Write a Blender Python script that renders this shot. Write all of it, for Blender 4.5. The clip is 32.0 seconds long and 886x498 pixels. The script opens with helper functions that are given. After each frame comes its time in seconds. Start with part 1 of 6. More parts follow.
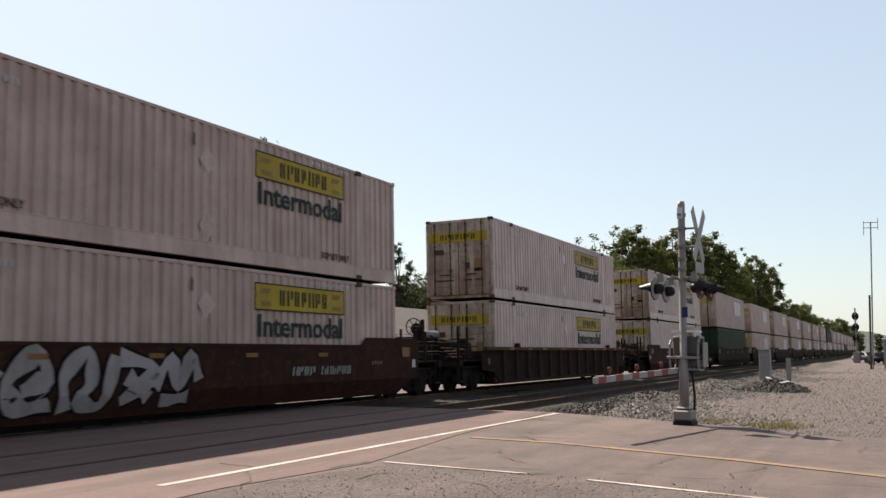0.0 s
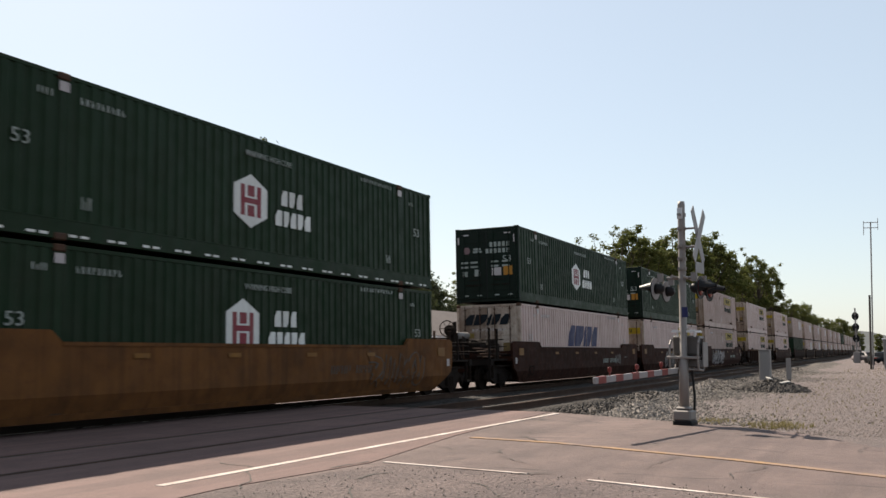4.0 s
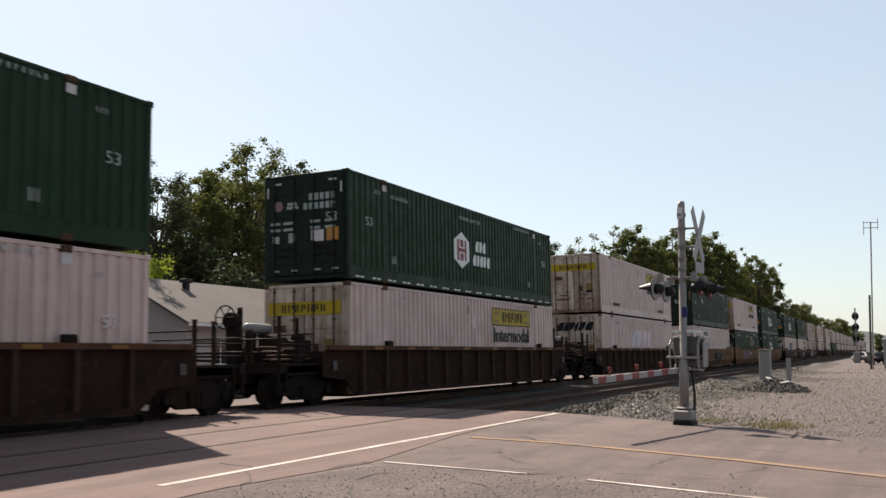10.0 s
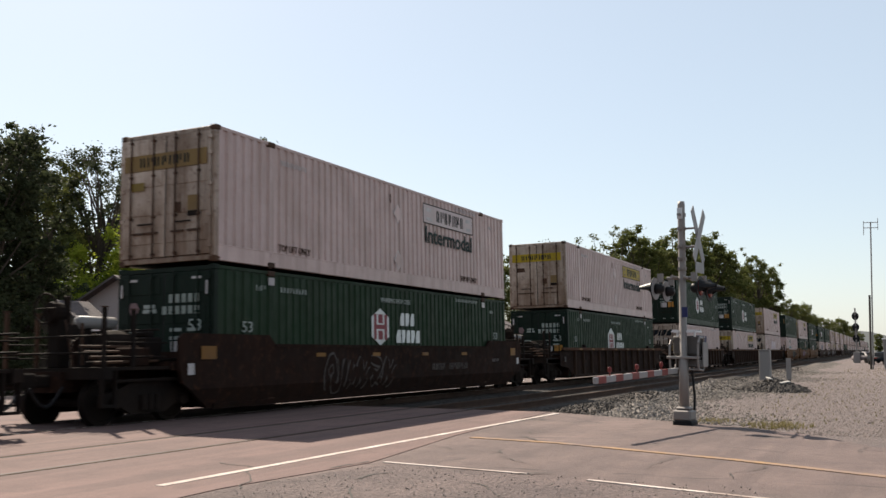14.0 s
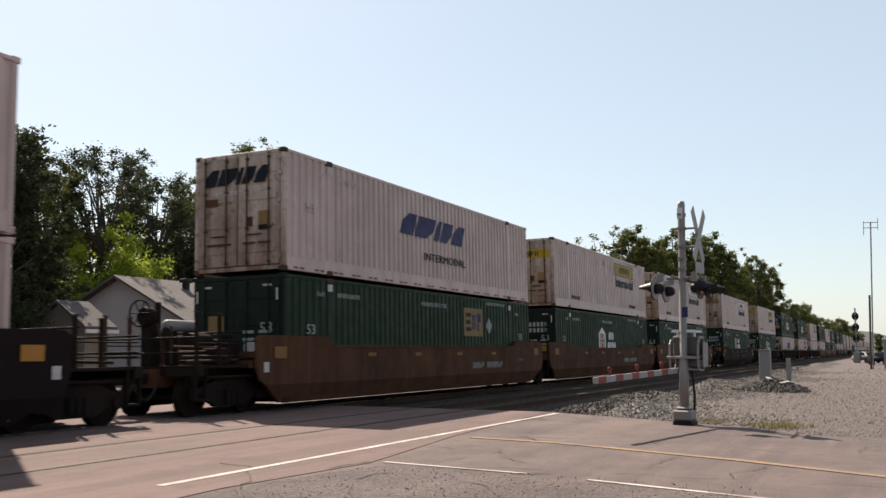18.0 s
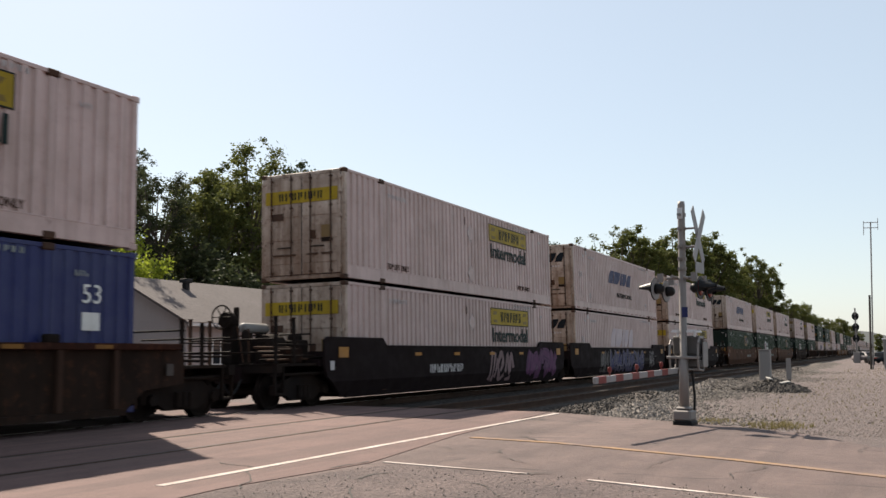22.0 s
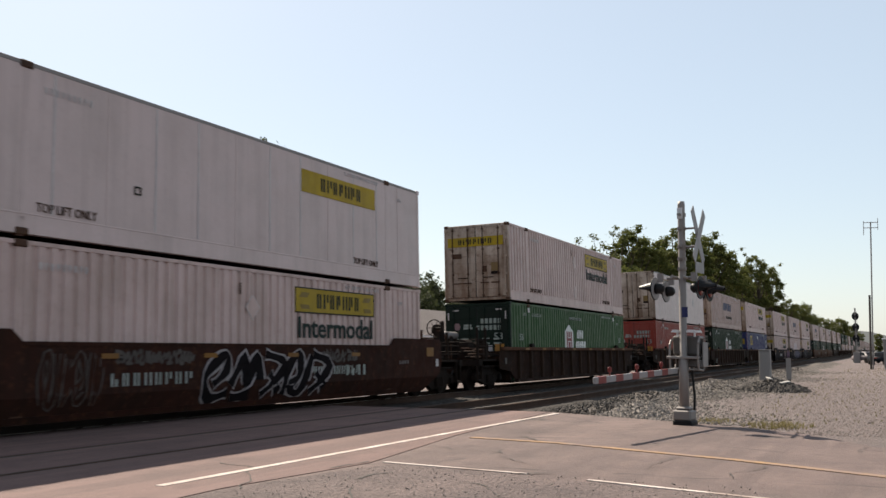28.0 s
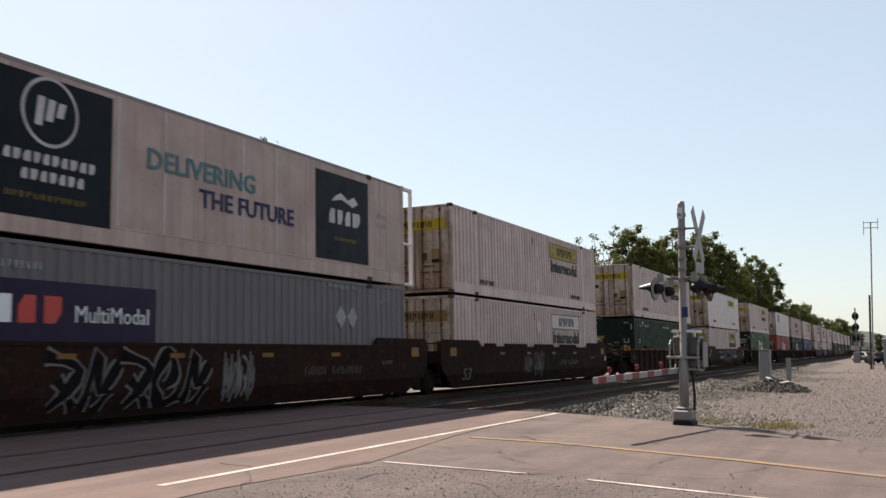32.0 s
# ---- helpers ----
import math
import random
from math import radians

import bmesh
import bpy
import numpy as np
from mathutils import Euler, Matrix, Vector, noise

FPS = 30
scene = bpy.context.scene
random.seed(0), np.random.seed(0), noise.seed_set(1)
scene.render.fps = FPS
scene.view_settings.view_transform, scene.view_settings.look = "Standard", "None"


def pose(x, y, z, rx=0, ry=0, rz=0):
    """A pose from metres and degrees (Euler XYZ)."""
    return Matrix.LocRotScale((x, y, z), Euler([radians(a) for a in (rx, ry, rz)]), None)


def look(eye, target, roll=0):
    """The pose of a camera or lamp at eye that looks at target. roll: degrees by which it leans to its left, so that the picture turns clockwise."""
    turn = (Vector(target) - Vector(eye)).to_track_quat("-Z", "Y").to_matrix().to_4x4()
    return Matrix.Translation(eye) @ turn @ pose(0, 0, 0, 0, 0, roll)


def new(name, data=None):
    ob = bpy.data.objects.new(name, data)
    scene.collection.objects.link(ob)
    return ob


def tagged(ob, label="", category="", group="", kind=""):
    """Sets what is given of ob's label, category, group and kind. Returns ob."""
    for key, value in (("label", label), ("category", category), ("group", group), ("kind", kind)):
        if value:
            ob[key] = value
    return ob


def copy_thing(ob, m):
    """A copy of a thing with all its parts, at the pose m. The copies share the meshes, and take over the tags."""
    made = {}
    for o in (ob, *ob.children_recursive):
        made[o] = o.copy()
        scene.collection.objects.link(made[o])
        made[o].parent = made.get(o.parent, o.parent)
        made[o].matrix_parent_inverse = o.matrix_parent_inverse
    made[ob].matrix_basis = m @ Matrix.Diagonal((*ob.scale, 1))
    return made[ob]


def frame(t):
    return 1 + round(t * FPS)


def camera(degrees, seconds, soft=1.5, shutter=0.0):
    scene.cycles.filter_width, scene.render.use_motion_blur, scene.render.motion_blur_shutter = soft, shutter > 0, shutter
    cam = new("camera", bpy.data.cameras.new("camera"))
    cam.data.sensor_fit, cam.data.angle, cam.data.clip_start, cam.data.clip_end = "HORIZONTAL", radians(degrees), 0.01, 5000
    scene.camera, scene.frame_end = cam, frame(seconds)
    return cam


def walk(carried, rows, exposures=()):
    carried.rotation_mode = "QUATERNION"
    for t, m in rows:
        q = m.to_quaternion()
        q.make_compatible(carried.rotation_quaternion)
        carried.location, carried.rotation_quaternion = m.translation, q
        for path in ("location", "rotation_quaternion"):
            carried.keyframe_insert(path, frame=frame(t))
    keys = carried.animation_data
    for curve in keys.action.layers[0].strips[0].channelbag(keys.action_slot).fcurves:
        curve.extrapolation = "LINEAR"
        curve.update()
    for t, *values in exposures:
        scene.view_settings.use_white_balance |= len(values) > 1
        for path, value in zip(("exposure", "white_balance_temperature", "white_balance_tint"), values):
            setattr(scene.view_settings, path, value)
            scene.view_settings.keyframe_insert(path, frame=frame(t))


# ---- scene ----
# A level crossing: a long double-stack container train runs away along +x, the camera stands still beside the road.
EYE = Vector((0.0, 0.0, 1.361))
YAW, PITCH = radians(25.298), radians(6.151)
AIM = Vector((math.cos(YAW) * math.cos(PITCH), math.sin(YAW) * math.cos(PITCH), math.sin(PITCH)))
cam = camera(50.31, 32.0, soft=1.5, shutter=0.14)
STAND = look(EYE, EYE + AIM)
walk(cam, [(0.0, STAND), (32.0, STAND)], exposures=[(0.0, 0.92, 7150, 11), (32.0, 0.92, 7150, 11)])

# ---- light ----
SUN = Vector((3.51, 4.75, 6.09)).normalized()
world = bpy.data.worlds.new("sky")
scene.world = world
world.use_nodes = True
wn = world.node_tree.nodes
sky = wn.new("ShaderNodeTexSky")
sky.sky_type, sky.sun_disc = "NISHITA", False
sky.sun_elevation, sky.sun_rotation = math.asin(SUN.z), math.atan2(SUN.x, SUN.y)
sky.air_density, sky.dust_density, sky.ozone_density = 1.0, 0.85, 1.3
haze = wn.new("ShaderNodeMix")  # thin high haze evens out the blue
haze.data_type = "RGBA"
haze.inputs[0].default_value, haze.inputs[7].default_value = 0.48, (5.6, 6.75, 8.0, 1.0)
world.node_tree.links.new(sky.outputs[0], haze.inputs[6])
world.node_tree.links.new(haze.outputs[2], wn["Background"].inputs[0])
wn["Background"].inputs[1].default_value = 0.0725
lamp = bpy.data.lights.new("sun", "SUN")
lamp.energy, lamp.angle, lamp.color = 5.0, radians(0.6), (1.0, 0.94, 0.85)
new("sun", lamp).matrix_world = look(SUN * 60, (0, 0, 0))

# ---- materials ----


def nodes_of(name):
    m = bpy.data.materials.new(name)
    m.use_nodes = True
    nt = m.node_tree
    return m, nt, nt.nodes["Principled BSDF"]


def mix(nt, fac, a, b, blend="MIX"):
    n = nt.nodes.new("ShaderNodeMix")
    n.data_type, n.blend_type = "RGBA", blend
    for sock, v in ((n.inputs[0], fac), (n.inputs[6], a), (n.inputs[7], b)):
        if hasattr(v, "links"):
            nt.links.new(v, sock)
        else:
            sock.default_value = v if isinstance(v, (int, float)) else (*v, 1.0)
    return n.outputs[2]


def coords(nt, scale=(1, 1, 1), kind="Object"):
    tc, mp = nt.nodes.new("ShaderNodeTexCoord"), nt.nodes.new("ShaderNodeMapping")
    mp.inputs["Scale"].default_value = scale
    nt.links.new(tc.outputs[kind], mp.inputs[0])
    return mp.outputs[0]


def noise_of(nt, vec, scale, detail=4.0, lo=0.35, hi=0.65, rough=0.55):
    n, r = nt.nodes.new("ShaderNodeTexNoise"), nt.nodes.new("ShaderNodeMapRange")
    n.inputs["Scale"].default_value, n.inputs["Detail"].default_value = scale, detail
    n.inputs["Roughness"].default_value = rough
    r.inputs[1].default_value, r.inputs[2].default_value = lo, hi
    nt.links.new(vec, n.inputs["Vector"])
    nt.links.new(n.outputs["Fac"], r.inputs[0])
    return r.outputs[0]


def times(nt, a, b):
    n = nt.nodes.new("ShaderNodeMath")
    n.operation = "MULTIPLY"
    for sock, v in ((n.inputs[0], a), (n.inputs[1], b)):
        if hasattr(v, "links"):
            nt.links.new(v, sock)
        else:
            sock.default_value = v
    return n.outputs[0]


def bumped(nt, bsdf, height, strength=0.3, distance=0.01):
    b = nt.nodes.new("ShaderNodeBump")
    b.inputs["Strength"].default_value, b.inputs["Distance"].default_value = strength, distance
    nt.links.new(height, b.inputs["Height"])
    nt.links.new(b.outputs[0], bsdf.inputs["Normal"])


def shifted(nt, vec, oi):
    n, k = nt.nodes.new("ShaderNodeVectorMath"), nt.nodes.new("ShaderNodeMath")
    k.operation, k.inputs[1].default_value = "MULTIPLY", 40.0
    n.operation = "ADD"
    nt.links.new(oi.outputs["Random"], k.inputs[0])
    nt.links.new(vec, n.inputs[0])
    nt.links.new(k.outputs[0], n.inputs[1])
    return n.outputs[0]


def painted(name, col, rough=0.5, metal=0.0, dirt=(0.16, 0.12, 0.09), amount=0.35, streak=0.35, vary=0.12, spec=0.25, rust=0.0, lo=0.40, low=0.0):
    """Weathered paint on steel: soft patches, streaks that run down, specks of rust, and a slightly different fade on every piece."""
    m, nt, b = nodes_of(name)
    oi = nt.nodes.new("ShaderNodeObjectInfo")
    v = shifted(nt, coords(nt), oi)
    vs = shifted(nt, coords(nt, (2.6, 2.6, 0.10)), oi)
    fade = tuple(min(1, c * (1 - vary) + 0.002) for c in col)
    base = mix(nt, oi.outputs["Random"], col, fade)
    base = mix(nt, times(nt, noise_of(nt, v, 0.9, 6, lo, lo + 0.27, 0.62), amount), base, dirt)
    base = mix(nt, times(nt, noise_of(nt, vs, 1.7, 6, lo + 0.06, lo + 0.3, 0.6), streak), base, dirt)
    base = mix(nt, times(nt, noise_of(nt, v, 7, 7, 0.54, 0.68, 0.65), amount * 0.5 + rust), base, (0.085, 0.035, 0.018) if rust else dirt)
    if low:  # rust that has crept up from the sill, with a ragged edge
        sp, up = nt.nodes.new("ShaderNodeSeparateXYZ"), nt.nodes.new("ShaderNodeMapRange")
        nt.links.new(coords(nt), sp.inputs[0])
        nt.links.new(sp.outputs[2], up.inputs[0])
        up.inputs[1].default_value, up.inputs[2].default_value = 2.1, 0.1
        ragged = times(nt, up.outputs[0], noise_of(nt, vs, 1.1, 6, 0.32, 0.60, 0.65))
        base = mix(nt, times(nt, ragged, low), base, (0.13, 0.065, 0.034))
    nt.links.new(base, b.inputs["Base Color"])
    rr = nt.nodes.new("ShaderNodeMapRange")
    rr.inputs[3].default_value, rr.inputs[4].default_value = max(0.05, rough - 0.1), min(1, rough + 0.15)
    nt.links.new(noise_of(nt, v, 3, 4, 0.3, 0.7), rr.inputs[0])
    nt.links.new(rr.outputs[0], b.inputs["Roughness"])
    b.inputs["Metallic"].default_value = metal
    b.inputs["Specular IOR Level"].default_value = spec
    bumped(nt, b, noise_of(nt, v, 11, 4, 0.2, 0.8), 0.15, 0.012)
    return m


def ground_mat(name, a, b_, c, big=0.25, small=40, bump=0.5, rough=0.9, dist=0.02, crack=0.0, bands=0.0, grain=0.8, mottle=0.0):
    m, nt, b = nodes_of(name)
    v = coords(nt)
    base = mix(nt, noise_of(nt, v, big, 6, 0.3, 0.7), a, b_)
    base = mix(nt, times(nt, noise_of(nt, v, big * 6, 5, 0.50, 0.75), 0.45), base, c)
    base = mix(nt, times(nt, noise_of(nt, v, small, 3, 0.45, 0.75), grain), base, c)
    if mottle:  # hand-sized patches of darker and paler stones
        base = mix(nt, times(nt, noise_of(nt, v, 6.5, 6, 0.46, 0.62, 0.7), mottle), base, c)
        base = mix(nt, times(nt, noise_of(nt, v, 17, 5, 0.52, 0.66, 0.7), mottle), base, tuple(k * 0.55 for k in c))
        base = mix(nt, times(nt, noise_of(nt, coords(nt, (1.02, 0.97, 1.0)), 21, 4, 0.55, 0.68), mottle), base, tuple(min(1, k * 1.5) for k in a))
    if bands:  # long worn wheel and seam bands, and broad stains
        base = mix(nt, times(nt, noise_of(nt, coords(nt, (0.10, 1.6, 1.0)), 1.0, 5, 0.42, 0.66), bands), base, c)
        base = mix(nt, times(nt, noise_of(nt, v, 1.4, 7, 0.53, 0.62, 0.65), bands * 0.55), base, c)
        base = mix(nt, times(nt, noise_of(nt, coords(nt, (0.07, 1.1, 1.0)), 1.7, 4, 0.55, 0.72), bands * 0.6), base, tuple(min(1, k * 1.3) for k in a))
    if crack:
        vo, r = nt.nodes.new("ShaderNodeTexVoronoi"), nt.nodes.new("ShaderNodeMapRange")
        vo.feature = "DISTANCE_TO_EDGE"
        vo.inputs["Scale"].default_value = 0.45
        warp = nt.nodes.new("ShaderNodeTexNoise")
        warp.inputs["Scale"].default_value = 1.3
        nt.links.new(v, warp.inputs["Vector"])
        nt.links.new(mix(nt, 0.35, v, warp.outputs["Color"]), vo.inputs["Vector"])
        r.inputs[1].default_value, r.inputs[2].default_value = 0.012, 0.0
        nt.links.new(vo.outputs["Distance"], r.inputs[0])
        base = mix(nt, times(nt, times(nt, r.outputs[0], noise_of(nt, v, 0.8, 2, 0.5, 0.62)), crack), base, (0.03, 0.028, 0.026))
    nt.links.new(base, b.inputs["Base Color"])
    b.inputs["Roughness"].default_value = rough
    b.inputs["Specular IOR Level"].default_value = 0.25
    bumped(nt, b, noise_of(nt, v, small, 4, 0.25, 0.75), bump, dist)
    return m


def leaf_mat(name, a, b_, c, through_leaf=0.38):
    m, nt, b = nodes_of(name)
    geo = nt.nodes.new("ShaderNodeNewGeometry")
    base = mix(nt, geo.outputs["Random Per Island"], a, b_)
    base = mix(nt, times(nt, noise_of(nt, coords(nt), 0.4, 3), 0.6), base, c)
    nt.links.new(base, b.inputs["Base Color"])
    b.inputs["Roughness"].default_value = 0.7
    b.inputs["Specular IOR Level"].default_value = 0.12
    tr, ms = nt.nodes.new("ShaderNodeBsdfTranslucent"), nt.nodes.new("ShaderNodeMixShader")
    nt.links.new(base, tr.inputs[0])
    ms.inputs[0].default_value = through_leaf
    nt.links.new(b.outputs[0], ms.inputs[1])
    nt.links.new(tr.outputs[0], ms.inputs[2])
    nt.links.new(ms.outputs[0], nt.nodes["Material Output"].inputs[0])
    return m


DUST = (0.30, 0.25, 0.20)
M_WHITE = painted("white_paint", (0.535, 0.396, 0.370), 0.45, dirt=(0.24, 0.170, 0.135), amount=0.35, streak=0.42, vary=0.14, spec=0.34)
M_WHITE_DULL = painted("dull_white_paint", (0.445, 0.325, 0.292), 0.5, dirt=(0.20, 0.14, 0.112), amount=0.45, streak=0.5, vary=0.12, spec=0.26)
M_WHITE_END = painted("white_paint_soiled", (0.50, 0.405, 0.335), 0.5, dirt=(0.12, 0.07, 0.042), amount=0.7, streak=0.75, vary=0.3, rust=0.3, lo=0.40, low=0.75)
# green of the door ends, darker than the side walls
M_GREEN_END = painted("dark_green_end_paint", (0.0065, 0.0155, 0.0100), 0.55, dirt=(0.009, 0.011, 0.009), amount=0.5, streak=0.4, spec=0.1)
M_PANEL = painted("white_smooth_panel", (0.515, 0.41, 0.395), 0.4, dirt=(0.31, 0.255, 0.23), amount=0.3, streak=0.35, vary=0.08, spec=0.34)
M_GREEN = painted("green_paint", (0.0072, 0.0215, 0.0088), 0.5, dirt=(0.013, 0.018, 0.009), amount=0.35, streak=0.4, vary=-0.25, spec=0.12)
M_GREEN2 = painted("bright_green_paint", (0.018, 0.06, 0.016), 0.5, dirt=(0.03, 0.05, 0.02), amount=0.25, streak=0.25, vary=-0.2)
M_RED = painted("red_paint", (0.22, 0.027, 0.017), 0.45, dirt=(0.16, 0.05, 0.04), amount=0.35, streak=0.3)
M_BLUE = painted("blue_paint", (0.013, 0.019, 0.092), 0.42, dirt=(0.05, 0.06, 0.12), amount=0.3, streak=0.3)
M_GREY = painted("grey_paint", (0.150, 0.134, 0.142), 0.5, dirt=(0.10, 0.088, 0.09), amount=0.35, streak=0.35, spec=0.15)
M_YELLOW = painted("yellow_panel", (0.36, 0.25, 0.014), 0.5, dirt=(0.15, 0.10, 0.02), amount=0.45, streak=0.35, spec=0.15)
M_SCROLL = painted("dark_olive_scrollwork", (0.16, 0.105, 0.02), 0.5, dirt=(0.2, 0.14, 0.03), amount=0.3, streak=0.2)
M_INK = painted("dark_lettering", (0.012, 0.016, 0.015), 0.55, dirt=(0.035, 0.035, 0.03), amount=0.3, streak=0.2, spec=0.1)
M_INK_GREEN = painted("dark_green_lettering", (0.0085, 0.020, 0.018), 0.5, dirt=(0.02, 0.035, 0.03), amount=0.25, streak=0.3, spec=0.1)
M_INK_BLUE = painted("navy_lettering", (0.019, 0.024, 0.078), 0.5, dirt=(0.06, 0.06, 0.10), amount=0.25, streak=0.3, spec=0.1)
M_INK_FADED = painted("faded_blue_lettering", (0.56, 0.46, 0.455), 0.55, dirt=(0.36, 0.31, 0.36), amount=0.7, streak=0.5, spec=0.15)
M_INK_PALE = painted("pale_lettering", (0.66, 0.68, 0.66), 0.5, amount=0.2, streak=0.2)
M_INK_DIM = painted("dim_pale_lettering", (0.30, 0.33, 0.31), 0.5, dirt=(0.1, 0.13, 0.1), amount=0.5, streak=0.3)
M_INK_GREY = painted("weathered_lettering", (0.36, 0.33, 0.33), 0.5, dirt=(0.6, 0.57, 0.56), amount=0.5, streak=0.4)
M_MAROON = painted("maroon_mark", (0.20, 0.02, 0.035), 0.5, amount=0.2, streak=0.2)
M_TEAL = painted("teal_lettering", (0.055, 0.165, 0.19), 0.5, amount=0.1, streak=0.1)
M_NAVY = painted("dark_navy_panel", (0.0065, 0.010, 0.014), 0.45, amount=0.15, streak=0.2, dirt=(0.016, 0.022, 0.026), spec=0.08)
M_PURPLE = painted("purple_panel", (0.020, 0.011, 0.036), 0.5, amount=0.2, streak=0.2, dirt=(0.03, 0.02, 0.04), spec=0.15)
M_ORANGE = painted("orange_mark", (0.38, 0.16, 0.015), 0.45, amount=0.3, streak=0.2)
M_AMBER = painted("amber_reflector", (0.21, 0.095, 0.018), 0.45, dirt=(0.08, 0.04, 0.02), amount=0.4, streak=0.3, spec=0.15)
M_OCHRE = painted("faded_ochre_panel", (0.20, 0.125, 0.045), 0.55, dirt=(0.12, 0.08, 0.045), amount=0.5, streak=0.4, spec=0.15)
M_TEAL_DULL = painted("dull_teal_lettering", (0.10, 0.19, 0.20), 0.5, dirt=(0.5, 0.5, 0.5), amount=0.3, streak=0.3)
M_BROWN = painted("brown_car_paint", (0.037, 0.0130, 0.0086), 0.7, dirt=(0.015, 0.009, 0.007), amount=0.6, streak=0.5, rust=0.2, spec=0.05)
M_TAN = painted("tan_car_paint", (0.145, 0.062, 0.021), 0.65, dirt=(0.045, 0.022, 0.012), amount=0.65, streak=0.55, rust=0.2, spec=0.06)
M_BROWN2 = painted("light_brown_car_paint", (0.092, 0.041, 0.024), 0.7, dirt=(0.034, 0.020, 0.013), amount=0.6, streak=0.5, rust=0.2, spec=0.05)
M_BLACK = painted("black_car_paint", (0.0150, 0.0095, 0.0100), 0.7, dirt=(0.015, 0.0100, 0.0090), amount=0.5, streak=0.4, spec=0.04)
M_RIBBED = painted("dark_brown_car_paint", (0.025, 0.0125, 0.0090), 0.75, dirt=(0.012, 0.009, 0.008), amount=0.6, streak=0.5, rust=0.08, spec=0.04)
M_RIB = painted("worn_brown_rib_paint", (0.050, 0.028, 0.020), 0.75, dirt=(0.02, 0.014, 0.011), amount=0.5, streak=0.5, spec=0.04)
M_OLIVE = painted("dark_olive_car_paint", (0.028, 0.0165, 0.0120), 0.75, dirt=(0.010, 0.008, 0.007), amount=0.6, streak=0.5, rust=0.08, spec=0.04)
M_GRIME = painted("grimy_steel", (0.0115, 0.0088, 0.0080), 0.7, dirt=(0.028, 0.018, 0.013), amount=0.5, streak=0.2, spec=0.04)
M_RODS = painted("rusty_dark_rods", (0.05, 0.03, 0.022), 0.65, dirt=(0.09, 0.042, 0.022), amount=0.5, streak=0.3, spec=0.1)
M_TREAD = painted("worn_steel", (0.45, 0.43, 0.41), 0.28, 0.9, dirt=(0.1, 0.08, 0.07), amount=0.3, streak=0.1)
M_GALV = painted("galvanised_steel", (0.21, 0.188, 0.178), 0.5, 0.35, dirt=(0.25, 0.24, 0.23), amount=0.4, streak=0.3)
M_RAIL = painted("rusty_rail", (0.075, 0.045, 0.033), 0.85, 0.0, dirt=(0.035, 0.027, 0.023), amount=0.5, streak=0.1, spec=0.1)
M_TIE = painted("weathered_sleeper", (0.055, 0.045, 0.039), 0.85, dirt=(0.05, 0.045, 0.04), amount=0.5, streak=0.1)
M_STEELBOX = painted("grey_cabinet_paint", (0.205, 0.192, 0.186), 0.5, dirt=(0.2, 0.19, 0.18), amount=0.4, streak=0.3)
M_GATEBOX = painted("dark_grey_box_paint", (0.10, 0.092, 0.088), 0.5, dirt=(0.05, 0.045, 0.04), amount=0.4, streak=0.3)
M_SIGNAL = painted("black_signal_paint", (0.009, 0.009, 0.0105), 0.5, dirt=(0.025, 0.022, 0.02), amount=0.3, streak=0.1, spec=0.15)
M_SIGNWHITE = painted("white_sign_sheet", (0.62, 0.62, 0.64), 0.4, dirt=(0.4, 0.38, 0.36), amount=0.3, streak=0.2)
# white sign sheet greyed: the shade on the backlit signs is in its colour
M_BUCK = painted("shade_toned_sign_sheet", (0.26, 0.25, 0.255), 0.5, dirt=(0.2, 0.19, 0.18), amount=0.4, streak=0.3)
# red tape with the shade on the gate arm put into its colour
M_ARMRED = painted("shade_toned_red_tape", (0.17, 0.024, 0.022), 0.45, dirt=(0.12, 0.05, 0.045), amount=0.3, streak=0.1)
M_REDTAPE = painted("red_reflective_tape", (0.50, 0.045, 0.035), 0.35, amount=0.15, streak=0.1)
M_LENS = painted("red_glass_lens", (0.16, 0.012, 0.012), 0.12, amount=0.05, streak=0.0, spec=0.6)
M_SIDING = painted("pale_siding", (0.36, 0.315, 0.31), 0.7, dirt=(0.28, 0.25, 0.24), amount=0.25, streak=0.2)
M_BEIGE = painted("beige_siding", (0.20, 0.165, 0.13), 0.7, dirt=(0.2, 0.18, 0.16), amount=0.25, streak=0.2)
M_ROOF = ground_mat("grey_shingles", (0.104, 0.086, 0.085), (0.085, 0.070, 0.068), (0.056, 0.048, 0.048), 0.6, 9, 0.4)
M_TRIMW = painted("white_trim", (0.70, 0.69, 0.68), 0.5, amount=0.2, streak=0.2)
M_CONCRETE = ground_mat("grey_concrete", (0.36, 0.34, 0.32), (0.28, 0.27, 0.25), (0.2, 0.19, 0.18), 0.8, 30, 0.3)
M_WINDOW = nodes_of("window_glass")[0]
M_WINDOW.node_tree.nodes["Principled BSDF"].inputs["Base Color"].default_value = (0.02, 0.025, 0.03, 1)
M_WINDOW.node_tree.nodes["Principled BSDF"].inputs["Roughness"].default_value = 0.06
M_ASPHALT = ground_mat("worn_asphalt", (0.166, 0.118, 0.108), (0.105, 0.077, 0.072), (0.068, 0.051, 0.050), 0.55, 45, 0.6, crack=0.8, bands=0.5)
M_SMOOTH = ground_mat("smooth_crossing_asphalt", (0.156, 0.097, 0.088), (0.118, 0.075, 0.069), (0.080, 0.053, 0.050), 0.35, 70, 0.25, bands=0.75)
M_COARSE = ground_mat("coarse_old_asphalt", (0.141, 0.104, 0.098), (0.084, 0.063, 0.062), (0.032, 0.025, 0.025), 0.8, 20, 0.9, dist=0.03, crack=0.8)
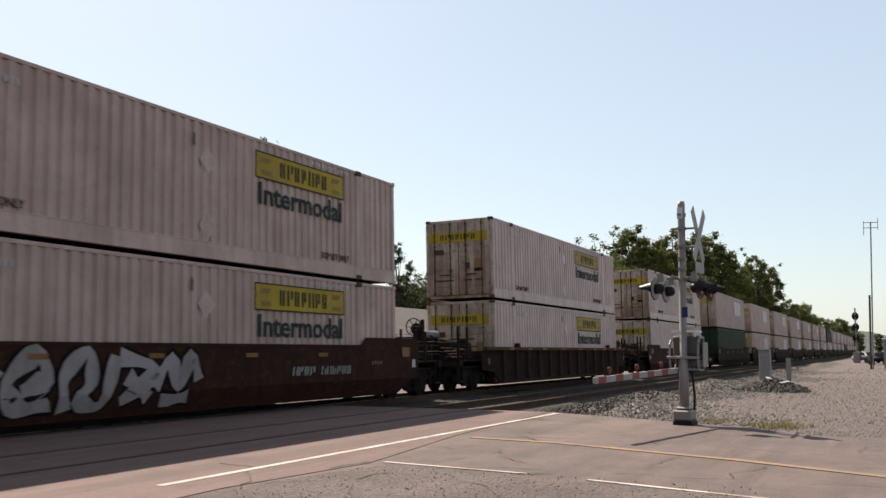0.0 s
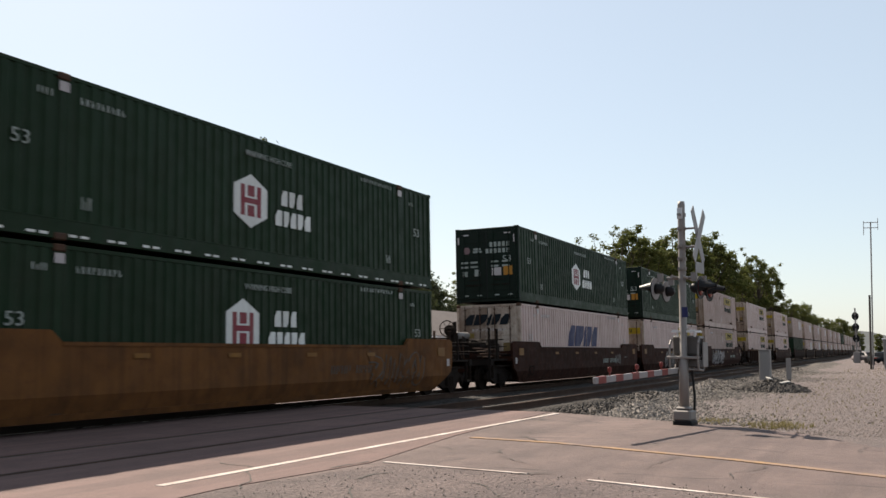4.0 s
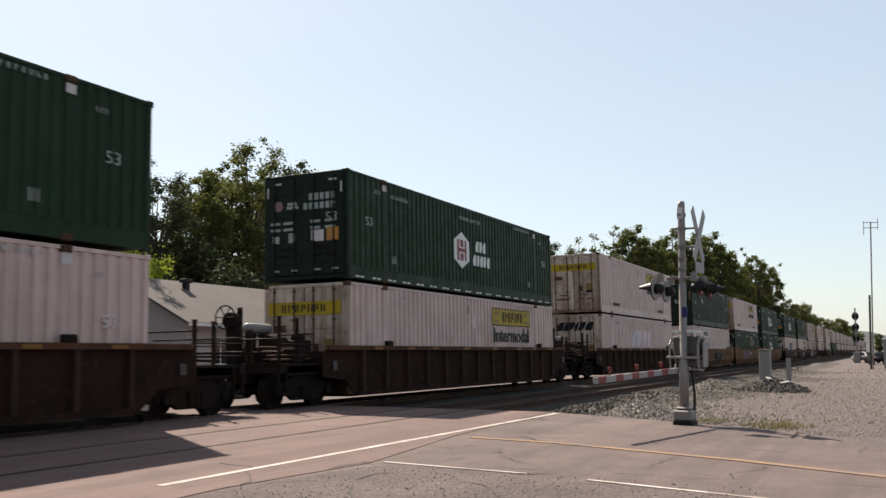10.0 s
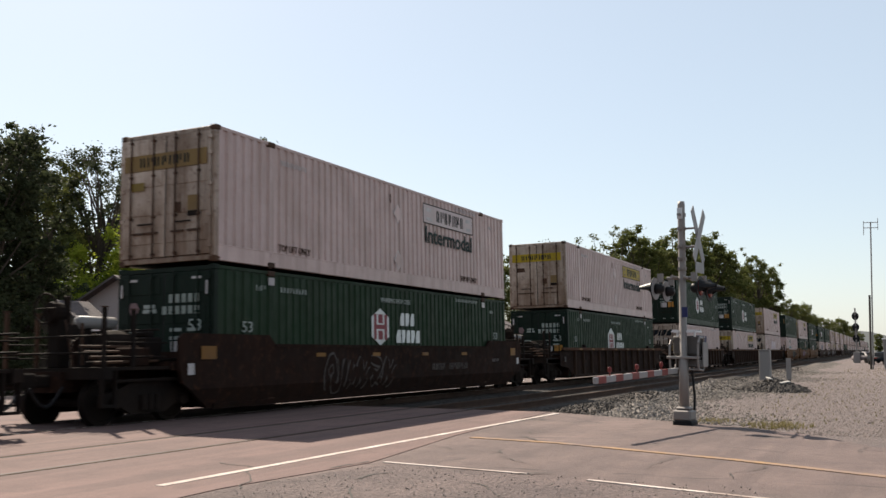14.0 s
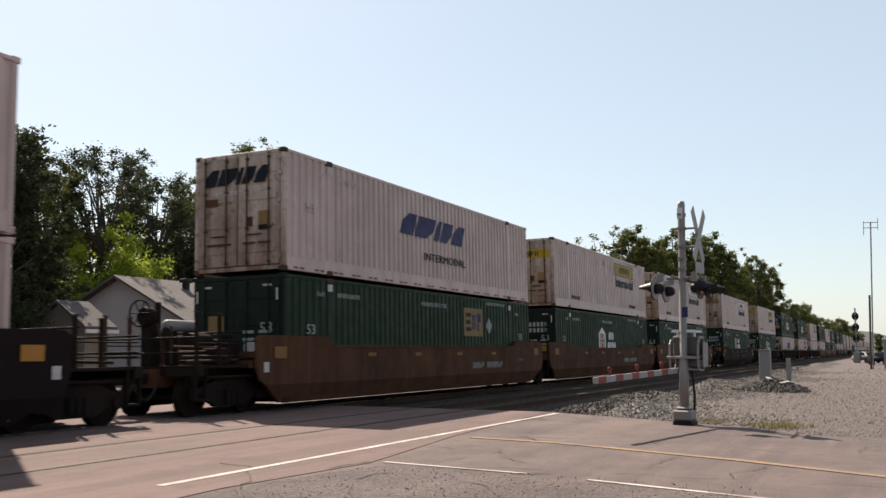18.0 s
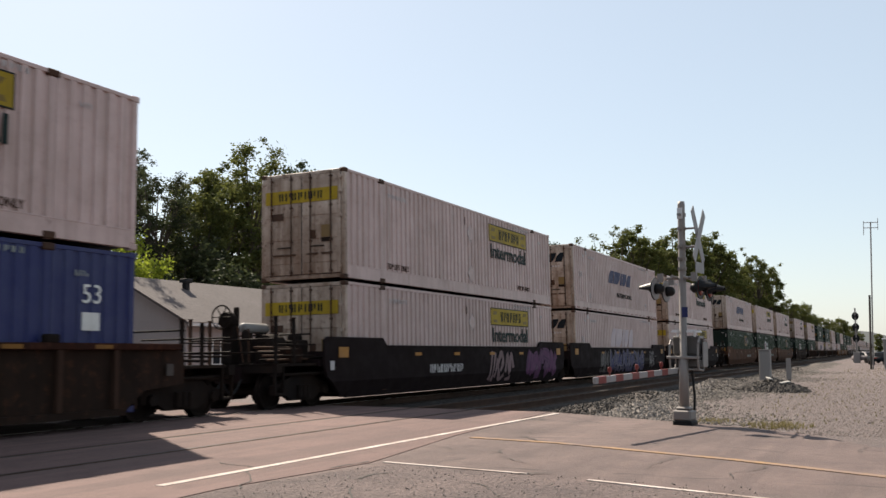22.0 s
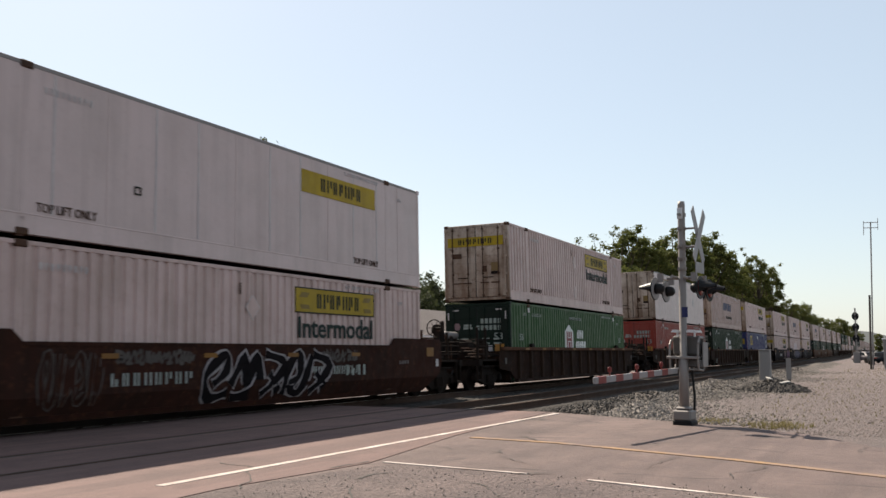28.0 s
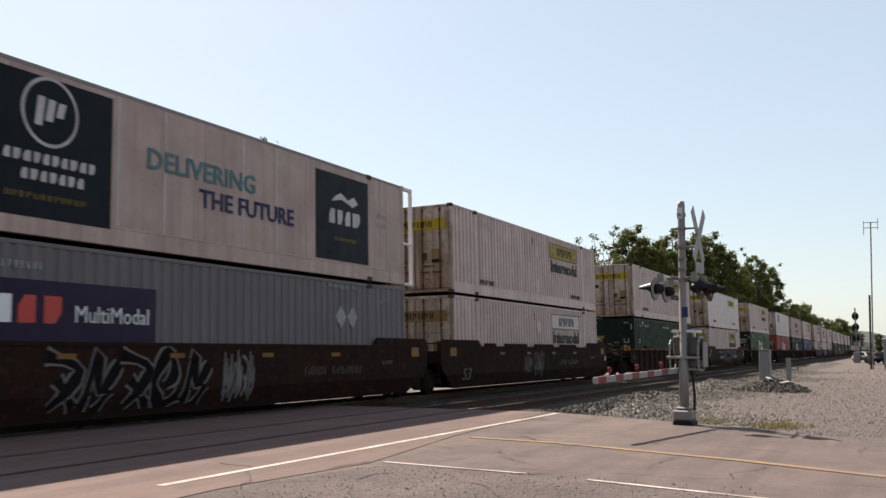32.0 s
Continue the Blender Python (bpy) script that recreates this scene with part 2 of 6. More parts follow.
M_GRAVEL = ground_mat("pale_gravel", (0.164, 0.126, 0.118), (0.132, 0.103, 0.098), (0.090, 0.075, 0.073), 0.16, 38, 0.9, dist=0.03, grain=0.9, mottle=0.55)
M_SHOULDER = ground_mat("grey_ballast_shoulder", (0.122, 0.102, 0.089), (0.093, 0.078, 0.068), (0.052, 0.044, 0.039), 0.3, 16, 1.0, dist=0.04, mottle=0.6)
# track beds: the train's shade is put into this dark ballast tone
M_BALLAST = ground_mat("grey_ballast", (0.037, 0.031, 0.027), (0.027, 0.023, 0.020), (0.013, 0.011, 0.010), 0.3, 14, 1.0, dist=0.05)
M_STONE = painted("ballast_stone", (0.34, 0.315, 0.30), 0.85, dirt=(0.16, 0.15, 0.14), amount=0.5, streak=0.1, vary=0.4)
M_STONES, _nt, _b = nodes_of("loose_stones")
_g = _nt.nodes.new("ShaderNodeNewGeometry")
_nt.links.new(mix(_nt, _g.outputs["Random Per Island"], (0.058, 0.049, 0.043), (0.225, 0.192, 0.168)), _b.inputs["Base Color"])
_b.inputs["Roughness"].default_value = 0.85
# dark stones: carry the train's shade along the rails; the heap's own colour
M_STONES_DARK, _nt, _b = nodes_of("dark_and_shaded_stones")
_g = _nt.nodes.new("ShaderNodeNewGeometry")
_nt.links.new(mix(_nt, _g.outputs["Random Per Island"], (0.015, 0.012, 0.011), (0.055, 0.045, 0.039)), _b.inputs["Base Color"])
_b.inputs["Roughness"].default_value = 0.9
M_PEBBLES, _nt, _b = nodes_of("pale_pebbles")
_g = _nt.nodes.new("ShaderNodeNewGeometry")
_nt.links.new(mix(_nt, _g.outputs["Random Per Island"], (0.085, 0.07, 0.062), (0.25, 0.205, 0.18)), _b.inputs["Base Color"])
_b.inputs["Roughness"].default_value = 0.9
M_LINE = painted("white_road_paint", (0.56, 0.49, 0.45), 0.8, dirt=(0.22, 0.165, 0.14), amount=0.8, streak=0.4, spec=0.1)
M_LINEY = painted("yellow_road_paint", (0.30, 0.180, 0.085), 0.85, dirt=(0.185, 0.135, 0.115), amount=1.0, streak=0.7, lo=0.36, spec=0.1)
M_PATCH = ground_mat("tar_patch", (0.05, 0.046, 0.042), (0.07, 0.062, 0.056), (0.03, 0.03, 0.03), 0.8, 40, 0.3)
M_TAG_WHITE = painted("white_spray", (0.28, 0.255, 0.26), 0.6, dirt=(0.10, 0.08, 0.07), amount=0.5, streak=0.4)
M_TAG_HAZE = painted("thin_blue_spray", (0.035, 0.042, 0.075), 0.6, dirt=(0.02, 0.02, 0.03), amount=0.5, streak=0.4)
M_TAG_GREY = painted("grey_spray", (0.16, 0.145, 0.14), 0.6, dirt=(0.06, 0.05, 0.045), amount=0.5, streak=0.4)
M_TAG_DIM = painted("worn_dim_spray", (0.07, 0.058, 0.052), 0.6, dirt=(0.03, 0.025, 0.022), amount=0.5, streak=0.4)
M_TAG_BLACK = painted("black_spray", (0.007, 0.006, 0.007), 0.75, dirt=(0.016, 0.011, 0.011), amount=0.3, streak=0.3, spec=0.03)
M_TAG_BLUE = painted("blue_spray", (0.038, 0.036, 0.115), 0.6, dirt=(0.03, 0.03, 0.05), amount=0.3, streak=0.3)
M_TAG_TEAL = painted("teal_spray", (0.10, 0.17, 0.18), 0.6, dirt=(0.06, 0.05, 0.04), amount=0.4, streak=0.3)
M_TAG_PINK = painted("pink_spray", (0.20, 0.125, 0.13), 0.6, dirt=(0.1, 0.07, 0.07), amount=0.4, streak=0.3)
M_TAG_PURPLE = painted("purple_spray", (0.12, 0.03, 0.10), 0.6, dirt=(0.05, 0.03, 0.05), amount=0.4, streak=0.3)
M_TAG_VIOLET = painted("dark_violet_spray", (0.05, 0.012, 0.055), 0.6, dirt=(0.03, 0.01, 0.03), amount=0.3, streak=0.3)
# grey for a wooded ridge: distance haze is put into its colour
M_HILL = ground_mat("hazy_hill", (0.135, 0.14, 0.14), (0.115, 0.12, 0.12), (0.10, 0.105, 0.105), 0.01, 0.05, 0.1)
M_BARK = painted("bark", (0.085, 0.065, 0.05), 0.9, dirt=(0.04, 0.035, 0.03), amount=0.6, streak=0.4)
M_LEAF = leaf_mat("leaves", (0.074, 0.087, 0.027), (0.155, 0.162, 0.044), (0.052, 0.062, 0.021))
M_LEAF_DARK = leaf_mat("dark_leaves", (0.034, 0.043, 0.021), (0.062, 0.073, 0.033), (0.023, 0.030, 0.016))
M_LEAF_LIME = leaf_mat("bright_leaves", (0.22, 0.28, 0.03), (0.34, 0.37, 0.05), (0.15, 0.20, 0.03), 0.55)
M_GRASS = leaf_mat("dry_grass", (0.17, 0.14, 0.06), (0.12, 0.115, 0.045), (0.22, 0.18, 0.10))

# ---- mesh helpers ----


def finish(name, bm, material, smooth=False):
    me = bpy.data.meshes.new(name)
    bmesh.ops.recalc_face_normals(bm, faces=bm.faces[:])
    bm.to_mesh(me)
    bm.free()
    me.materials.append(material)
    if smooth:
        me.polygons.foreach_set("use_smooth", [True] * len(me.polygons))
    return me


def part(name, bm, material, parent=None, label="", at=None, smooth=False, stuff=False):
    """Link a bmesh, or a ready mesh, as one object under a thing or a part."""
    me = finish(name, bm, material, smooth) if isinstance(bm, bmesh.types.BMesh) else bm
    ob = new(name, me)
    if parent is not None:
        ob.parent = parent
    if at is not None:
        ob.matrix_basis = at
    if label:
        ob["label"] = label
    if stuff:
        ob["kind"] = "stuff"
    return ob


def box(bm, x0, x1, y0, y1, z0, z1, bevel=0.0):
    made = bmesh.ops.create_cube(bm, size=1.0)["verts"]
    bmesh.ops.scale(bm, vec=(x1 - x0, y1 - y0, z1 - z0), verts=made)
    bmesh.ops.translate(bm, vec=((x0 + x1) / 2, (y0 + y1) / 2, (z0 + z1) / 2), verts=made)
    if bevel:
        edges = list({e for v in made for e in v.link_edges})
        bmesh.ops.bevel(bm, geom=edges, offset=bevel, segments=1, affect="EDGES")
    return bm


def boxes(*rows, bevel=0.0):
    bm = bmesh.new()
    for r in rows:
        box(bm, *r, bevel=bevel)
    return bm


def rod(bm, a, b, r, n=8, r2=None):
    a, b = Vector(a), Vector(b)
    d = b - a
    m = Matrix.Translation((a + b) / 2) @ d.to_track_quat("Z", "Y").to_matrix().to_4x4()
    bmesh.ops.create_cone(bm, cap_ends=True, segments=n, radius1=r, radius2=r if r2 is None else r2, depth=d.length, matrix=m)
    return bm


def rods(*rows, n=8):
    bm = bmesh.new()
    for a, b, r in rows:
        rod(bm, a, b, r, n)
    return bm


def prism(bm, outline, y0, y1):
    """An outline in x and z, carried from y0 to y1."""
    a = [bm.verts.new((x, y0, z)) for x, z in outline]
    b = [bm.verts.new((x, y1, z)) for x, z in outline]
    bm.faces.new(a)
    bm.faces.new(b[::-1])
    for i in range(len(a)):
        j = (i + 1) % len(a)
        bm.faces.new((a[j], a[i], b[i], b[j]))
    return bm


def slab(bm, outline, z0, z1):
    """An outline in x and y, carried from z0 to z1."""
    a = [bm.verts.new((x, y, z1)) for x, y in outline]
    b = [bm.verts.new((x, y, z0)) for x, y in outline]
    bm.faces.new(a)
    bm.faces.new(b[::-1])
    for i in range(len(a)):
        j = (i + 1) % len(a)
        bm.faces.new((a[j], a[i], b[i], b[j]))
    return bm


def lathe(bm, profile, n=16, axis="Y", centre=(0, 0, 0)):
    """A profile of (radius, height) turned about an axis through centre."""
    rings = []
    for r, h in profile:
        ring = []
        for k in range(n):
            a = 2 * math.pi * k / n
            u, v = r * math.cos(a), r * math.sin(a)
            p = {"Y": (u, h, v), "Z": (u, v, h), "X": (h, u, v)}[axis]
            ring.append(bm.verts.new(Vector(p) + Vector(centre)))
        rings.append(ring)
    for a, b in zip(rings, rings[1:]):
        for k in range(n):
            bm.faces.new((a[k], a[(k + 1) % n], b[(k + 1) % n], b[k]))
    bm.faces.new(rings[0])
    bm.faces.new(rings[-1][::-1])
    return bm


def empty(name, label, category, group="", kind=""):
    ob = new(name)
    ob.empty_display_size = 0.2
    return tagged(ob, label, category, group, kind)


TEXTS = {}


def words(text, size, width, material, depth=0.006, bold=0.0):
    """Lettering as a mesh in x and z that faces -y, its lower left corner at the origin, width metres wide."""
    key = (text, size, width, material.name)
    if key not in TEXTS:
        cu = bpy.data.curves.new("lettering", "FONT")
        cu.body, cu.size, cu.extrude, cu.resolution_u = text, size / 0.72, depth, 2
        cu.offset = size * bold
        ob = new("lettering", cu)
        bpy.context.view_layer.update()
        me = bpy.data.meshes.new_from_object(ob.evaluated_get(bpy.context.evaluated_depsgraph_get()))
        bpy.data.objects.remove(ob)
        xs = [v.co.x for v in me.vertices]
        k = width / (max(xs) - min(xs))
        me.transform(Matrix.Diagonal((k, 1, 1, 1)) @ Matrix.Translation((-min(xs), 0, 0)))
        me.transform(Matrix.Rotation(math.pi / 2, 4, "X"))
        me.materials.clear()
        me.materials.append(material)
        TEXTS[key] = me
    return TEXTS[key]

# ---- the train ----
LONG, HALF, TALL = 16.154, 1.295, 2.896
RAIL_Y, LEAN = 12.980, -1.1286
LOWER, UPPER = 0.245, 3.19


def along(t):
    """How far the train has run at t seconds."""
    return 16.248 * t + 0.1004 * ((t - 16) / 10) ** 2


def on_track(x, z=0.0):
    """A pose on the leaning far track: x metres along it, z above the rails, at its middle."""
    return pose(x, RAIL_Y, 0, LEAN) @ pose(0, 0.755, z)


def rolled(thing, x, z=0.0):
    MOVERS.append((thing, x, z))
    return thing


MOVERS, WHEELSETS = [], []


def ridged(x0, x1, pitch, out, depth, back, z0, z1):
    """A sheet with upright corrugations; its outline in plan carried from z0 to z1."""
    n = max(1, round((x1 - x0) / pitch))
    p = (x1 - x0) / n
    line = []
    for i in range(n):
        x = x0 + i * p
        line += [(x, out), (x + 0.46 * p, out), (x + 0.55 * p, out + depth), (x + 0.90 * p, out + depth)]
    line += [(x1, out), (x1, back), (x0, back)]
    return line


def quads(*rows):
    """Thin plates that face -y: x0, x1, z0, z1, y of the front, thickness, lean of the top in x."""
    bm = bmesh.new()
    for x0, x1, z0, z1, y, d, lean in rows:
        prism(bm, [(x0, z0), (x1, z0), (x1 + lean, z1), (x0 + lean, z1)], y, y + d)
    return bm


def bars(x0, x1, z0, z1, n, y, fill=0.72, lean=0.0, seed=1, d=0.008, stroke=0.17):
    """Unreadable writing: n bars in a row."""
    rnd = random.Random(seed)
    step = (x1 - x0) / n
    rows = []
    for i in range(n):
        w, thin = step * fill * rnd.uniform(0.8, 1.1), step * stroke
        a, h = x0 + i * step, (z1 - z0) * rnd.choice((0.0, 0.0, 0.3, 0.45))
        rows.append((a, a + thin, z0, z1, y, d, lean))
        rows.append((a + w - thin, a + w, z0 + (h if i % 2 else 0), z1 - (0 if i % 2 else h), y, d, lean))
    return quads(*rows)


FACE = -HALF - 0.004


def letter_blocks(x0, x1, z0, z1, widths, y, lean=0.0, d=0.006):
    """A lost word as heavy blocks, each with one corner cut off."""
    gap = ((x1 - x0) - sum(widths)) / (len(widths) - 1)
    bm, x, h = bmesh.new(), x0, z1 - z0
    for i, w in enumerate(widths):
        c = w * 0.36
        if i % 2:
            out = [(x, z0), (x + w - c, z0), (x + w, z0 + h * 0.4), (x + w, z1), (x, z1)]
        else:
            out = [(x, z0), (x + w, z0), (x + w, z1), (x + c, z1), (x, z1 - h * 0.4)]
        prism(bm, [(p + lean * (q - z0) / h, q) for p, q in out], y, y + d)
        x += w + gap
    return bm


def yellow_sign(root, outline_only=False):
    """The haulier's sign: a framed panel with a row of bars, and the word below it."""
    x0, x1, z0, z1 = 9.68, 13.40, 1.99, 2.60
    border = M_INK
    sheet = M_PANEL if outline_only else M_YELLOW
    sign = part("sign_panel", quads((x0, x1, z0, z1, FACE, 0.01, 0)), sheet, root, "weathered white sign" if outline_only else "yellow sign")
    rim = bmesh.new()
    for a in ((x0, x1, z0, z0 + 0.03), (x0, x1, z1 - 0.03, z1), (x0, x0 + 0.03, z0 + 0.03, z1 - 0.03), (x1 - 0.03, x1, z0 + 0.03, z1 - 0.03)):
        prism(rim, [(a[0], a[2]), (a[1], a[2]), (a[1], a[3]), (a[0], a[3])], FACE - 0.004, FACE)
    part("sign_border", rim, border, sign, stuff=True)
    part("sign_mark", bars(x0 + 0.93, x1 - 0.72, z0 + 0.13, z1 - 0.13, 7, FACE - 0.006, 0.74, seed=4, d=0.006, stroke=0.25), M_INK, sign, "row of dark bars", stuff=True)
    for a in (x0 + 0.16, x1 - 0.62):
        scroll = quads((a, a + 0.34, z1 - 0.24, z1 - 0.12, FACE - 0.005, 0.004, 0.1), (a + 0.1, a + 0.46, z0 + 0.1, z0 + 0.2, FACE - 0.005, 0.004, -0.05))
        part("scroll_mark", scroll, M_INK_GREY if outline_only else M_SCROLL, sign, stuff=True)
    part("word", words("Intermodal", 0.50, 3.48, M_INK_GREEN, bold=0.022), None, root, "dark green word", pose(x0 + 0.13, FACE - 0.004, z0 - 0.57))


def slanted_sign(root, ink, low=False, word=False):
    """Five slanted blocks in a row."""
    z0, z1 = (1.52, 2.16) if not low else (1.30, 2.20)
    marks = letter_blocks(5.72, 10.0, z0, z1, (0.82, 1.16, 0.34, 0.72, 0.78), FACE, 0.30, 0.008)
    part("slanted_mark", marks, ink, root, "row of slanted blocks", stuff=True)
    if word:
        part("word", words("INTERMODAL", 0.24, 3.05, M_INK), None, root, "", pose(7.25, FACE - 0.004, 0.86))


def badge_sign(root, low=False):
    """A pale six-sided badge with maroon bars, and two rows of pale blocks beside it."""
    x, z, w, h = (7.2, 1.42, 0.63, 0.56) if not low else (6.95, 1.58, 0.60, 0.60) if low == 1 else (6.98, 1.745, 0.50, 0.47)
    bm = bmesh.new()
    prism(bm, [(x - w * 0.95, z - h * 0.56), (x, z - h * 1.06), (x + w * 0.95, z - h * 0.56), (x + w * 0.95, z + h * 0.56), (x, z + h * 1.06), (x - w * 0.95, z + h * 0.56)], FACE, FACE + 0.01)
    badge = part("badge", bm, M_INK_PALE, root, "pale six-sided badge")
    part("badge_mark", quads((x - 0.36, x - 0.22, z - 0.34, z + 0.34, FACE - 0.006, 0.006, 0), (x + 0.22, x + 0.36, z - 0.34, z + 0.34, FACE - 0.006, 0.006, 0),
                             (x - 0.12, x + 0.12, z - 0.34, z - 0.1, FACE - 0.006, 0.006, 0), (x - 0.12, x + 0.12, z + 0.1, z + 0.34, FACE - 0.006, 0.006, 0),
                             (x - 0.3, x + 0.3, z - 0.06, z + 0.06, FACE - 0.007, 0.006, 0)), M_MAROON, badge)
    part("pale_mark", letter_blocks(x + 1.15, x + 2.0, z + 0.06, z + 0.42, (0.24, 0.22, 0.22), FACE), M_INK_PALE, root, stuff=True)
    part("pale_mark", letter_blocks(x + 0.92, x + 2.35, z - 0.42, z - 0.06, (0.26, 0.20, 0.22, 0.22, 0.24), FACE), M_INK_PALE, root, stuff=True)


def square_sign(root, x, z, back, rim):
    """A square sign with a frame and three blocks."""
    sign = part("square_sign", quads((x, x + 1.55, z, z + 0.92, FACE, 0.01, 0)), back, root)
    part("square_mark", quads((x + 0.16, x + 0.56, z + 0.16, z + 0.29, FACE - 0.006, 0.006, 0),
                                (x + 0.16, x + 0.52, z + 0.39, z + 0.52, FACE - 0.006, 0.006, 0), (x + 0.16, x + 0.56, z + 0.63, z + 0.76, FACE - 0.006, 0.006, 0)), M_INK, sign)
    part("square_mark", quads((x + 0.64, x + 0.76, z + 0.22, z + 0.70, FACE - 0.006, 0.006, 0.05), (x + 0.84, x + 0.94, z + 0.22, z + 0.70, FACE - 0.006, 0.006, 0),
                                (x + 1.06, x + 1.38, z + 0.46, z + 0.76, FACE - 0.006, 0.006, 0), (x + 1.10, x + 1.22, z + 0.18, z + 0.42, FACE - 0.006, 0.006, 0)), rim, sign)


def doors(root, paint, band, seed, marks=False):
    """Two door leaves with four locking bars, seals, hinges, stickers and a band across the top."""
    for side in (-1, 1):
        y0, y1 = (-1.19, -0.012) if side < 0 else (0.012, 1.19)
        bm = boxes((-0.035, 0.02, y0, y1, 0.16, 2.76), bevel=0.01)
        for k in range(4):
            z = 0.45 + k * 0.62
            box(bm, -0.052, -0.036, y0 + 0.07, y1 - 0.07, z, z + 0.36, bevel=0.008)
        for z in (0.3, 0.95, 1.6, 2.25, 2.6):
            box(bm, -0.055, -0.02, *sorted((side * 1.13, side * 1.24)), z, z + 0.07)
        leaf = part("door_leaf", bm, paint, root)
        for y in (side * 0.30, side * 0.92):
            rb = rods(((-0.085, y, 0.12), (-0.085, y, 2.80), 0.019))
            for z in (0.2, 1.0, 1.9, 2.66):
                box(rb, -0.105, -0.045, y - 0.035, y + 0.035, z, z + 0.045)
            part("locking_bar", rb, M_RODS if paint in (M_WHITE_END, M_PANEL) else paint, leaf)
        part("bar_handle", boxes((-0.10, -0.075, *sorted((side * 0.30, side * 0.72)), 0.86, 0.89)), M_GRIME, leaf)
    part("door_seal", boxes((-0.03, 0.0, -0.012, 0.012, 0.16, 2.76)), M_SIGNAL, root)
    if band is not None:
        part("door_band", boxes((-0.068, -0.053, -1.12, 1.12, 2.05, 2.40)), band, root, "yellow band")
        part("band_mark", bars(0, 1.40, 2.13, 2.33, 7, 0, 0.74, seed=4, stroke=0.22), M_INK, root, "", pose(-0.075, 0.68, 0, 0, 0, -90), stuff=True)
    if marks:  # pale reflective strips at the corners
        for y in (-1.0, 0.72):
            part("reflective_strip", boxes((-0.064, -0.054, y, y + 0.24, 2.60, 2.65)), M_INK_GREY, root)
        for y in (-1.17, 1.12):
            part("reflective_strip", boxes((-0.064, -0.054, y, y + 0.045, 2.27, 2.55)), M_INK_GREY, root)
        for y in (-0.95, -0.5, 0.35, 0.75):
            for z in (1.35, 1.52):
                part("stencil_mark", boxes((-0.062, -0.054, y, y + 0.3, z, z + 0.07)), M_INK_DIM, root, stuff=True)
    for k, y in enumerate((-0.80, -0.36, 0.34, 0.70)):
        part("bar_keeper", boxes((-0.10, -0.05, y - 0.16, y + 0.16, 0.66, 0.70)), M_RODS if paint is M_WHITE_END else M_GRIME, root)
    if paint is M_GREEN_END or paint is M_RED:  # plates in a row, small pale strips along the sill
        for y, w, h, ink in ((0.88, 0.20, 0.20, M_INK_DIM), (0.38, 0.20, 0.26, M_INK_DIM), (-0.42, 0.38, 0.30, M_INK_GREY), (-0.88, 0.36, 0.34, M_ORANGE)):
            part("plate", boxes((-0.064, -0.054, y - w / 2, y + w / 2, 1.02, 1.02 + h)), ink, root)
        for y in (-0.95, -0.42, 0.30, 0.85):
            part("reflective_strip", boxes((-0.064, -0.054, y - 0.09, y + 0.09, 0.26, 0.31)), M_INK_DIM, root)
        part("number", words("53", 0.26, 0.34, M_INK_DIM), None, root, "", pose(-0.064, -0.68, 1.52, 0, 0, -90))
    else:
        part("sticker", boxes((-0.063, -0.054, -0.92, -0.62, 1.10, 1.42)), M_OCHRE, root, "yellow notice sticker")
        part("sticker", boxes((-0.064, -0.054, -0.92, -0.62, 0.98, 1.09)), M_GRIME, root)
        part("sticker", boxes((-0.063, -0.054, -0.45, -0.26, 1.08, 1.30)), M_RODS, root)
        part("sticker", boxes((-0.063, -0.054, 0.56, 0.94, 1.62, 1.80)), M_RODS if seed % 2 else M_SCROLL, root)


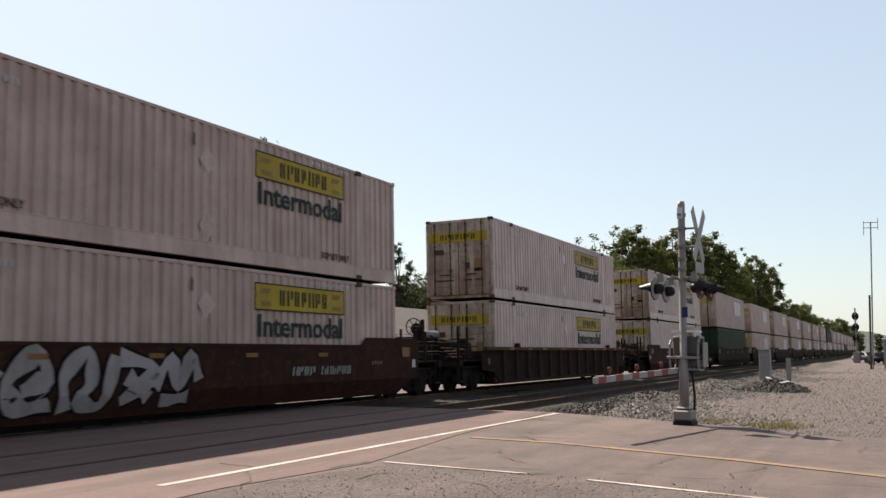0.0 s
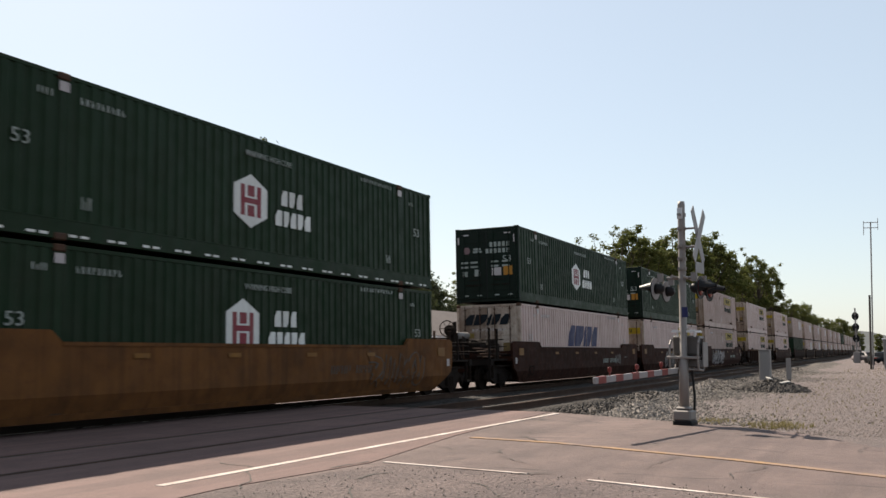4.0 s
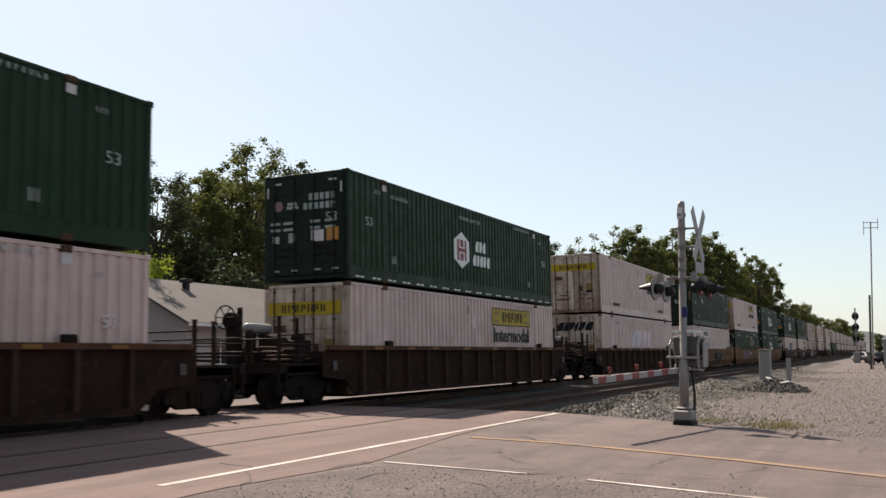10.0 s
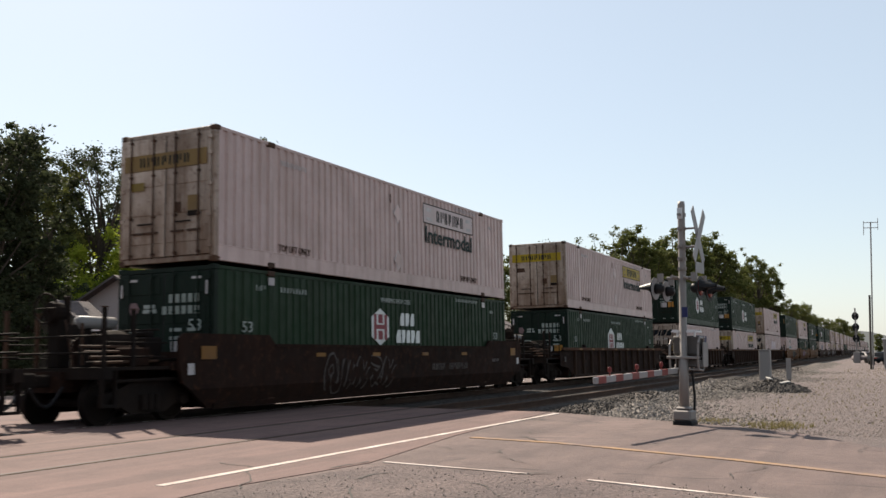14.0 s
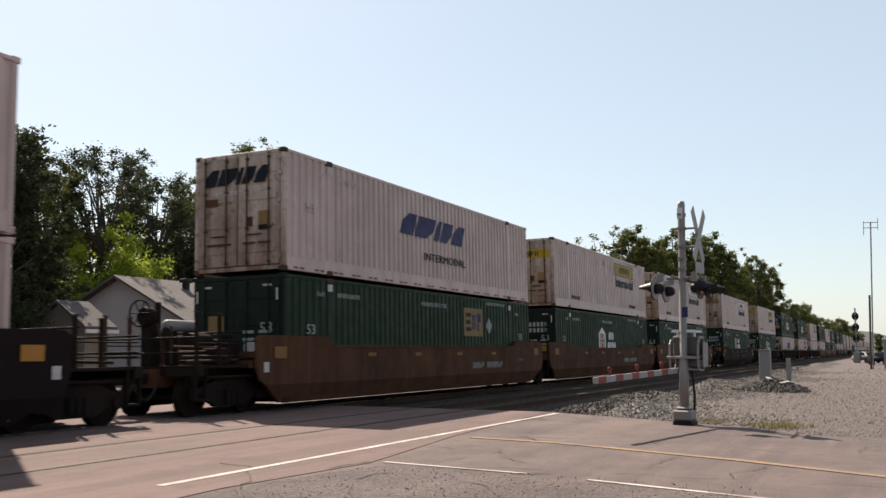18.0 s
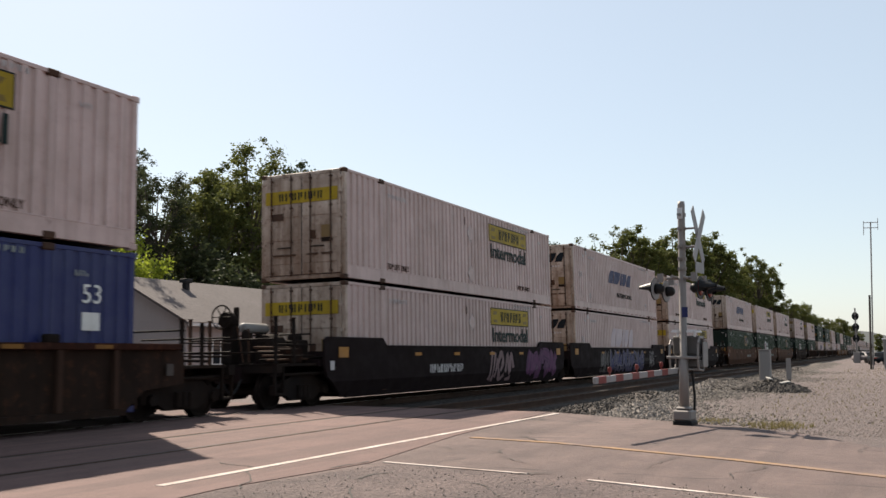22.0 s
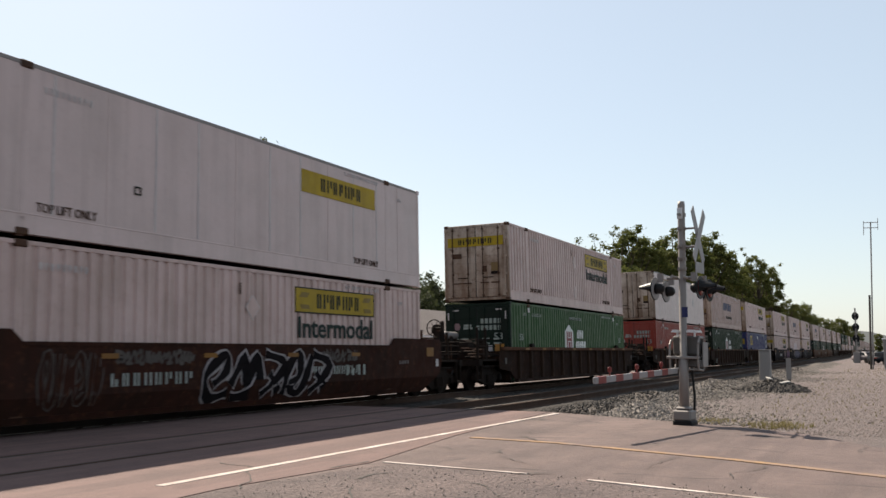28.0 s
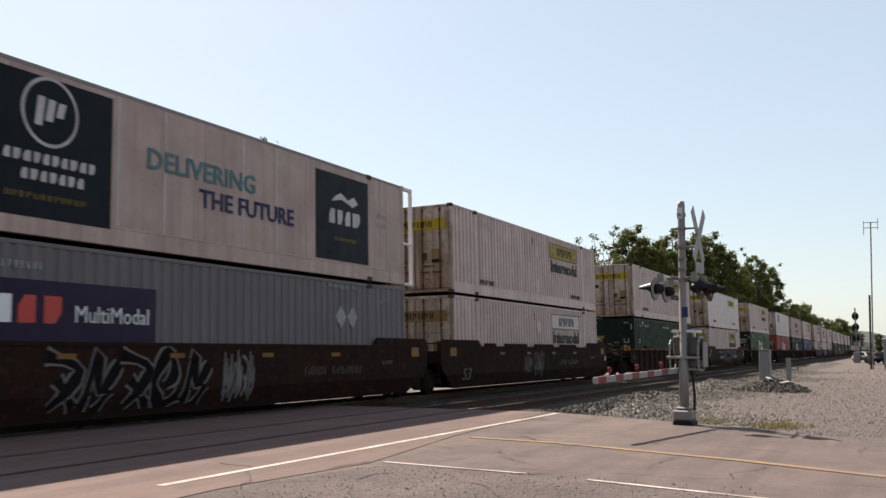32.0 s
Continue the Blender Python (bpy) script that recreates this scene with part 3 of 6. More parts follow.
def container_shell(name, label, paint, end_paint, smooth, doors_at_rear, band, seed, group):
    root = empty(name, label, "container", group)
    zs = (0.37, 2.80)
    if smooth:
        for side in (-1, 1):
            wall = part("side_wall", boxes((0.12, LONG - 0.12, side * 1.24 if side > 0 else -1.285, 1.285 if side > 0 else -1.24, *zs)), paint, root)
            if side < 0:
                for k in range(1, 13):
                    x = 0.12 + k * 1.225
                    part("panel_seam", boxes((x - 0.022, x + 0.022, -1.291, -1.2855, zs[0] + 0.02, zs[1] - 0.02)), M_INK_GREY if k % 3 else paint, wall)
    else:
        for x0, x1 in ((0.12, 1.90), (2.06, LONG - 2.06), (LONG - 1.90, LONG - 0.12)):
            bm = bmesh.new()
            slab(bm, ridged(x0, x1, 0.279, -1.287, 0.042 if paint in (M_WHITE, M_WHITE_DULL) else 0.030, -1.21, *zs), *zs)
            part("side_wall", bm, paint, root)
        part("side_wall", boxes((0.12, LONG - 0.12, 1.22, 1.285, *zs)), paint, root)
    for x in (1.90, LONG - 2.06):
        for side in (-1, 1):
            post = part("lift_post", boxes((x, x + 0.16, *((-1.29, -1.20) if side < 0 else (1.20, 1.29)), 0.0, TALL - 0.02), bevel=0.012), paint, root)
            if side < 0:
                for z in (0.0, TALL - 0.14):
                    part("lift_casting", boxes((x - 0.05, x + 0.21, -1.315, -1.18, z + 0.002, z + 0.13), bevel=0.02), M_RODS, post)
    for side in (-1, 1):
        y = (-1.29, -1.17) if side < 0 else (1.17, 1.29)
        part("bottom_rail", boxes((0.12, LONG - 0.12, *y, 0.03, 0.365), (0.12, LONG - 0.12, y[0] - 0.006, y[0] + 0.02, 0.345, 0.372), bevel=0.006), paint, root)
        part("top_rail", boxes((0.12, LONG - 0.12, *y, 2.80, 2.875), bevel=0.008), M_STEELBOX if smooth else paint, root)
        for x in (0.0, LONG - 0.13):
            post = part("corner_post", boxes((x, x + 0.13, *((-HALF, -1.19) if side < 0 else (1.19, HALF)), 0.12, TALL - 0.12), bevel=0.012), end_paint if x == 0 else paint, root)
            for z in (0.0, TALL - 0.12):
                part("corner_casting", boxes((x - 0.004, x + 0.175, *((-1.30, -1.13) if side < 0 else (1.13, 1.30)), z + 0.002, z + 0.118), bevel=0.015), M_RODS if x == 0 and end_paint is M_WHITE_END else end_paint if x == 0 else paint, post)
    part("roof", boxes((0.05, LONG - 0.05, -1.25, 1.25, 2.82, 2.862)), paint, root)
    part("floor", boxes((0.05, LONG - 0.05, -1.17, 1.17, 0.05, 0.16)), M_GRIME, root)
    part("front_wall", boxes((LONG - 0.10, LONG - 0.03, -1.19, 1.19, 0.13, 2.80)), paint, root)
    part("header", boxes((0.0, 0.09, -1.19, 1.19, 2.77, 2.87), bevel=0.01), end_paint, root)
    part("sill", boxes((0.0, 0.09, -1.19, 1.19, 0.04, 0.15), bevel=0.01), end_paint, root)
    if doors_at_rear:
        doors(root, end_paint, band, seed, end_paint is M_GREEN_END)
    else:
        wall = part("end_wall", boxes((0.0, 0.06, -1.19, 1.19, 0.15, 2.77)), end_paint, root)
        for z in (0.35, 0.85, 1.35, 1.85, 2.35):
            part("end_rib", boxes((-0.03, 0.002, -1.12, 1.12, z, z + 0.12), bevel=0.012), end_paint, wall)
        for y in (-1.18, 1.06):
            part("reflective_strip", boxes((-0.012, -0.002, y, y + 0.1, 1.75, 2.35)), M_OCHRE, wall, "yellow reflective strip")
        part("placard", prism(bmesh.new(), [(0, -0.28), (0.28, 0), (0, 0.28), (-0.28, 0)], 0, 0.01), M_INK_PALE, root, "", pose(-0.044, 0.45, 1.95, 0, 0, -90))
        part("number", words("53", 0.26, 0.36, M_INK_PALE), None, root, "", pose(-0.042, -0.1, 1.50, 0, 0, -90))
    return root


def placards(root, places, ink=None):
    for x, z in places:
        part("placard_rim", prism(bmesh.new(), [(x, z - 0.285), (x + 0.265, z), (x, z + 0.285), (x - 0.265, z)], FACE + 0.003, FACE + 0.009), M_INK_GREY if ink in (M_WHITE, M_WHITE_DULL) else M_INK_DIM, root, stuff=True)
        part("placard", prism(bmesh.new(), [(x, z - 0.26), (x + 0.24, z), (x, z + 0.26), (x - 0.24, z)], FACE, FACE + 0.008), ink or M_BUCK, root, "diamond placard")


def small_print(root, ink, seed, top_lift=True, fifty=False, cube=False, lower_tape=None):
    rnd = random.Random(seed)
    part("serial_mark", bars(11.9 + 0.2 * rnd.random(), 13.75, 2.66, 2.76, 12, FACE, 0.5, seed=seed), ink, root, stuff=True)
    part("serial_mark", bars(2.35, 3.45, 2.42, 2.54, 9, FACE, 0.5, seed=seed + 1), ink, root, stuff=True)
    part("serial_mark", bars(14.75, 15.05, 2.38, 2.48, 3, FACE, 0.7, seed=seed + 2), ink, root, stuff=True)
    if top_lift:
        for x in (2.25, 12.35):
            part("notice", words("TOP LIFT ONLY", 0.16, 1.3, M_RODS), None, root, "", pose(x, FACE - 0.003, 0.42), stuff=True)
    if fifty:
        for x in (15.0, 0.93):
            part("number", words("53", 0.24, 0.36, ink), None, root, "", pose(x, FACE - 0.003, 1.50))
        for x in (13.35, 2.42):
            part("class_mark", bars(x, x + 0.27, 0.58, 0.80, 2, FACE, 0.7, seed=seed), ink, root, stuff=True)
        part("class_mark", bars(1.42, 1.78, 2.42, 2.54, 2, FACE, 0.75, seed=seed + 4), ink, root, stuff=True)
        for x in (1.87, LONG - 2.09):
            part("lift_notice", quads((x, x + 0.22, 2.56, 2.73, FACE - 0.004, 0.008, 0)), M_INK_GREY, root, "white lifting notice")
    if cube:
        part("notice", words("WARNING HIGH CUBE", 0.13, 1.75, ink), None, root, "", pose(7.0, FACE - 0.003, 2.42), stuff=True)
    if lower_tape is not None:
        part("tape", quads(*[(0.4 + k * 0.88 + j, 0.58 + k * 0.88 + j, 0.075, 0.12, FACE - 0.002, 0.004, 0) for k in range(18) for j in (0.0, 0.26)]), lower_tape, root, stuff=True)


PATTERNS = {}


def container(kind):
    """One container of each kind, built once; the train takes copies."""
    if kind in PATTERNS:
        return PATTERNS[kind]
    g = "containers on the train"
    s = len(PATTERNS) + 3
    nm = "shipping_container"
    if kind in ("haul", "haul_dull", "haul_plain", "haul_front"):
        label = {"haul": "white corrugated container with a yellow sign, soiled doors", "haul_dull": "dull pinkish white corrugated container with a yellow sign", "haul_plain": "white corrugated container with a faded white sign",
                 "haul_front": "clean white corrugated container, outlined sign, blank end"}[kind]
        r = container_shell(nm, label, M_WHITE_DULL if kind == "haul_dull" else M_WHITE, M_WHITE_END if kind != "haul_front" else M_WHITE, False, kind != "haul_front", M_YELLOW if kind in ("haul", "haul_dull") else M_OCHRE, s, g)
        if kind != "haul_front":
            yellow_sign(r, kind == "haul_plain")
            placards(r, [(8.07, 2.04), (8.08, 0.70)], M_WHITE_DULL if kind == "haul_dull" else M_WHITE)
            part("rust_run", boxes((7.62, 7.65, FACE - 0.004, FACE + 0.012, 2.3, 2.55)), M_RODS, r)
        else:
            sign = part("sign_panel", quads((2.95, 6.55, 2.04, 2.64, FACE, 0.01, 0)), M_PANEL, r, "white sign with a dark border")
            rim = quads((2.95, 6.55, 2.04, 2.07, FACE - 0.005, 0.005, 0), (2.95, 6.55, 2.61, 2.64, FACE - 0.005, 0.005, 0), (2.95, 2.98, 2.07, 2.61, FACE - 0.005, 0.005, 0), (6.52, 6.55, 2.07, 2.61, FACE - 0.005, 0.005, 0))
            part("sign_border", rim, M_INK, sign, stuff=True)
            part("sign_mark", bars(3.85, 5.95, 2.17, 2.50, 7, FACE - 0.006, 0.74, seed=4, d=0.006, stroke=0.25), M_INK, sign, stuff=True)
            part("word", words("Intermodal", 0.42, 3.15, M_TEAL_DULL, bold=0.035), None, r, "", pose(3.2, FACE - 0.004, 1.44))
        small_print(r, M_INK_GREY, s)
    elif kind == "haul_smooth":
        r = container_shell(nm, "smooth-sided white container with a yellow sign, dirty doors", M_PANEL, M_WHITE_END, True, True, M_YELLOW, s, g)
        x0, x1 = 9.95, 13.5
        sign = part("sign_panel", quads((x0, x1, 1.95, 2.5, FACE, 0.008, 0)), M_YELLOW, r, "yellow sign")
        part("sign_mark", bars(x0 + 0.85, x1 - 0.70, 2.07, 2.39, 7, FACE - 0.006, 0.74, seed=4, d=0.006, stroke=0.25), M_INK, sign, stuff=True)
        small_print(r, M_INK_GREY, s)
        part("small_frame", quads((4.45, 4.63, 1.03, 1.06, FACE - 0.004, 0.008, 0), (4.45, 4.63, 1.16, 1.19, FACE - 0.004, 0.008, 0), (4.45, 4.48, 1.06, 1.16, FACE - 0.004, 0.008, 0), (4.60, 4.63, 1.06, 1.16, FACE - 0.004, 0.008, 0)), M_INK, r)
    elif kind in ("slant", "slant_dull", "slant_low", "slant_faded"):
        label = {"slant": "white corrugated container with navy slanted blocks, stained doors", "slant_dull": "dull white corrugated container with navy slanted blocks", "slant_low": "white corrugated container with navy slanted mark",
                 "slant_faded": "white corrugated container with a worn-off mark"}[kind]
        r = container_shell(nm, label, M_WHITE_DULL if kind == "slant_dull" else M_WHITE, M_WHITE_END, False, True, None, s, g)
        slanted_sign(r, M_INK_FADED if kind == "slant_faded" else M_INK_BLUE, kind not in ("slant", "slant_dull"), kind in ("slant", "slant_dull"))
        part("door_mark", letter_blocks(0, 1.78, 2.10, 2.50, (0.34, 0.48, 0.14, 0.30, 0.32), 0, 0.14), M_NAVY, r, "dark slanted blocks", pose(-0.064, 0.98, 0, 0, 0, -90), stuff=True)
        part("door_mark", bars(0.35, 1.75, 1.86, 1.96, 10, 0, 0.6, seed=3), M_INK_GREY, r, "", pose(-0.064, 0.98, 0, 0, 0, -90), stuff=True)
        small_print(r, M_INK_GREY, s, top_lift=False, fifty=True, lower_tape=M_ARMRED if kind in ("slant", "slant_dull") else None)
    elif kind in ("hexa", "hexa_tape", "hexa_house", "hexa_low", "hexa_bright", "hexa_red"):
        paint = {"hexa_red": M_RED, "hexa_bright": M_GREEN2}.get(kind, M_GREEN)
        colour = {"hexa_red": "red", "hexa_bright": "bright green"}.get(kind, "dark green")
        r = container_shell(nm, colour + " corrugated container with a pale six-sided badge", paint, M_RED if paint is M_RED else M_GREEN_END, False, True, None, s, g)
        badge_sign(r, 0 if kind in ("hexa", "hexa_tape") else 2 if kind == "hexa_low" else 1)
        part("door_badge", lathe(bmesh.new(), [(0.15, -0.064), (0.15, -0.054)], 6, "X", (0, 0.80, 2.02)), M_TAG_PINK, r)
        part("door_word", boxes((-0.064, -0.054, 0.22, 0.52, 2.02, 2.10), (-0.064, -0.054, 0.18, 0.54, 1.92, 2.0)), M_INK_DIM, r, stuff=True)
        part("door_mark", boxes(*[(-0.064, -0.054, -0.95 + k * 0.17, -0.84 + k * 0.17, 2.12, 2.3) for k in range(5)], *[(-0.064, -0.054, -0.95 + k * 0.17, -0.84 + k * 0.17, 1.88, 2.05) for k in range(6)]), M_INK_DIM, r, stuff=True)
        small_print(r, M_INK_DIM, s, top_lift=False, fifty=True, cube=True, lower_tape=M_INK_PALE if kind == "hexa_tape" else None)
    elif kind in ("square", "square_plain", "square_blue", "square_white"):
        if kind == "square_blue":
            r = container_shell(nm, "blue corrugated container with red end posts and yellow sign", M_BLUE, M_BLUE, False, True, None, s, g)
            square_sign(r, 2.5, 1.66, M_YELLOW, M_INK_BLUE)
            for y in (-0.75, 0.65):
                part("door_sign", boxes((-0.066, -0.054, y - 0.32, y + 0.32, 1.72, 2.25)), M_YELLOW, r)
            part("white_plate", quads((7.8, 8.27, 2.28, 2.62, FACE, 0.008, 0)), M_INK_PALE, r)
            part("white_plate", quads((14.92, 15.32, 1.45, 1.76, FACE, 0.008, 0)), M_INK_PALE, r)
            small_print(r, M_INK_DIM, s, top_lift=False)
            part("number", words("53", 0.34, 0.42, M_INK_PALE), None, r, "", pose(14.92, FACE - 0.003, 1.92))
            part("end_stripe", boxes((0.0, 0.125, -1.3, -1.292, 0.13, 2.76)), M_RED, r, "red end post")
        elif kind == "square_white":
            r = container_shell(nm, "smooth-sided white container with a brown square sign", M_PANEL, M_WHITE_END, True, True, None, s, g)
            square_sign(r, 2.75, 1.66, M_OCHRE, M_INK_BLUE)
            placards(r, [(12.0, 1.5)], M_INK_GREY)
            small_print(r, M_INK_GREY, s, top_lift=False)
        else:
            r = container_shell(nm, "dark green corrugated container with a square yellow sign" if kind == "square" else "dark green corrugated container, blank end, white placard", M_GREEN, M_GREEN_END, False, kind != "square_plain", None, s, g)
            if kind != "square_plain":
                square_sign(r, 10.08, 1.58, M_OCHRE, M_INK_BLUE)
                placards(r, [(12.2, 1.95)])
                part("door_sign", boxes((-0.066, -0.054, 0.35, 0.8, 1.55, 1.95)), M_OCHRE, r)
            else:
                placards(r, [(3.93, 1.82)])
            small_print(r, M_INK_DIM, s, top_lift=False, fifty=True, cube=True)
    elif kind == "slogan":
        r = container_shell(nm, "smooth white container with dark panels and a printed slogan", M_WHITE_DULL, M_WHITE_DULL, True, True, None, s, g)
        for x0, x1, z0, z1 in ((-0.9 + 1.05, 4.85, 0.32, 2.70), (11.55, 14.1, 0.42, 2.62)):
            part("dark_panel", quads((x0, x1, z0, z1, FACE, 0.008, 0)), M_NAVY, r, "dark navy panel")
        ring = bmesh.new()
        lathe(ring, [(0.60, 0.0), (0.60, 0.008)], 28, "Y", (3.45, FACE - 0.008, 2.12))
        part("round_badge", ring, M_INK_GREY, r)
        part("badge_disc", lathe(bmesh.new(), [(0.54, 0.0), (0.54, 0.003)], 28, "Y", (3.45, FACE - 0.011, 2.12)), M_NAVY, r)
        part("badge_mark", quads(*[(3.12 + k * 0.22, 3.27 + k * 0.22, 1.86 + 0.1 * k, 2.36 - 0.02 * k, FACE - 0.015, 0.003, 0.06) for k in range(3)]), M_INK_GREY, r, stuff=True)
        part("pale_mark", letter_blocks(2.55, 4.45, 1.22, 1.40, (0.12, 0.13, 0.14, 0.12, 0.12, 0.13, 0.12, 0.14, 0.14, 0.13), FACE - 0.006), M_INK_GREY, r, stuff=True)
        part("pale_mark", letter_blocks(2.9, 4.2, 0.93, 1.11, (0.12, 0.13, 0.12, 0.13, 0.12, 0.13, 0.13), FACE - 0.006), M_INK_GREY, r, stuff=True)
        part("faint_mark", bars(2.6, 4.3, 0.62, 0.72, 12, FACE - 0.006, 0.6, seed=6), M_SCROLL, r, stuff=True)
        part("slogan", words("DELIVERING", 0.40, 3.35, M_TEAL, bold=0.02), None, r, "", pose(5.76, FACE - 0.003, 1.60))
        part("slogan", words("THE FUTURE", 0.38, 3.35, M_INK_BLUE, bold=0.025), None, r, "", pose(7.25, FACE - 0.003, 1.06))
        part("pale_mark", letter_blocks(12.15, 13.65, 1.35, 1.72, (0.26, 0.24, 0.24, 0.36), FACE - 0.006), M_INK_GREY, r, stuff=True)
        part("swoosh_mark", prism(bmesh.new(), [(12.25, 1.90), (12.75, 2.0), (13.3, 1.86), (13.55, 1.98), (13.35, 2.14), (13.05, 2.02), (12.7, 2.16), (12.45, 2.06)], FACE - 0.006, FACE), M_INK_GREY, r)
        part("faint_mark", bars(12.4, 13.5, 0.92, 1.02, 8, FACE - 0.006, 0.6, seed=4), M_SCROLL, r, stuff=True)
        for x in (LONG - 0.06, LONG + 0.52):
            part("frame_post", boxes((x - 0.05, x + 0.05, -1.29, -1.20, 0.02, TALL - 0.02), bevel=0.01), M_TRIMW, r, "white end frame post")
        part("frame_rail", boxes((LONG, LONG + 0.5, -1.29, -1.20, TALL - 0.12, TALL - 0.02), (LONG, LONG + 0.5, -1.29, -1.20, 0.02, 0.10), (LONG, LONG + 0.5, -1.29, -1.20, 1.2, 1.26), bevel=0.008), M_TRIMW, r)
        part("serial_mark", bars(14.6, 15.2, 1.75, 1.9, 5, FACE, 0.6, seed=2), M_INK_GREY, r, stuff=True)
        part("serial_mark", bars(14.6, 15.2, 1.5, 1.65, 5, FACE, 0.6, seed=3), M_INK_GREY, r, stuff=True)
    else:
        r = container_shell(nm, "grey corrugated container with a dark purple sign band", M_GREY, M_GREY, False, True, None, s, g)
        sign = part("sign_panel", quads((0.9, 6.05, 1.15, 2.25, FACE, 0.01, 0)), M_PURPLE, r, "dark purple band")
        part("sign_mark", letter_blocks(1.5, 2.80, 1.55, 2.0, (0.30, 0.32, 0.34), FACE - 0.006), M_INK_PALE, sign, stuff=True)
        part("sign_mark", letter_blocks(2.93, 3.80, 1.55, 2.0, (0.34, 0.36), FACE - 0.006), M_REDTAPE, sign, stuff=True)
        part("word", words("MultiModal", 0.30, 1.75, M_INK_PALE), None, sign, "pale word", pose(4.10, FACE - 0.006, 1.58))
        placards(r, [(12.7, 1.95), (13.25, 1.95)])
        small_print(r, M_INK_DIM, s, top_lift=False)
    PATTERNS[kind] = r
    return r


def far_container(kind):
    """A container of the far front part of the train, in fewer pieces."""
    key = "far_" + kind
    if key not in PATTERNS:
        # dull white puts distance haze and shade into the far stacks' colour
        paint, colour = {"white": (M_WHITE_DULL, "white"), "green": (M_GREEN, "dark green")}[kind]
        r = empty("shipping_container", colour + " container stacked on the distant train", "container", "containers on the train")
        wall = bmesh.new()
        slab(wall, ridged(0.1, LONG - 0.1, 0.42, -1.285, 0.05, -1.2, 0, 1), 0.1, 2.84)
        part("side_wall", wall, paint, r)
        part("side_wall", boxes((0.1, LONG - 0.1, 1.2, 1.285, 0.1, 2.84)), paint, r)
        part("roof", boxes((0, LONG, -1.29, 1.29, 2.84, 2.89)), paint, r)
        part("bottom_frame", boxes((0, LONG, -1.29, 1.29, 0.0, 0.1)), M_GRIME, r)
        for y in (-0.61, 0.61):
            leaf = part("door_leaf", boxes((0.0, 0.1, y - 0.6, y + 0.6, 0.12, 2.8), bevel=0.015), M_WHITE_END if kind == "white" else paint, r)
            part("locking_bar", rods(((-0.04, y, 0.1), (-0.04, y, 2.8), 0.03)), M_GRIME, leaf)
        part("front_wall", boxes((LONG - 0.1, LONG, -1.2, 1.2, 0.1, 2.84)), paint, r)
        if kind == "white":
            part("door_band", boxes((-0.03, -0.01, -1.1, 1.1, 2.05, 2.40)), M_YELLOW, r, "yellow band")
            part("sign_panel", quads((9.7, 13.3, 1.3, 2.5, FACE, 0.01, 0)), M_INK_GREY, r, "faded sign")
        PATTERNS[key] = r
    return PATTERNS[key]


USED = set()


def place_container(kind, x, z):
    r = far_container(kind[4:]) if kind.startswith("far_") else container(kind)
    if kind in USED:
        r = copy_thing(r, Matrix())
    USED.add(kind)
    return rolled(r, x, z)


# ---- well cars ----
WHEEL = 0.42


def wheelset_mesh():
    bm = bmesh.new()
    for side in (-1, 1):
        y = side * 0.72
        prof = [(0.10, -0.09), (0.14, -0.06), (0.34, -0.025), (0.36, -0.06), (WHEEL, -0.062), (WHEEL - 0.005, 0.03), (0.445, 0.055), (0.445, 0.07), (0.36, 0.07), (0.34, 0.02), (0.14, 0.03), (0.12, 0.08)]
        lathe(bm, [(r, y - side * h) for r, h in prof], 24, "Y")
    lathe(bm, [(0.075, -1.05), (0.075, 1.05)], 10, "Y")
    return finish("wheelset", bm, M_GRIME)


def bogie_frame_mesh():
    bm = bmesh.new()
    for side in (-1, 1):
        y = side * 1.0
        prism(bm, [(-1.15, 0.34), (-1.15, 0.56), (-0.75, 0.66), (-0.4, 0.80), (0.4, 0.80), (0.75, 0.66), (1.15, 0.56), (1.15, 0.34), (0.72, 0.34), (0.45, 0.20), (-0.45, 0.20), (-0.72, 0.34)], y - 0.07, y + 0.07)
        for x in (-0.89, 0.89):
            lathe(bm, [(0.11, y + side * 0.07), (0.11, y + side * 0.16)], 12, "Y", (x, 0, 0.42))
        for k in range(-1, 2):
            lathe(bm, [(0.075, 0.26), (0.075, 0.55)], 8, "Z", (k * 0.17, y + side * 0.10, 0))
    box(bm, -0.2, 0.2, -0.95, 0.95, 0.42, 0.72, bevel=0.03)
    return finish("bogie_frame", bm, M_GRIME)


WHEELSET, BOGIE = wheelset_mesh(), bogie_frame_mesh()


def bogie(parent, x):
    b = part("bogie", BOGIE, None, parent, at=pose(x, 0, 0))
    for k in (-0.89, 0.89):
        w = part("wheelset", WHEELSET, None, b, at=pose(k, 0, WHEEL))
        WHEELSETS.append(w)
    return b


def mirrored(outline):
    return [(LONG - x, z) for x, z in outline[::-1]]


REAR_HIGH = [(-0.15, 0.20), (-1.05, 0.72), (-1.15, 1.0), (-1.15, 1.60), (-1.0, 1.69), (1.75, 1.69), (1.98, 1.49)]


FOLD, TUCK = 0.60, 0.38


def folded(bm, side=1):
    """The lower half of a smooth car side leans in under the car."""
    bmesh.ops.bisect_plane(bm, geom=bm.verts[:] + bm.edges[:] + bm.faces[:], plane_co=(0, 0, FOLD), plane_no=(0, 0, 1))
    for v in bm.verts:
        v.co.y += side * TUCK * max(0.0, FOLD - v.co.z)
    return bm


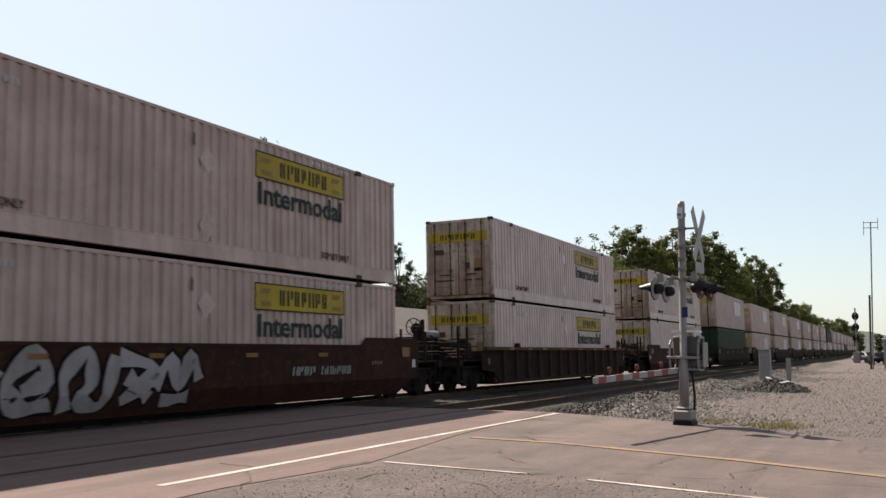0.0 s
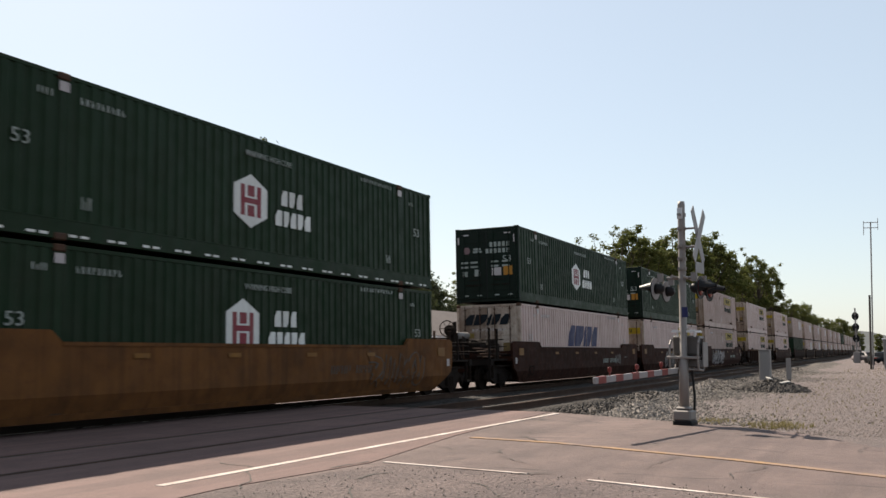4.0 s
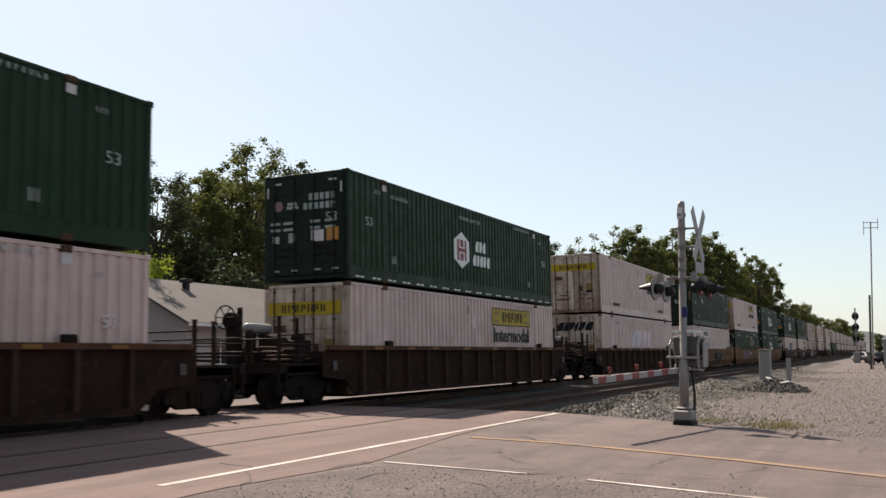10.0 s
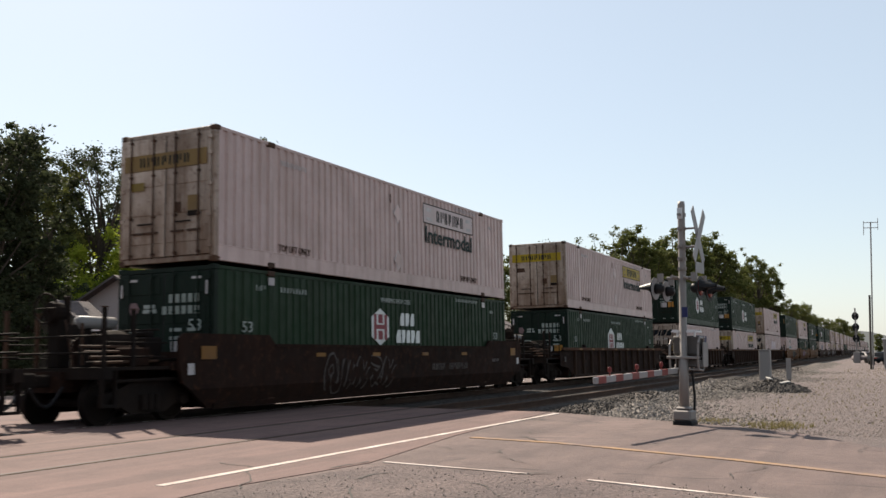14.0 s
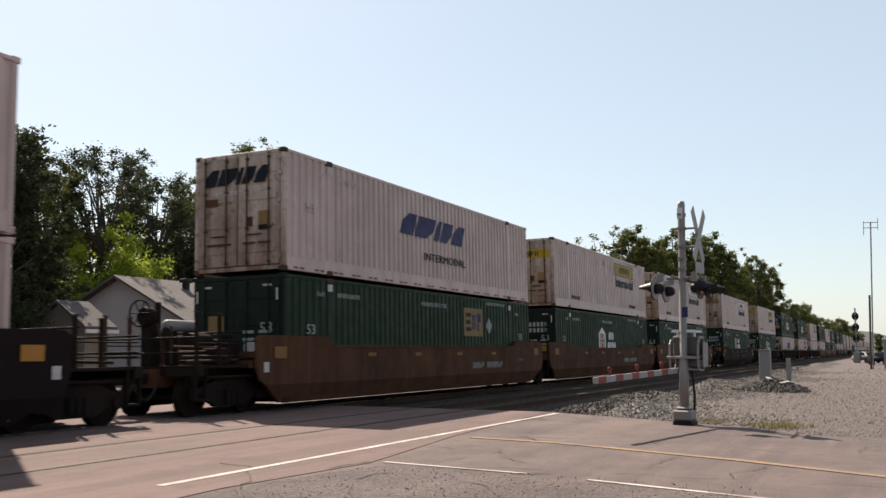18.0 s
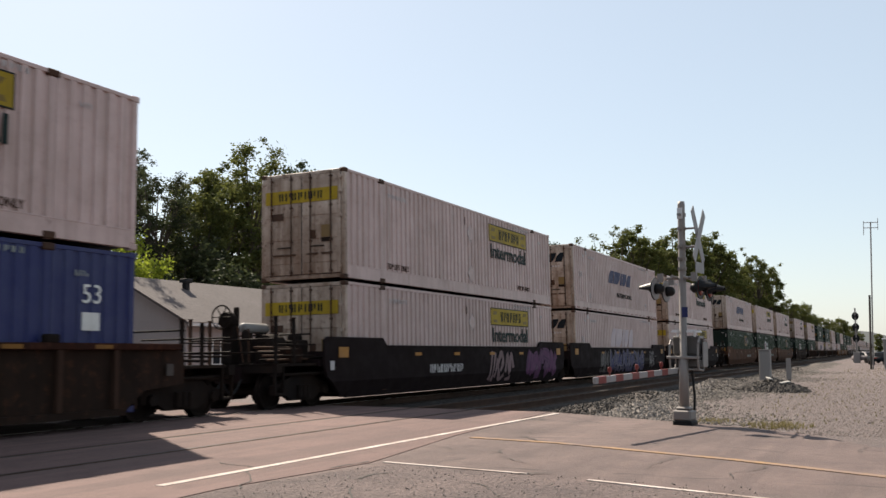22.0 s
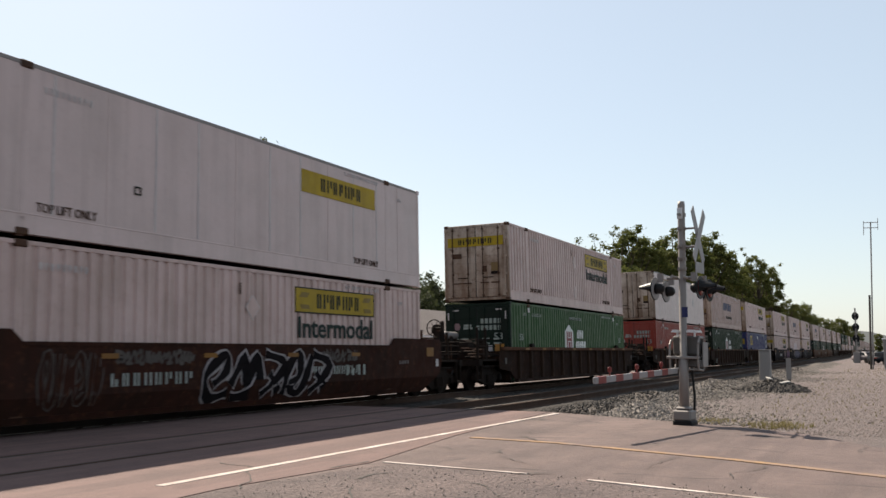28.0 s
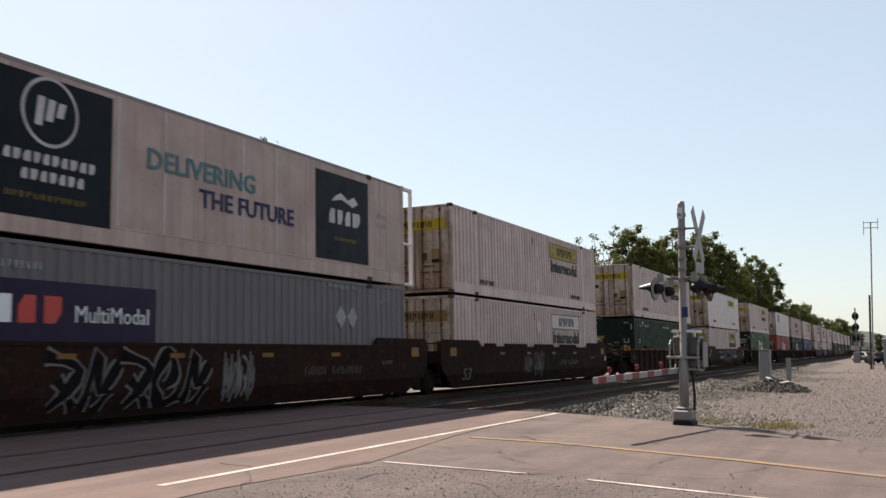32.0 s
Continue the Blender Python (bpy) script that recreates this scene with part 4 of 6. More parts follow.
def well_side(root, style, paint, y0, y1, near):
    low = 0.20 if style == "smooth" else 0.23
    if style == "smooth":
        out = [(LONG + 0.15, low), (-0.15, low)] + REAR_HIGH[1:] + mirrored(REAR_HIGH[1:])
        side = part("well_side", folded(prism(bmesh.new(), out, y0, y1), 1 if near else -1), paint, root)
        lip = boxes((1.98, LONG - 1.98, y0 - 0.02 if near else y1 - 0.04, y0 + 0.05 if near else y1 + 0.02, 1.43, 1.495))
        part("top_chord", lip, paint, side)
        part("bottom_chord", folded(boxes((0.0, LONG, y0 - 0.03 if near else y1 - 0.04, y0 + 0.04 if near else y1 + 0.03, low - 0.02, low + 0.10)), 1 if near else -1), paint, side)
        if near:
            for x in (3.6, 6.3, 9.2, 12.0):
                part("reflector", boxes((x, x + 0.40, y0 - 0.026, y0 - 0.02, 1.21, 1.30)), M_ORANGE if paint is M_BLACK else M_AMBER, side, "amber reflector")
            for x in (-0.55, LONG + 0.1):
                part("reflector", boxes((x, x + 0.46, y0 - 0.026, y0 - 0.02, 1.18, 1.44)), M_ORANGE if paint is M_BLACK else M_AMBER, side, "square amber reflector")
    else:
        out = [(LONG - 0.3, low), (0.3, low), (-0.25, 0.62), (-1.3, 0.72), (-1.3, 1.30), (-0.9, 1.46), (LONG + 0.9, 1.46), (LONG + 1.3, 1.30), (LONG + 1.3, 0.72), (LONG + 0.25, 0.62)]
        side = part("well_side", prism(bmesh.new(), out, y0 + (0.06 if near else 0), y1 - (0 if near else 0.06)), paint, root)
        part("top_chord", boxes((-1.1, LONG + 1.1, y0 - 0.05, y1, 1.36, 1.48) if near else (-1.1, LONG + 1.1, y0, y1 + 0.05, 1.36, 1.48), bevel=0.012), M_BROWN2 if paint is not M_OLIVE else M_BROWN, side)
        part("bottom_chord", boxes((0.3, LONG - 0.3, y0 - 0.03, y1, low - 0.02, low + 0.10) if near else (0.3, LONG - 0.3, y0, y1 + 0.03, low - 0.02, low + 0.10)), paint, side)
        for k in range(13 if near else 0):
            x = 0.55 + k * (LONG - 1.1) / 12
            part("rib", boxes((x - 0.06, x + 0.06, y0 - 0.04, y0 + 0.07, low + 0.1, 1.37) if near else (x - 0.06, x + 0.06, y1 - 0.07, y1 + 0.04, low + 0.1, 1.37), bevel=0.01), M_RIB, side)
        if near:
            for x in (1.98, LONG - 1.98):
                part("guide_lug", boxes((x - 0.16, x + 0.16, y0 - 0.05, y0 + 0.08, 1.46, 1.62), bevel=0.03), M_GRIME, side)
                for d in (-0.9, 1.0, 2.6, 4.9):
                    k = x + (d if x < 8 else -d)
                    part("reflector", boxes((k, k + 0.40, y0 - 0.056, y0 - 0.05, 1.38, 1.45)), M_AMBER, side)
    return side


def car_end(root, side, style, paint, joint, brake):
    """The end of a car: deck, stub sill, steps, posts and coupler; or half an articulated joint."""
    s, x0 = (-1, 0.0) if side == "rear" else (1, LONG)

    def bx(a, b, y0, y1, z0, z1):
        p, q = sorted((x0 + s * a, x0 + s * b))
        return (p, q, y0, y1, z0, z1)

    reach = 1.5 if joint else 3.05
    part("bulkhead", boxes(bx(0.03, 0.12, -1.3, 1.3, 0.3, 1.35)), paint, root)
    part("end_deck", boxes(bx(0.1, 1.25, -1.3, 1.3, 0.98, 1.12), bx(0.3, reach, -0.35, 0.35, 0.62, 1.0)), paint, root)
    if joint:
        part("joint_ladder", boxes(*[bx(1.16, 1.22, -1.32, -0.85, z, z + 0.035) for z in (0.65, 0.95, 1.25, 1.55)], bx(1.16, 1.2, -1.34, -1.30, 0.55, 1.65), bx(1.16, 1.2, -0.87, -0.83, 0.55, 1.65)), M_GRIME, root)
        return
    platform = part("platform", boxes(bx(1.25, 2.95, -1.25, 1.25, 1.0, 1.06), bx(2.75, 2.95, -1.3, 1.3, 0.85, 1.06)), M_GRIME, root)
    for y in (-1.22, 1.22):
        part("side_step", boxes(bx(2.6, 2.95, y - 0.05, y + 0.05, 0.35, 0.40), bx(2.6, 2.64, y - 0.04, y + 0.04, 0.4, 1.0), bx(2.91, 2.95, y - 0.04, y + 0.04, 0.4, 1.0)), M_GRIME, platform)
        for a, top in ((2.15, 2.10), (2.86, 2.12)) if brake else ((1.35, 1.95), (1.95, 1.90)):
            post = part("end_post", boxes(bx(a, a + 0.075, y - 0.035, y + 0.035, 1.06, top), bevel=0.01), M_GRIME if y < 0 else M_RODS, platform)
            part("post_cap", boxes(bx(a - 0.012, a + 0.087, y - 0.047, y + 0.047, top, top + 0.02)), M_RODS, post)
        part("hand_rail", rods(((x0 + s * 1.3, y, 1.50), (x0 + s * 2.9, y, 1.50), 0.016), ((x0 + s * 1.3, y, 1.24), (x0 + s * 2.9, y, 1.24), 0.014)), M_GRIME, platform)
    part("cross_rail", rods(((x0 + s * 2.9, -1.22, 1.62), (x0 + s * 2.9, 1.22, 1.62), 0.02), ((x0 + s * 2.9, -1.22, 1.32), (x0 + s * 2.9, 1.22, 1.32), 0.02)), M_GRIME, platform)
    part("notice_plate", boxes(bx(0.74, 0.92, -1.43, -1.424, 0.88, 1.10)), M_INK_GREY if style == "smooth" else M_TAG_DIM, root, "small white notice plate", stuff=True)
    for y in (0.4, 0.98):
        part("end_post", boxes(bx(1.62, 1.70, y - 0.035, y + 0.035, 1.06, 1.78), bevel=0.01), M_GRIME, platform)
    part("pipe_run", rods(((x0 + s * 0.2, -1.0, 1.2), (x0 + s * 2.8, -0.7, 1.14), 0.03), ((x0 + s * 0.4, -1.2, 0.82), (x0 + s * 2.9, -1.1, 0.80), 0.035), ((x0 + s * 1.5, -1.2, 1.75), (x0 + s * 1.5, 1.2, 1.75), 0.02)), M_GRIME, platform)
    cp = boxes(bx(2.9, 3.6, -0.11, 0.11, 0.72, 0.94), bx(3.42, 3.72, -0.2, 0.16, 0.70, 0.98), bevel=0.03)
    part("coupler", cp, M_GRIME, root)
    hose = bmesh.new()
    pts = [Vector((x0 + s * (3.0 + 0.12 * k), -0.35, 0.72 - 0.34 * math.sin(math.pi * k / 6))) for k in range(7)]
    for a, b in zip(pts, pts[1:]):
        rod(hose, a, b, 0.03, 6)
    part("air_hose", hose, M_SIGNAL, root)
    if brake:
        wheel = bmesh.new()
        ring = [Vector((0, 0.28 * math.cos(k * math.pi / 9), 0.28 * math.sin(k * math.pi / 9))) for k in range(18)]
        c = Vector((x0 + s * 2.68, 0.48, 2.17))
        for k in range(18):
            rod(wheel, c + ring[k], c + ring[(k + 1) % 18], 0.020, 6)
        for k in range(0, 18, 3):
            rod(wheel, c, c + ring[k], 0.013, 5)
        wheel_ob = part("brake_wheel", wheel, M_GRIME, root, "black spoked hand brake wheel")
        lo, hi_ = sorted((x0 + s * 2.30, x0 + s * 2.64))
        gear = lathe(bmesh.new(), [(0.10, lo), (0.19, lo + 0.03), (0.21, lo + 0.12), (0.19, hi_ - 0.06), (0.07, hi_)], 14, "X", (0, 0.44, 2.10))
        part("gear_case", gear, M_GRIME, wheel_ob)
        part("brake_stand", boxes(bx(2.22, 2.32, 0.30, 0.42, 1.06, 2.42), bx(2.30, 2.52, 0.30, 0.60, 1.06, 1.98), bevel=0.02), M_GRIME, root)
        part("brake_chain", rods(((x0 + s * 2.45, 0.20, 1.95), (x0 + s * 2.40, 0.05, 1.10), 0.018)), M_RODS, root)
        lo, hi_ = sorted((x0 + s * 0.95, x0 + s * 1.95))
        tank = lathe(bmesh.new(), [(0.06, lo), (0.13, lo + 0.05), (0.13, hi_ - 0.05), (0.06, hi_)], 14, "X", (0, 0.45, 1.93))
        part("air_tank", tank, M_STEELBOX, root, "pale grey air tank", smooth=True)
        for a in (1.15, 1.7):
            part("tank_bracket", boxes(bx(a, a + 0.05, 0.3, 0.6, 1.06, 1.82)), M_GRIME, root)
        lo, hi_ = sorted((x0 + s * 1.45, x0 + s * 2.10))
        cyl = lathe(bmesh.new(), [(0.09, lo), (0.24, lo + 0.04), (0.26, lo + 0.3), (0.24, hi_ - 0.04), (0.08, hi_)], 16, "X", (0, -0.30, 1.50))
        part("brake_cylinder", cyl, M_GRIME, root)
        part("valve_box", boxes(bx(1.0, 1.45, -0.85, -0.35, 1.12, 1.62), bx(1.1, 1.35, -0.75, -0.45, 1.62, 1.74), bevel=0.03), M_GRIME, root)
        part("tool_box", boxes(bx(1.55, 2.05, -1.05, -0.62, 1.06, 1.42), bevel=0.03), M_RIBBED, root)
        part("valve_wheel", lathe(bmesh.new(), [(0.13, -0.02), (0.15, 0.0), (0.13, 0.02)], 14, "Y", (x0 + s * 2.55, -0.12, 1.72)), M_GRIME, root)
        part("pipe_stack", rods(*[((x0 + s * 1.3, -1.0 + 0.12 * k, 1.16 + 0.09 * k), (x0 + s * 2.85, -0.95 + 0.12 * k, 1.14 + 0.10 * k), 0.028) for k in range(4)], ((x0 + s * 2.12, 0.1, 1.1), (x0 + s * 2.12, 0.12, 1.9), 0.03)), M_RODS, root)


# loose strokes: hooks, open loops, slashes and waves
STROKES = (
    (((0.05, 0.05), (0.3, 0.95), (0.45, 0.35), (0.95, 0.8)), ((0.5, 0.0), (0.8, 0.35))),
    (((0.95, 0.2), (0.4, 0.05), (0.05, 0.5), (0.5, 0.98), (0.75, 0.6), (0.35, 0.35)),),
    (((0.1, 0.1), (0.35, 1.0)), ((0.5, 0.0), (0.72, 0.9)), ((0.75, 0.15), (1.05, 0.7))),
    (((-0.1, 0.3), (0.25, 0.85), (0.5, 0.25), (0.85, 0.9), (1.05, 0.4)), ((0.1, 0.05), (0.8, 0.1))),
    (((0.0, 0.95), (0.95, 0.7), (0.25, 0.08)), ((0.3, 0.55), (0.95, 0.1))),
    (((0.2, 0.0), (0.0, 0.6), (0.4, 1.0), (0.6, 0.5), (0.4, 0.2), (0.9, 0.05), (1.0, 0.95)),),
)


def spray(root, seed, x0, x1, z0, z1, inks, strokes=5, y=-1.43, slope=0.0):
    """Spray paint: fat rounded strokes in up to three layers of colour."""
    rnd = random.Random(seed)
    wide = (x1 - x0) / strokes
    shapes, last = [], -1
    for i in range(strokes):
        pick = rnd.choice([g for g in range(len(STROKES)) if g != last])
        last = pick
        fat = wide * rnd.uniform(0.16, 0.21)
        lean = rnd.uniform(0.0, 0.22) + slope
        for stroke in STROKES[pick]:
            pts = [(x0 + (i + 0.06 + 0.92 * (u + rnd.uniform(-0.05, 0.05)) + lean * (v - 0.5)) * wide, z0 + fat * 0.6 + (z1 - z0 - fat * 1.2) * (v + rnd.uniform(-0.04, 0.04))) for u, v in stroke]
            shapes.append((pts, fat))
    for layer, ink in enumerate(inks):
        bm = bmesh.new()
        for pts, w in shapes:
            w = w * ((1.6, 1.2, 0.8) if len(inks) == 3 else (1.12, 0.82) if len(inks) == 2 else (0.9,))[layer] + (0.02 if layer == 0 and len(inks) > 1 else 0)
            fine = []
            for a, b, c, d in zip([pts[0]] + pts, pts, pts[1:], pts[2:] + [pts[-1]]):
                for k in range(4):
                    t = k / 4
                    fine.append(tuple(0.5 * (2 * b[j] + (c[j] - a[j]) * t + (2 * a[j] - 5 * b[j] + 4 * c[j] - d[j]) * t * t + (3 * b[j] - a[j] - 3 * c[j] + d[j]) * t ** 3) for j in (0, 1)))
            fine.append(pts[-1])
            L, R = [], []
            for k, p in enumerate(fine):
                q, o = fine[min(k + 1, len(fine) - 1)], fine[max(k - 1, 0)]
                dx, dz = q[0] - o[0], q[1] - o[1]
                ln = math.hypot(dx, dz) or 1
                ww = w * (0.75 + 0.25 * math.sin(k * 1.1 + seed))
                for lst, sg in ((L, 1), (R, -1)):
                    xx, zz = p[0] - sg * dz / ln * ww, p[1] + sg * dx / ln * ww
                    zz = max(0.24, min(1.46, zz))
                    lst.append(bm.verts.new((xx, y - 0.005 * layer - 0.006 + (TUCK * max(0.0, FOLD - zz) if root in SMOOTH else 0.0), zz)))
            for k in range(len(fine) - 1):
                bm.faces.new((L[k], L[k + 1], R[k + 1], R[k]))
        part("graffiti", bm, ink, root, "spray-painted graffiti", stuff=True)


PAINTS = {"brown": (M_BROWN, "brown"), "light": (M_BROWN2, "light brown"), "tan": (M_TAN, "tan"), "black": (M_BLACK, "black"), "ribbed": (M_RIBBED, "dark brown"), "olive": (M_OLIVE, "dark olive")}
CAR_PATTERNS = {}


def well_car(style, paint, rear, front):
    key = (style, paint, rear, front)
    if key in CAR_PATTERNS:
        return copy_thing(CAR_PATTERNS[key], Matrix())
    mat, colour = PAINTS[paint]
    root = empty("well_car", f"{colour} {'smooth-sided' if style == 'smooth' else 'ribbed'} container well car on steel wheels", "rail car", "cars of the train")
    well_side(root, style, mat, -1.42, -1.34, True)
    well_side(root, style, mat, 1.34, 1.42, False)
    part("well_floor", boxes((0.3, LONG - 0.3, -1.16, 1.16, 0.19, 0.24), bevel=0.0), M_GRIME, root)
    car_end(root, "rear", style, mat, rear == "joint", True)
    car_end(root, "front", style, mat, front == "joint", False)
    bogie(root, -1.64 if rear == "joint" else -1.6)
    if front != "joint":
        bogie(root, LONG + 1.6)
    CAR_PATTERNS[key] = root
    return root


def well_marks(root, seed, pale=True, number=False):
    rnd = random.Random(seed)
    x = rnd.uniform(9.8, 11.0)
    part("stencil_mark", bars(x, x + 0.95, 0.78, 0.98, 4, -1.428, 0.72, 0.04, seed=seed), M_INK_DIM if seed in (22, 24, 34, 35, 38, 43) else M_TAG_DIM, root, stuff=True)
    part("stencil_mark", bars(x + 1.2, x + 2.6, 0.78, 0.98, 6, -1.428, 0.72, 0.04, seed=seed + 1), M_INK_DIM if seed in (22, 24, 34, 35, 38, 43) else M_TAG_DIM, root, stuff=True)
    part("stencil_mark", bars(14.6, 15.2, 0.98, 1.08, 4, -1.428, 0.5, seed=seed + 3), M_TAG_GREY, root, stuff=True)
    if number:
        part("number", words("53", 0.40, 0.62, M_GRIME if seed == 24 else M_TAG_GREY), None, root, "", pose(0.45, -1.44 + TUCK * 0.18, 0.42, 14))


# rear end of each stack at the start, its upper and lower load, and the car below
TRAIN = [
    (54.08, "haul", "haul", "smooth", "brown", "end", "end"),
    (30.31, "haul", "haul", "ribbed", "ribbed", "end", "end"),
    (6.89, "haul_dull", "haul_dull", "smooth", "brown", "joint", "end"),
    (-12.44, "square", "haul", "smooth", "brown", "joint", "joint"),
    (-31.97, "hexa", "slant_low", "smooth", "brown", "end", "joint"),
    (-55.67, "hexa_tape", "hexa_house", "smooth", "tan", "joint", "end"),
    (-75.42, "haul", "square", "smooth", "tan", "joint", "joint"),
    (-94.91, "square_plain", "haul_front", "smooth", "tan", "end", "joint"),
    (-118.36, "haul", "slant_faded", "ribbed", "ribbed", "end", "end"),
    (-141.77, "hexa_tape", "haul", "ribbed", "ribbed", "end", "end"),
    (-165.10, "hexa", "slant_low", "ribbed", "ribbed", "end", "end"),
    (-188.59, "haul", "hexa_house", "ribbed", "ribbed", "end", "end"),
    (-212.02, "haul_plain", "hexa_low", "smooth", "ribbed", "end", "end"),
    (-235.78, "haul_plain", "square", "smooth", "light", "joint", "end"),
    (-255.18, "haul", "hexa_house", "smooth", "light", "joint", "joint"),
    (-274.55, "slant", "square", "smooth", "light", "end", "joint"),
    (-298.12, "haul", "haul", "smooth", "black", "joint", "end"),
    (-317.54, "slant", "slant_faded", "smooth", "black", "joint", "joint"),
    (-336.88, "haul", "haul", "smooth", "black", "end", "joint"),
    (-360.45, "haul", "square_blue", "ribbed", "olive", "joint", "end"),
    (-379.78, "slant_dull", "hexa_house", "ribbed", "olive", "joint", "joint"),
    (-399.29, "square_white", "hexa_red", "ribbed", "olive", "end", "joint"),
    (-422.96, "haul", "hexa_bright", "ribbed", "ribbed", "end", "end"),
    (-446.40, "haul_smooth", "haul", "smooth", "brown", "end", "end"),
    (-469.65, "haul", "square", "ribbed", "ribbed", "end", "end"),
    (-493.05, "haul", "haul_plain", "smooth", "ribbed", "joint", "end"),
    (-512.48, "slogan", "band", "smooth", "ribbed", "joint", "joint"),
]
AHEAD = ["ww", "ww", "ww", "ww", "ww", "ww", "ww", "gw", "ww", "ww", "ww", "wg", "ww", "ww", "ww", "gw"]
AHEAD[0] = "wg"
CARS = []


def far_well_car():
    if "far" in CAR_PATTERNS:
        return copy_thing(CAR_PATTERNS["far"], Matrix())
    root = empty("well_car", "dark brown well car of the distant train", "rail car", "cars of the train")
    well_side(root, "smooth", M_RIBBED, -1.42, -1.34, True)
    part("well_side", prism(bmesh.new(), [(-0.15, 0.12), (LONG + 0.15, 0.12), (LONG + 1.1, 0.8), (LONG + 1.1, 1.5), (-1.1, 1.5), (-1.1, 0.8)], 1.34, 1.42), M_RIBBED, root)
    part("end_deck", boxes((-1.8, -0.1, -1.2, 1.2, 0.8, 1.1), (LONG + 0.1, LONG + 1.7, -1.2, 1.2, 0.8, 1.1)), M_GRIME, root)
    bogie(root, -1.64)
    CAR_PATTERNS["far"] = root
    return root


for s, up, low, style, paint, rear, front in TRAIN:
    car = rolled(well_car(style, paint, rear, front), s, 0.0)
    CARS.append(car)
    place_container(low, s, LOWER)
    place_container(up, s, UPPER)
for k, pair in enumerate(AHEAD):
    s = 54.08 + 23.5 + k * 20.7
    rolled(far_well_car(), s, 0.0)
    for kind, z in zip(pair, (UPPER, LOWER)):
        place_container("far_white" if kind == "w" else "far_green", s, z)
for k, car in enumerate(CARS):
    if TRAIN[k][3] == "smooth" and k != 18:
        well_marks(car, k + 20, True, k in (4, 25))

SMOOTH = [c for k, c in enumerate(CARS) if TRAIN[k][3] == "smooth"]
# spray paint: car, stretch along it, height, colours, number of strokes
for k, x0, x1, z0, z1, inks, n in (
    (2, 1.9, 7.68, 0.24, 1.44, (M_TAG_BLACK, M_TAG_WHITE), 5), (3, 4.6, 7.5, 0.3, 1.36, (M_TAG_BLACK, M_TAG_GREY), 3), (3, 10.0, 13.4, 0.26, 1.40, (M_TAG_BLACK, M_TAG_BLACK), 5), 
    (4, 12.8, 13.76, 0.68, 1.2, (M_TAG_GREY,), 3), (5, 12.0, 15.2, 0.35, 1.3, (M_TAG_DIM, M_TAN), 4), (6, 4.0, 7.6, 0.5, 1.36, (M_TAG_GREY, M_TAG_PURPLE), 5), (6, 8.15, 9.4, 0.9, 1.25, (M_TAG_WHITE,), 3),
    (7, 7.1, 10.35, 0.25, 1.40, (M_TAG_TEAL, M_TAG_BLACK), 4), (7, 12.9, 15.2, 1.05, 1.35, (M_BROWN2,), 6), (12, 4.0, 7.5, 0.35, 1.25, (M_TAG_DIM, M_RIBBED), 5),
    (16, 2.5, 7.0, 0.22, 1.42, (M_TAG_HAZE, M_TAG_WHITE, M_TAG_BLACK), 5), (17, 5.0, 12.0, 0.2, 1.42, (M_TAG_WHITE, M_TAG_BLUE), 9), (17, 3.4, 4.9, 0.3, 1.36, (M_TAG_GREY,), 6), (17, 13.28, 14.4, 0.4, 1.36, (M_TAG_WHITE,), 4),
    (18, 9.1, 11.3, 0.2, 1.44, (M_TAG_BLACK, M_TAG_PINK), 3), (18, 12.77, 16.2, 0.35, 1.44, (M_TAG_PURPLE, M_TAG_VIOLET, M_TAG_PURPLE), 4), (19, 1.26, 2.03, 0.4, 0.98, (M_TAG_GREY,), 4),
    (23, 2.3, 3.6, 0.4, 1.36, (M_TAG_DIM, M_BROWN), 4), (23, 3.9, 6.0, 1.08, 1.38, (M_TAG_DIM,), 8), (23, 10.6, 12.3, 1.05, 1.4, (M_TAG_DIM,), 6), (25, 5.96, 6.8, 0.5, 1.18, (M_TAG_DIM,), 3), (25, 7.1, 8.16, 0.35, 1.36, (M_TAG_DIM,), 3),
    (26, 3.3, 7.5, 0.2, 1.42, (M_TAG_GREY, M_TAG_BLACK), 5), (23, 6.3, 10.9, 0.24, 1.42, (M_TAG_WHITE, M_TAG_BLACK), 5), (26, 7.87, 8.92, 0.3, 1.36, (M_TAG_GREY,), 5),
):
    spray(CARS[k], 100 + k * 7 + int(x0), x0, x1, z0, z1, inks, n, slope=0.3 if k == 23 and n == 5 else 0.0)

part("graffiti", words("TX", 0.34, 1.5, M_TAG_WHITE, 0.003, 0.06), None, CARS[3], "white spray-painted letters", pose(7.78, -1.434, 0.64), stuff=True)
part("stencil_mark", bars(3.85, 6.05, 0.72, 0.95, 8, -1.43, 0.62, seed=8), M_INK_DIM, CARS[23], stuff=True)
part("stencil_mark", bars(11.75, 12.9, 0.74, 1.0, 2, -1.43, 0.75, seed=8), M_INK_DIM, CARS[23], stuff=True)
part("stencil_mark", bars(4.6, 7.0, 0.70, 0.95, 10, -1.43, 0.7, seed=2, stroke=0.24), M_INK_GREY, CARS[18], stuff=True)
for k in (25,):
    for x0, x1 in ((2.4, 3.3), (4.2, 6.4), (7.3, 9.45), (10.4, 12.5)):
        part("guide_lip", boxes((x0, x1, -1.425, -1.345, 1.49, 1.60), bevel=0.02), PAINTS["ribbed"][0], CARS[k])

part("number", words("25T", 0.32, 0.80, M_INK_DIM), None, CARS[20], "", pose(0.22, -1.43, 0.42))

# ---- the ground, road and tracks ----


